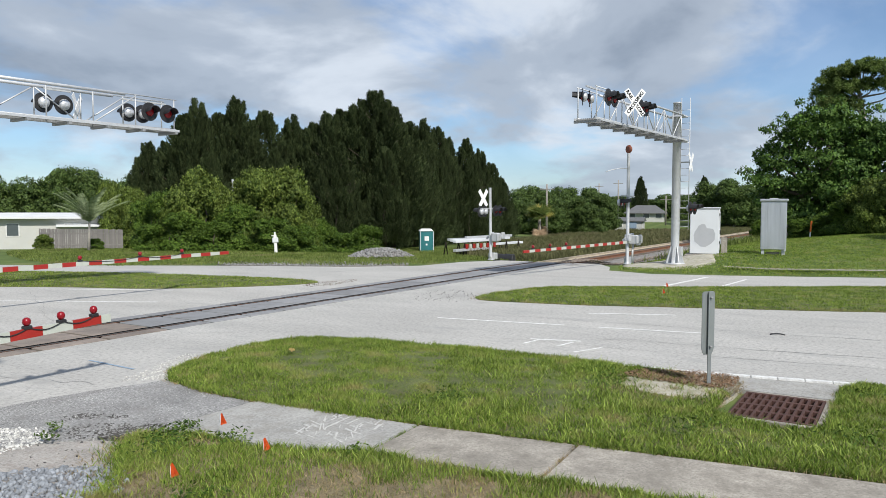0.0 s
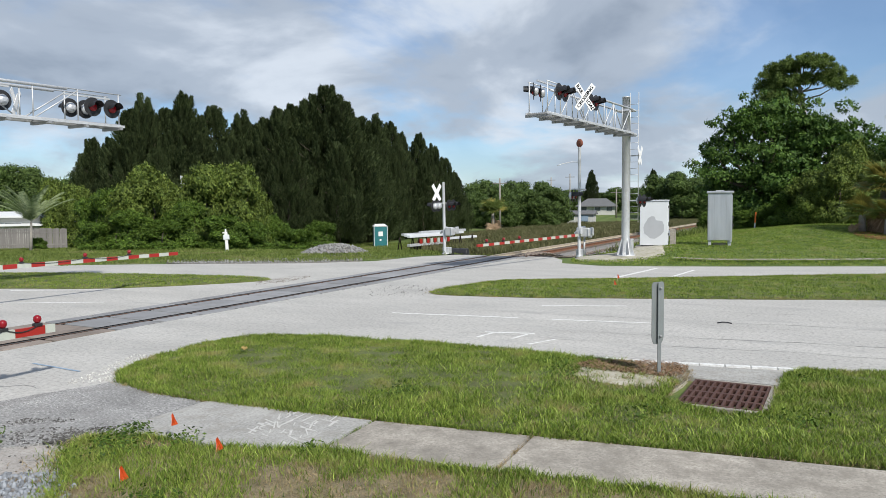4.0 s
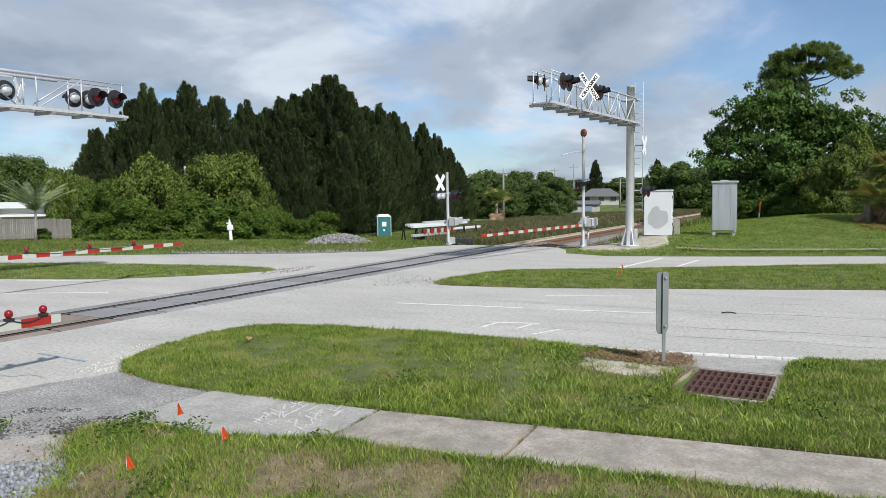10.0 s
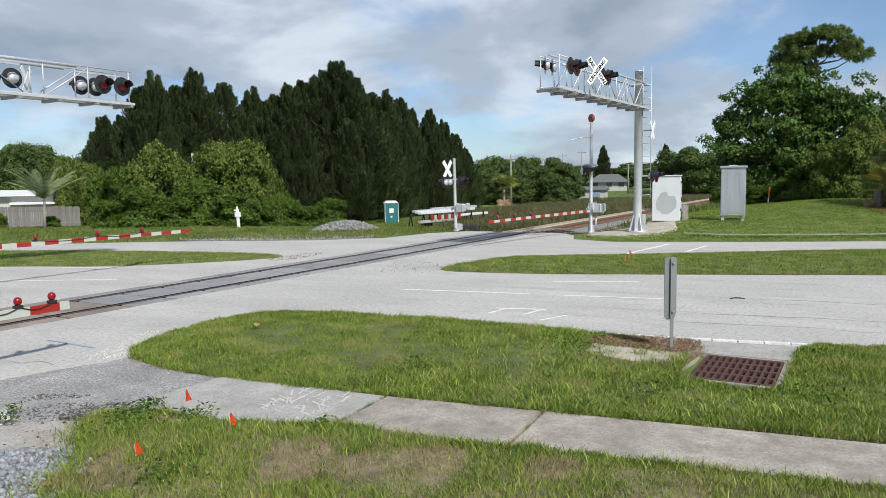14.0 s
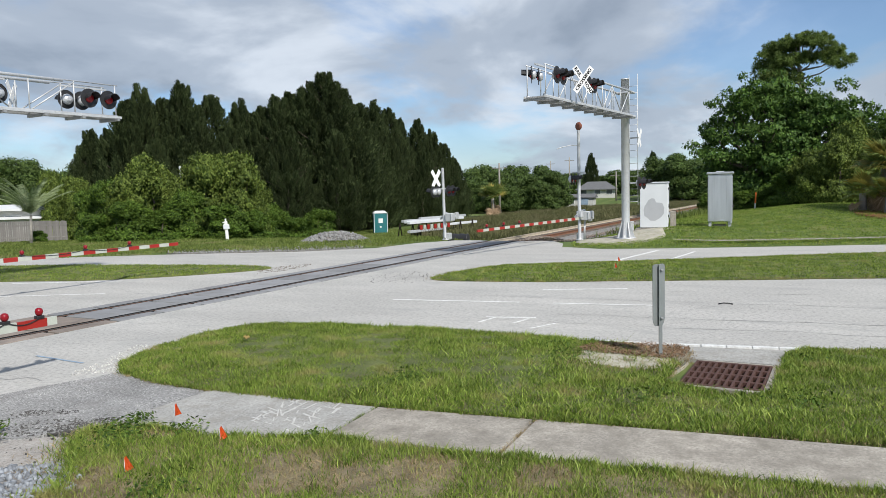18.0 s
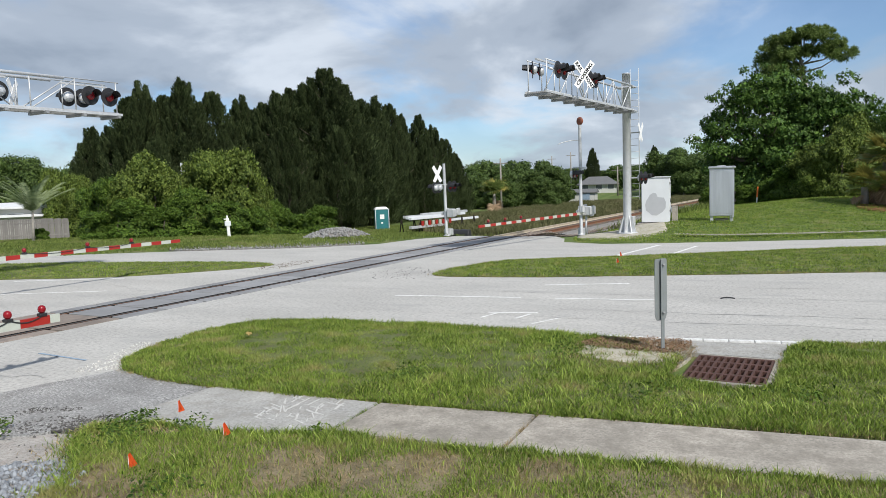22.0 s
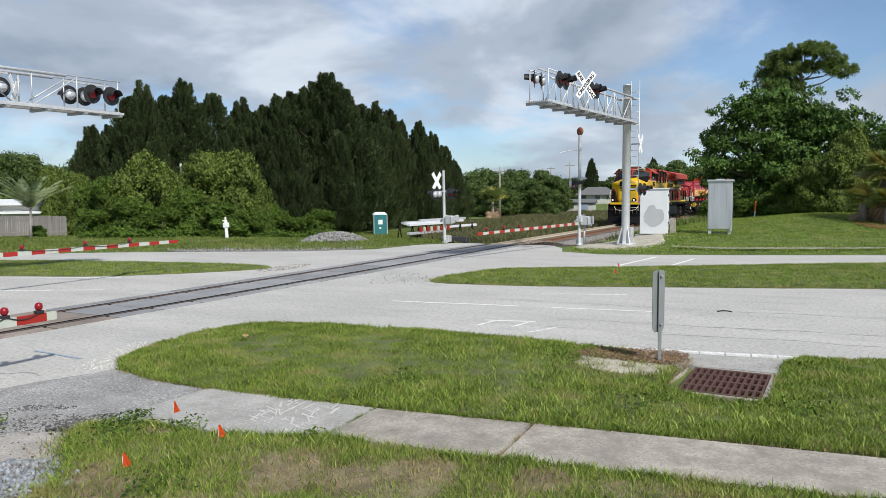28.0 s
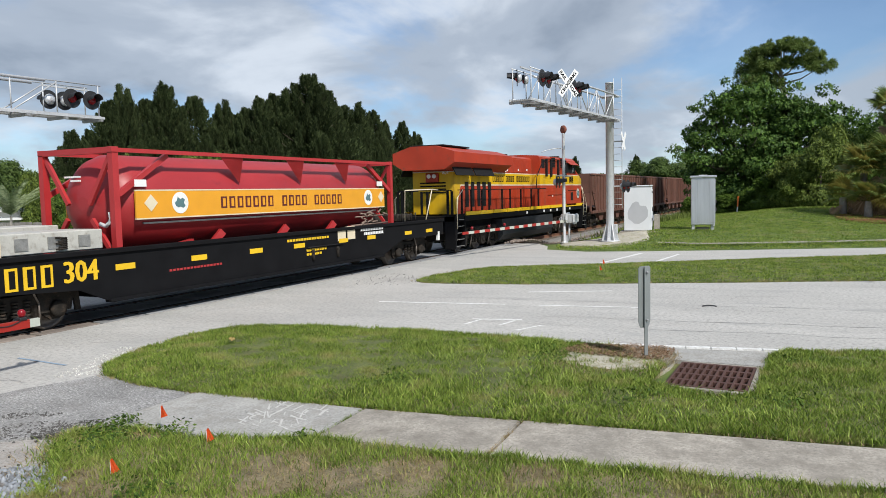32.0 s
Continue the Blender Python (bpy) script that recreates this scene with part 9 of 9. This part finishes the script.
# board fence
a, b = np.array(polar(30.9, 61.5)), np.array(polar(36.1, 62))
n = 46
fence = thing("board_fence", pose(0, 0, 0), "weathered grey board fence in front of the house", "fence")
u = (b - a) / np.linalg.norm(b - a)
head = math.degrees(math.atan2(u[1], u[0]))
board = None
for k in range(n):
    q = a + (b - a) * (k + 0.5) / n
    ob = part("board", B(-0.058, 0.058, -0.012, 0.012, -0.1, 1.55, bevel=0.004), MATS["fence_wood"], fence) if board is None else new("board", board)
    board, ob.parent = ob.data, fence
    ob.matrix_basis = pose(q[0], q[1], gh(*q) + random.uniform(-0.03, 0.03), 0, random.uniform(-0.6, 0.6), head)
for z in (0.4, 1.25):
    part("rail", bar(bmesh.new(), (*a, gh(*a) + z), (*b, gh(*b) + z), 0.05, 0.09), MATS["fence_wood"], fence)

# utility poles far off
for b_, d_, h_ in ((67.05, 110, 7.4), (72.3, 170, 9), (75.7, 150, 5.5), (70.9, 190, 9)):
    ux, uy = polar(b_, d_)
    up_ = thing("utility_pole", pose(ux, uy, gh(ux, uy)), "grey wooden utility pole in the distance", "utility pole", "utility poles")
    part("pole", R((0, 0, -0.3), (0, 0, h_), 0.17, 0.12), MATS["bark_grey"], up_)
    part("crossarm", B(-0.06, 0.06, -1.1, 1.1, h_ - 0.8, h_ - 0.68), MATS["bark_grey"], up_)

# lamp on a pole among the trees
lx, ly = polar(43.6, 60)
lamp_ = thing("street_lamp", pose(lx, ly, gh(lx, ly), 0, 0, 40), "grey street lamp among the shrubs", "street lamp")
part("pole", R((0, 0, -0.2), (0, 0, 5.35), 0.08, 0.05), MATS["steel_dark"], lamp_)
part("arm", R((0, 0, 5.3), (0.9, 0, 5.1), 0.03), MATS["steel_dark"], lamp_)
part("head", B(0.4, 0.95, -0.14, 0.14, 4.98, 5.12, bevel=0.03), MATS["galv"], lamp_)
part("sensor", B(-0.08, 0.12, -0.08, 0.08, 5.3, 5.6, bevel=0.03), MATS["galv"], lamp_)


# ---- what moves: the train at a steady 19.2 m/s, and gate arms settling at the start ----
SPEED, T0 = 19.2, 30.5


def motions():
    order = [(loco_lead, 12.7, False), (tender, 35.0, False), (container, 35.0 + 5.4, False), (loco_trail, 56.4 + 22.3, True)]
    order += [(w, 78.8 + 14.5 * i, False) for i, w in enumerate(wagons)]
    for ob, off, turned in order:
        lift = 1.20 if ob is container else 0.0
        walk(ob, [(t, pose(off + (T0 - t) * SPEED, TRACK_Y, lift, 0, 0, 180 if turned else 0)) for t in (0.0, 32.0)])
    for wheels, r, way in ((lead_wheels, 0.53, -1), (tender_wheels, 0.46, -1), (trail_wheels, 0.53, 1)):
        for w in wheels:
            x = w.matrix_basis.translation.x
            rows = [(0.0, pose(x, 0, r))]
            for k in range(27 * FPS, 32 * FPS + 1):
                rows.append((k / FPS, pose(x, 0, r, 0, way * math.degrees((k / FPS - 27) * SPEED / r), 0)))
            walk(w, rows)
    dips = ((0.0, 2.9), (0.5, 1.4), (1.0, 0.75), (1.5, 0.0), (32.0, 0.0))
    walk(arm_n, [(t, pose(*NEAR_ARM, 0, -a, 0)) for t, a in dips])
    sway = ((0.0, 0.55), (0.5, 0.0), (1.0, -0.25), (1.5, 0.02), (2.0, 0.22), (2.5, -0.1), (3.0, 0.0), (32.0, 0.0))
    walk(arm_l, [(t, ARM_L @ pose(0, 0, 0, 0, -a, 0)) for t, a in sway])


motions()
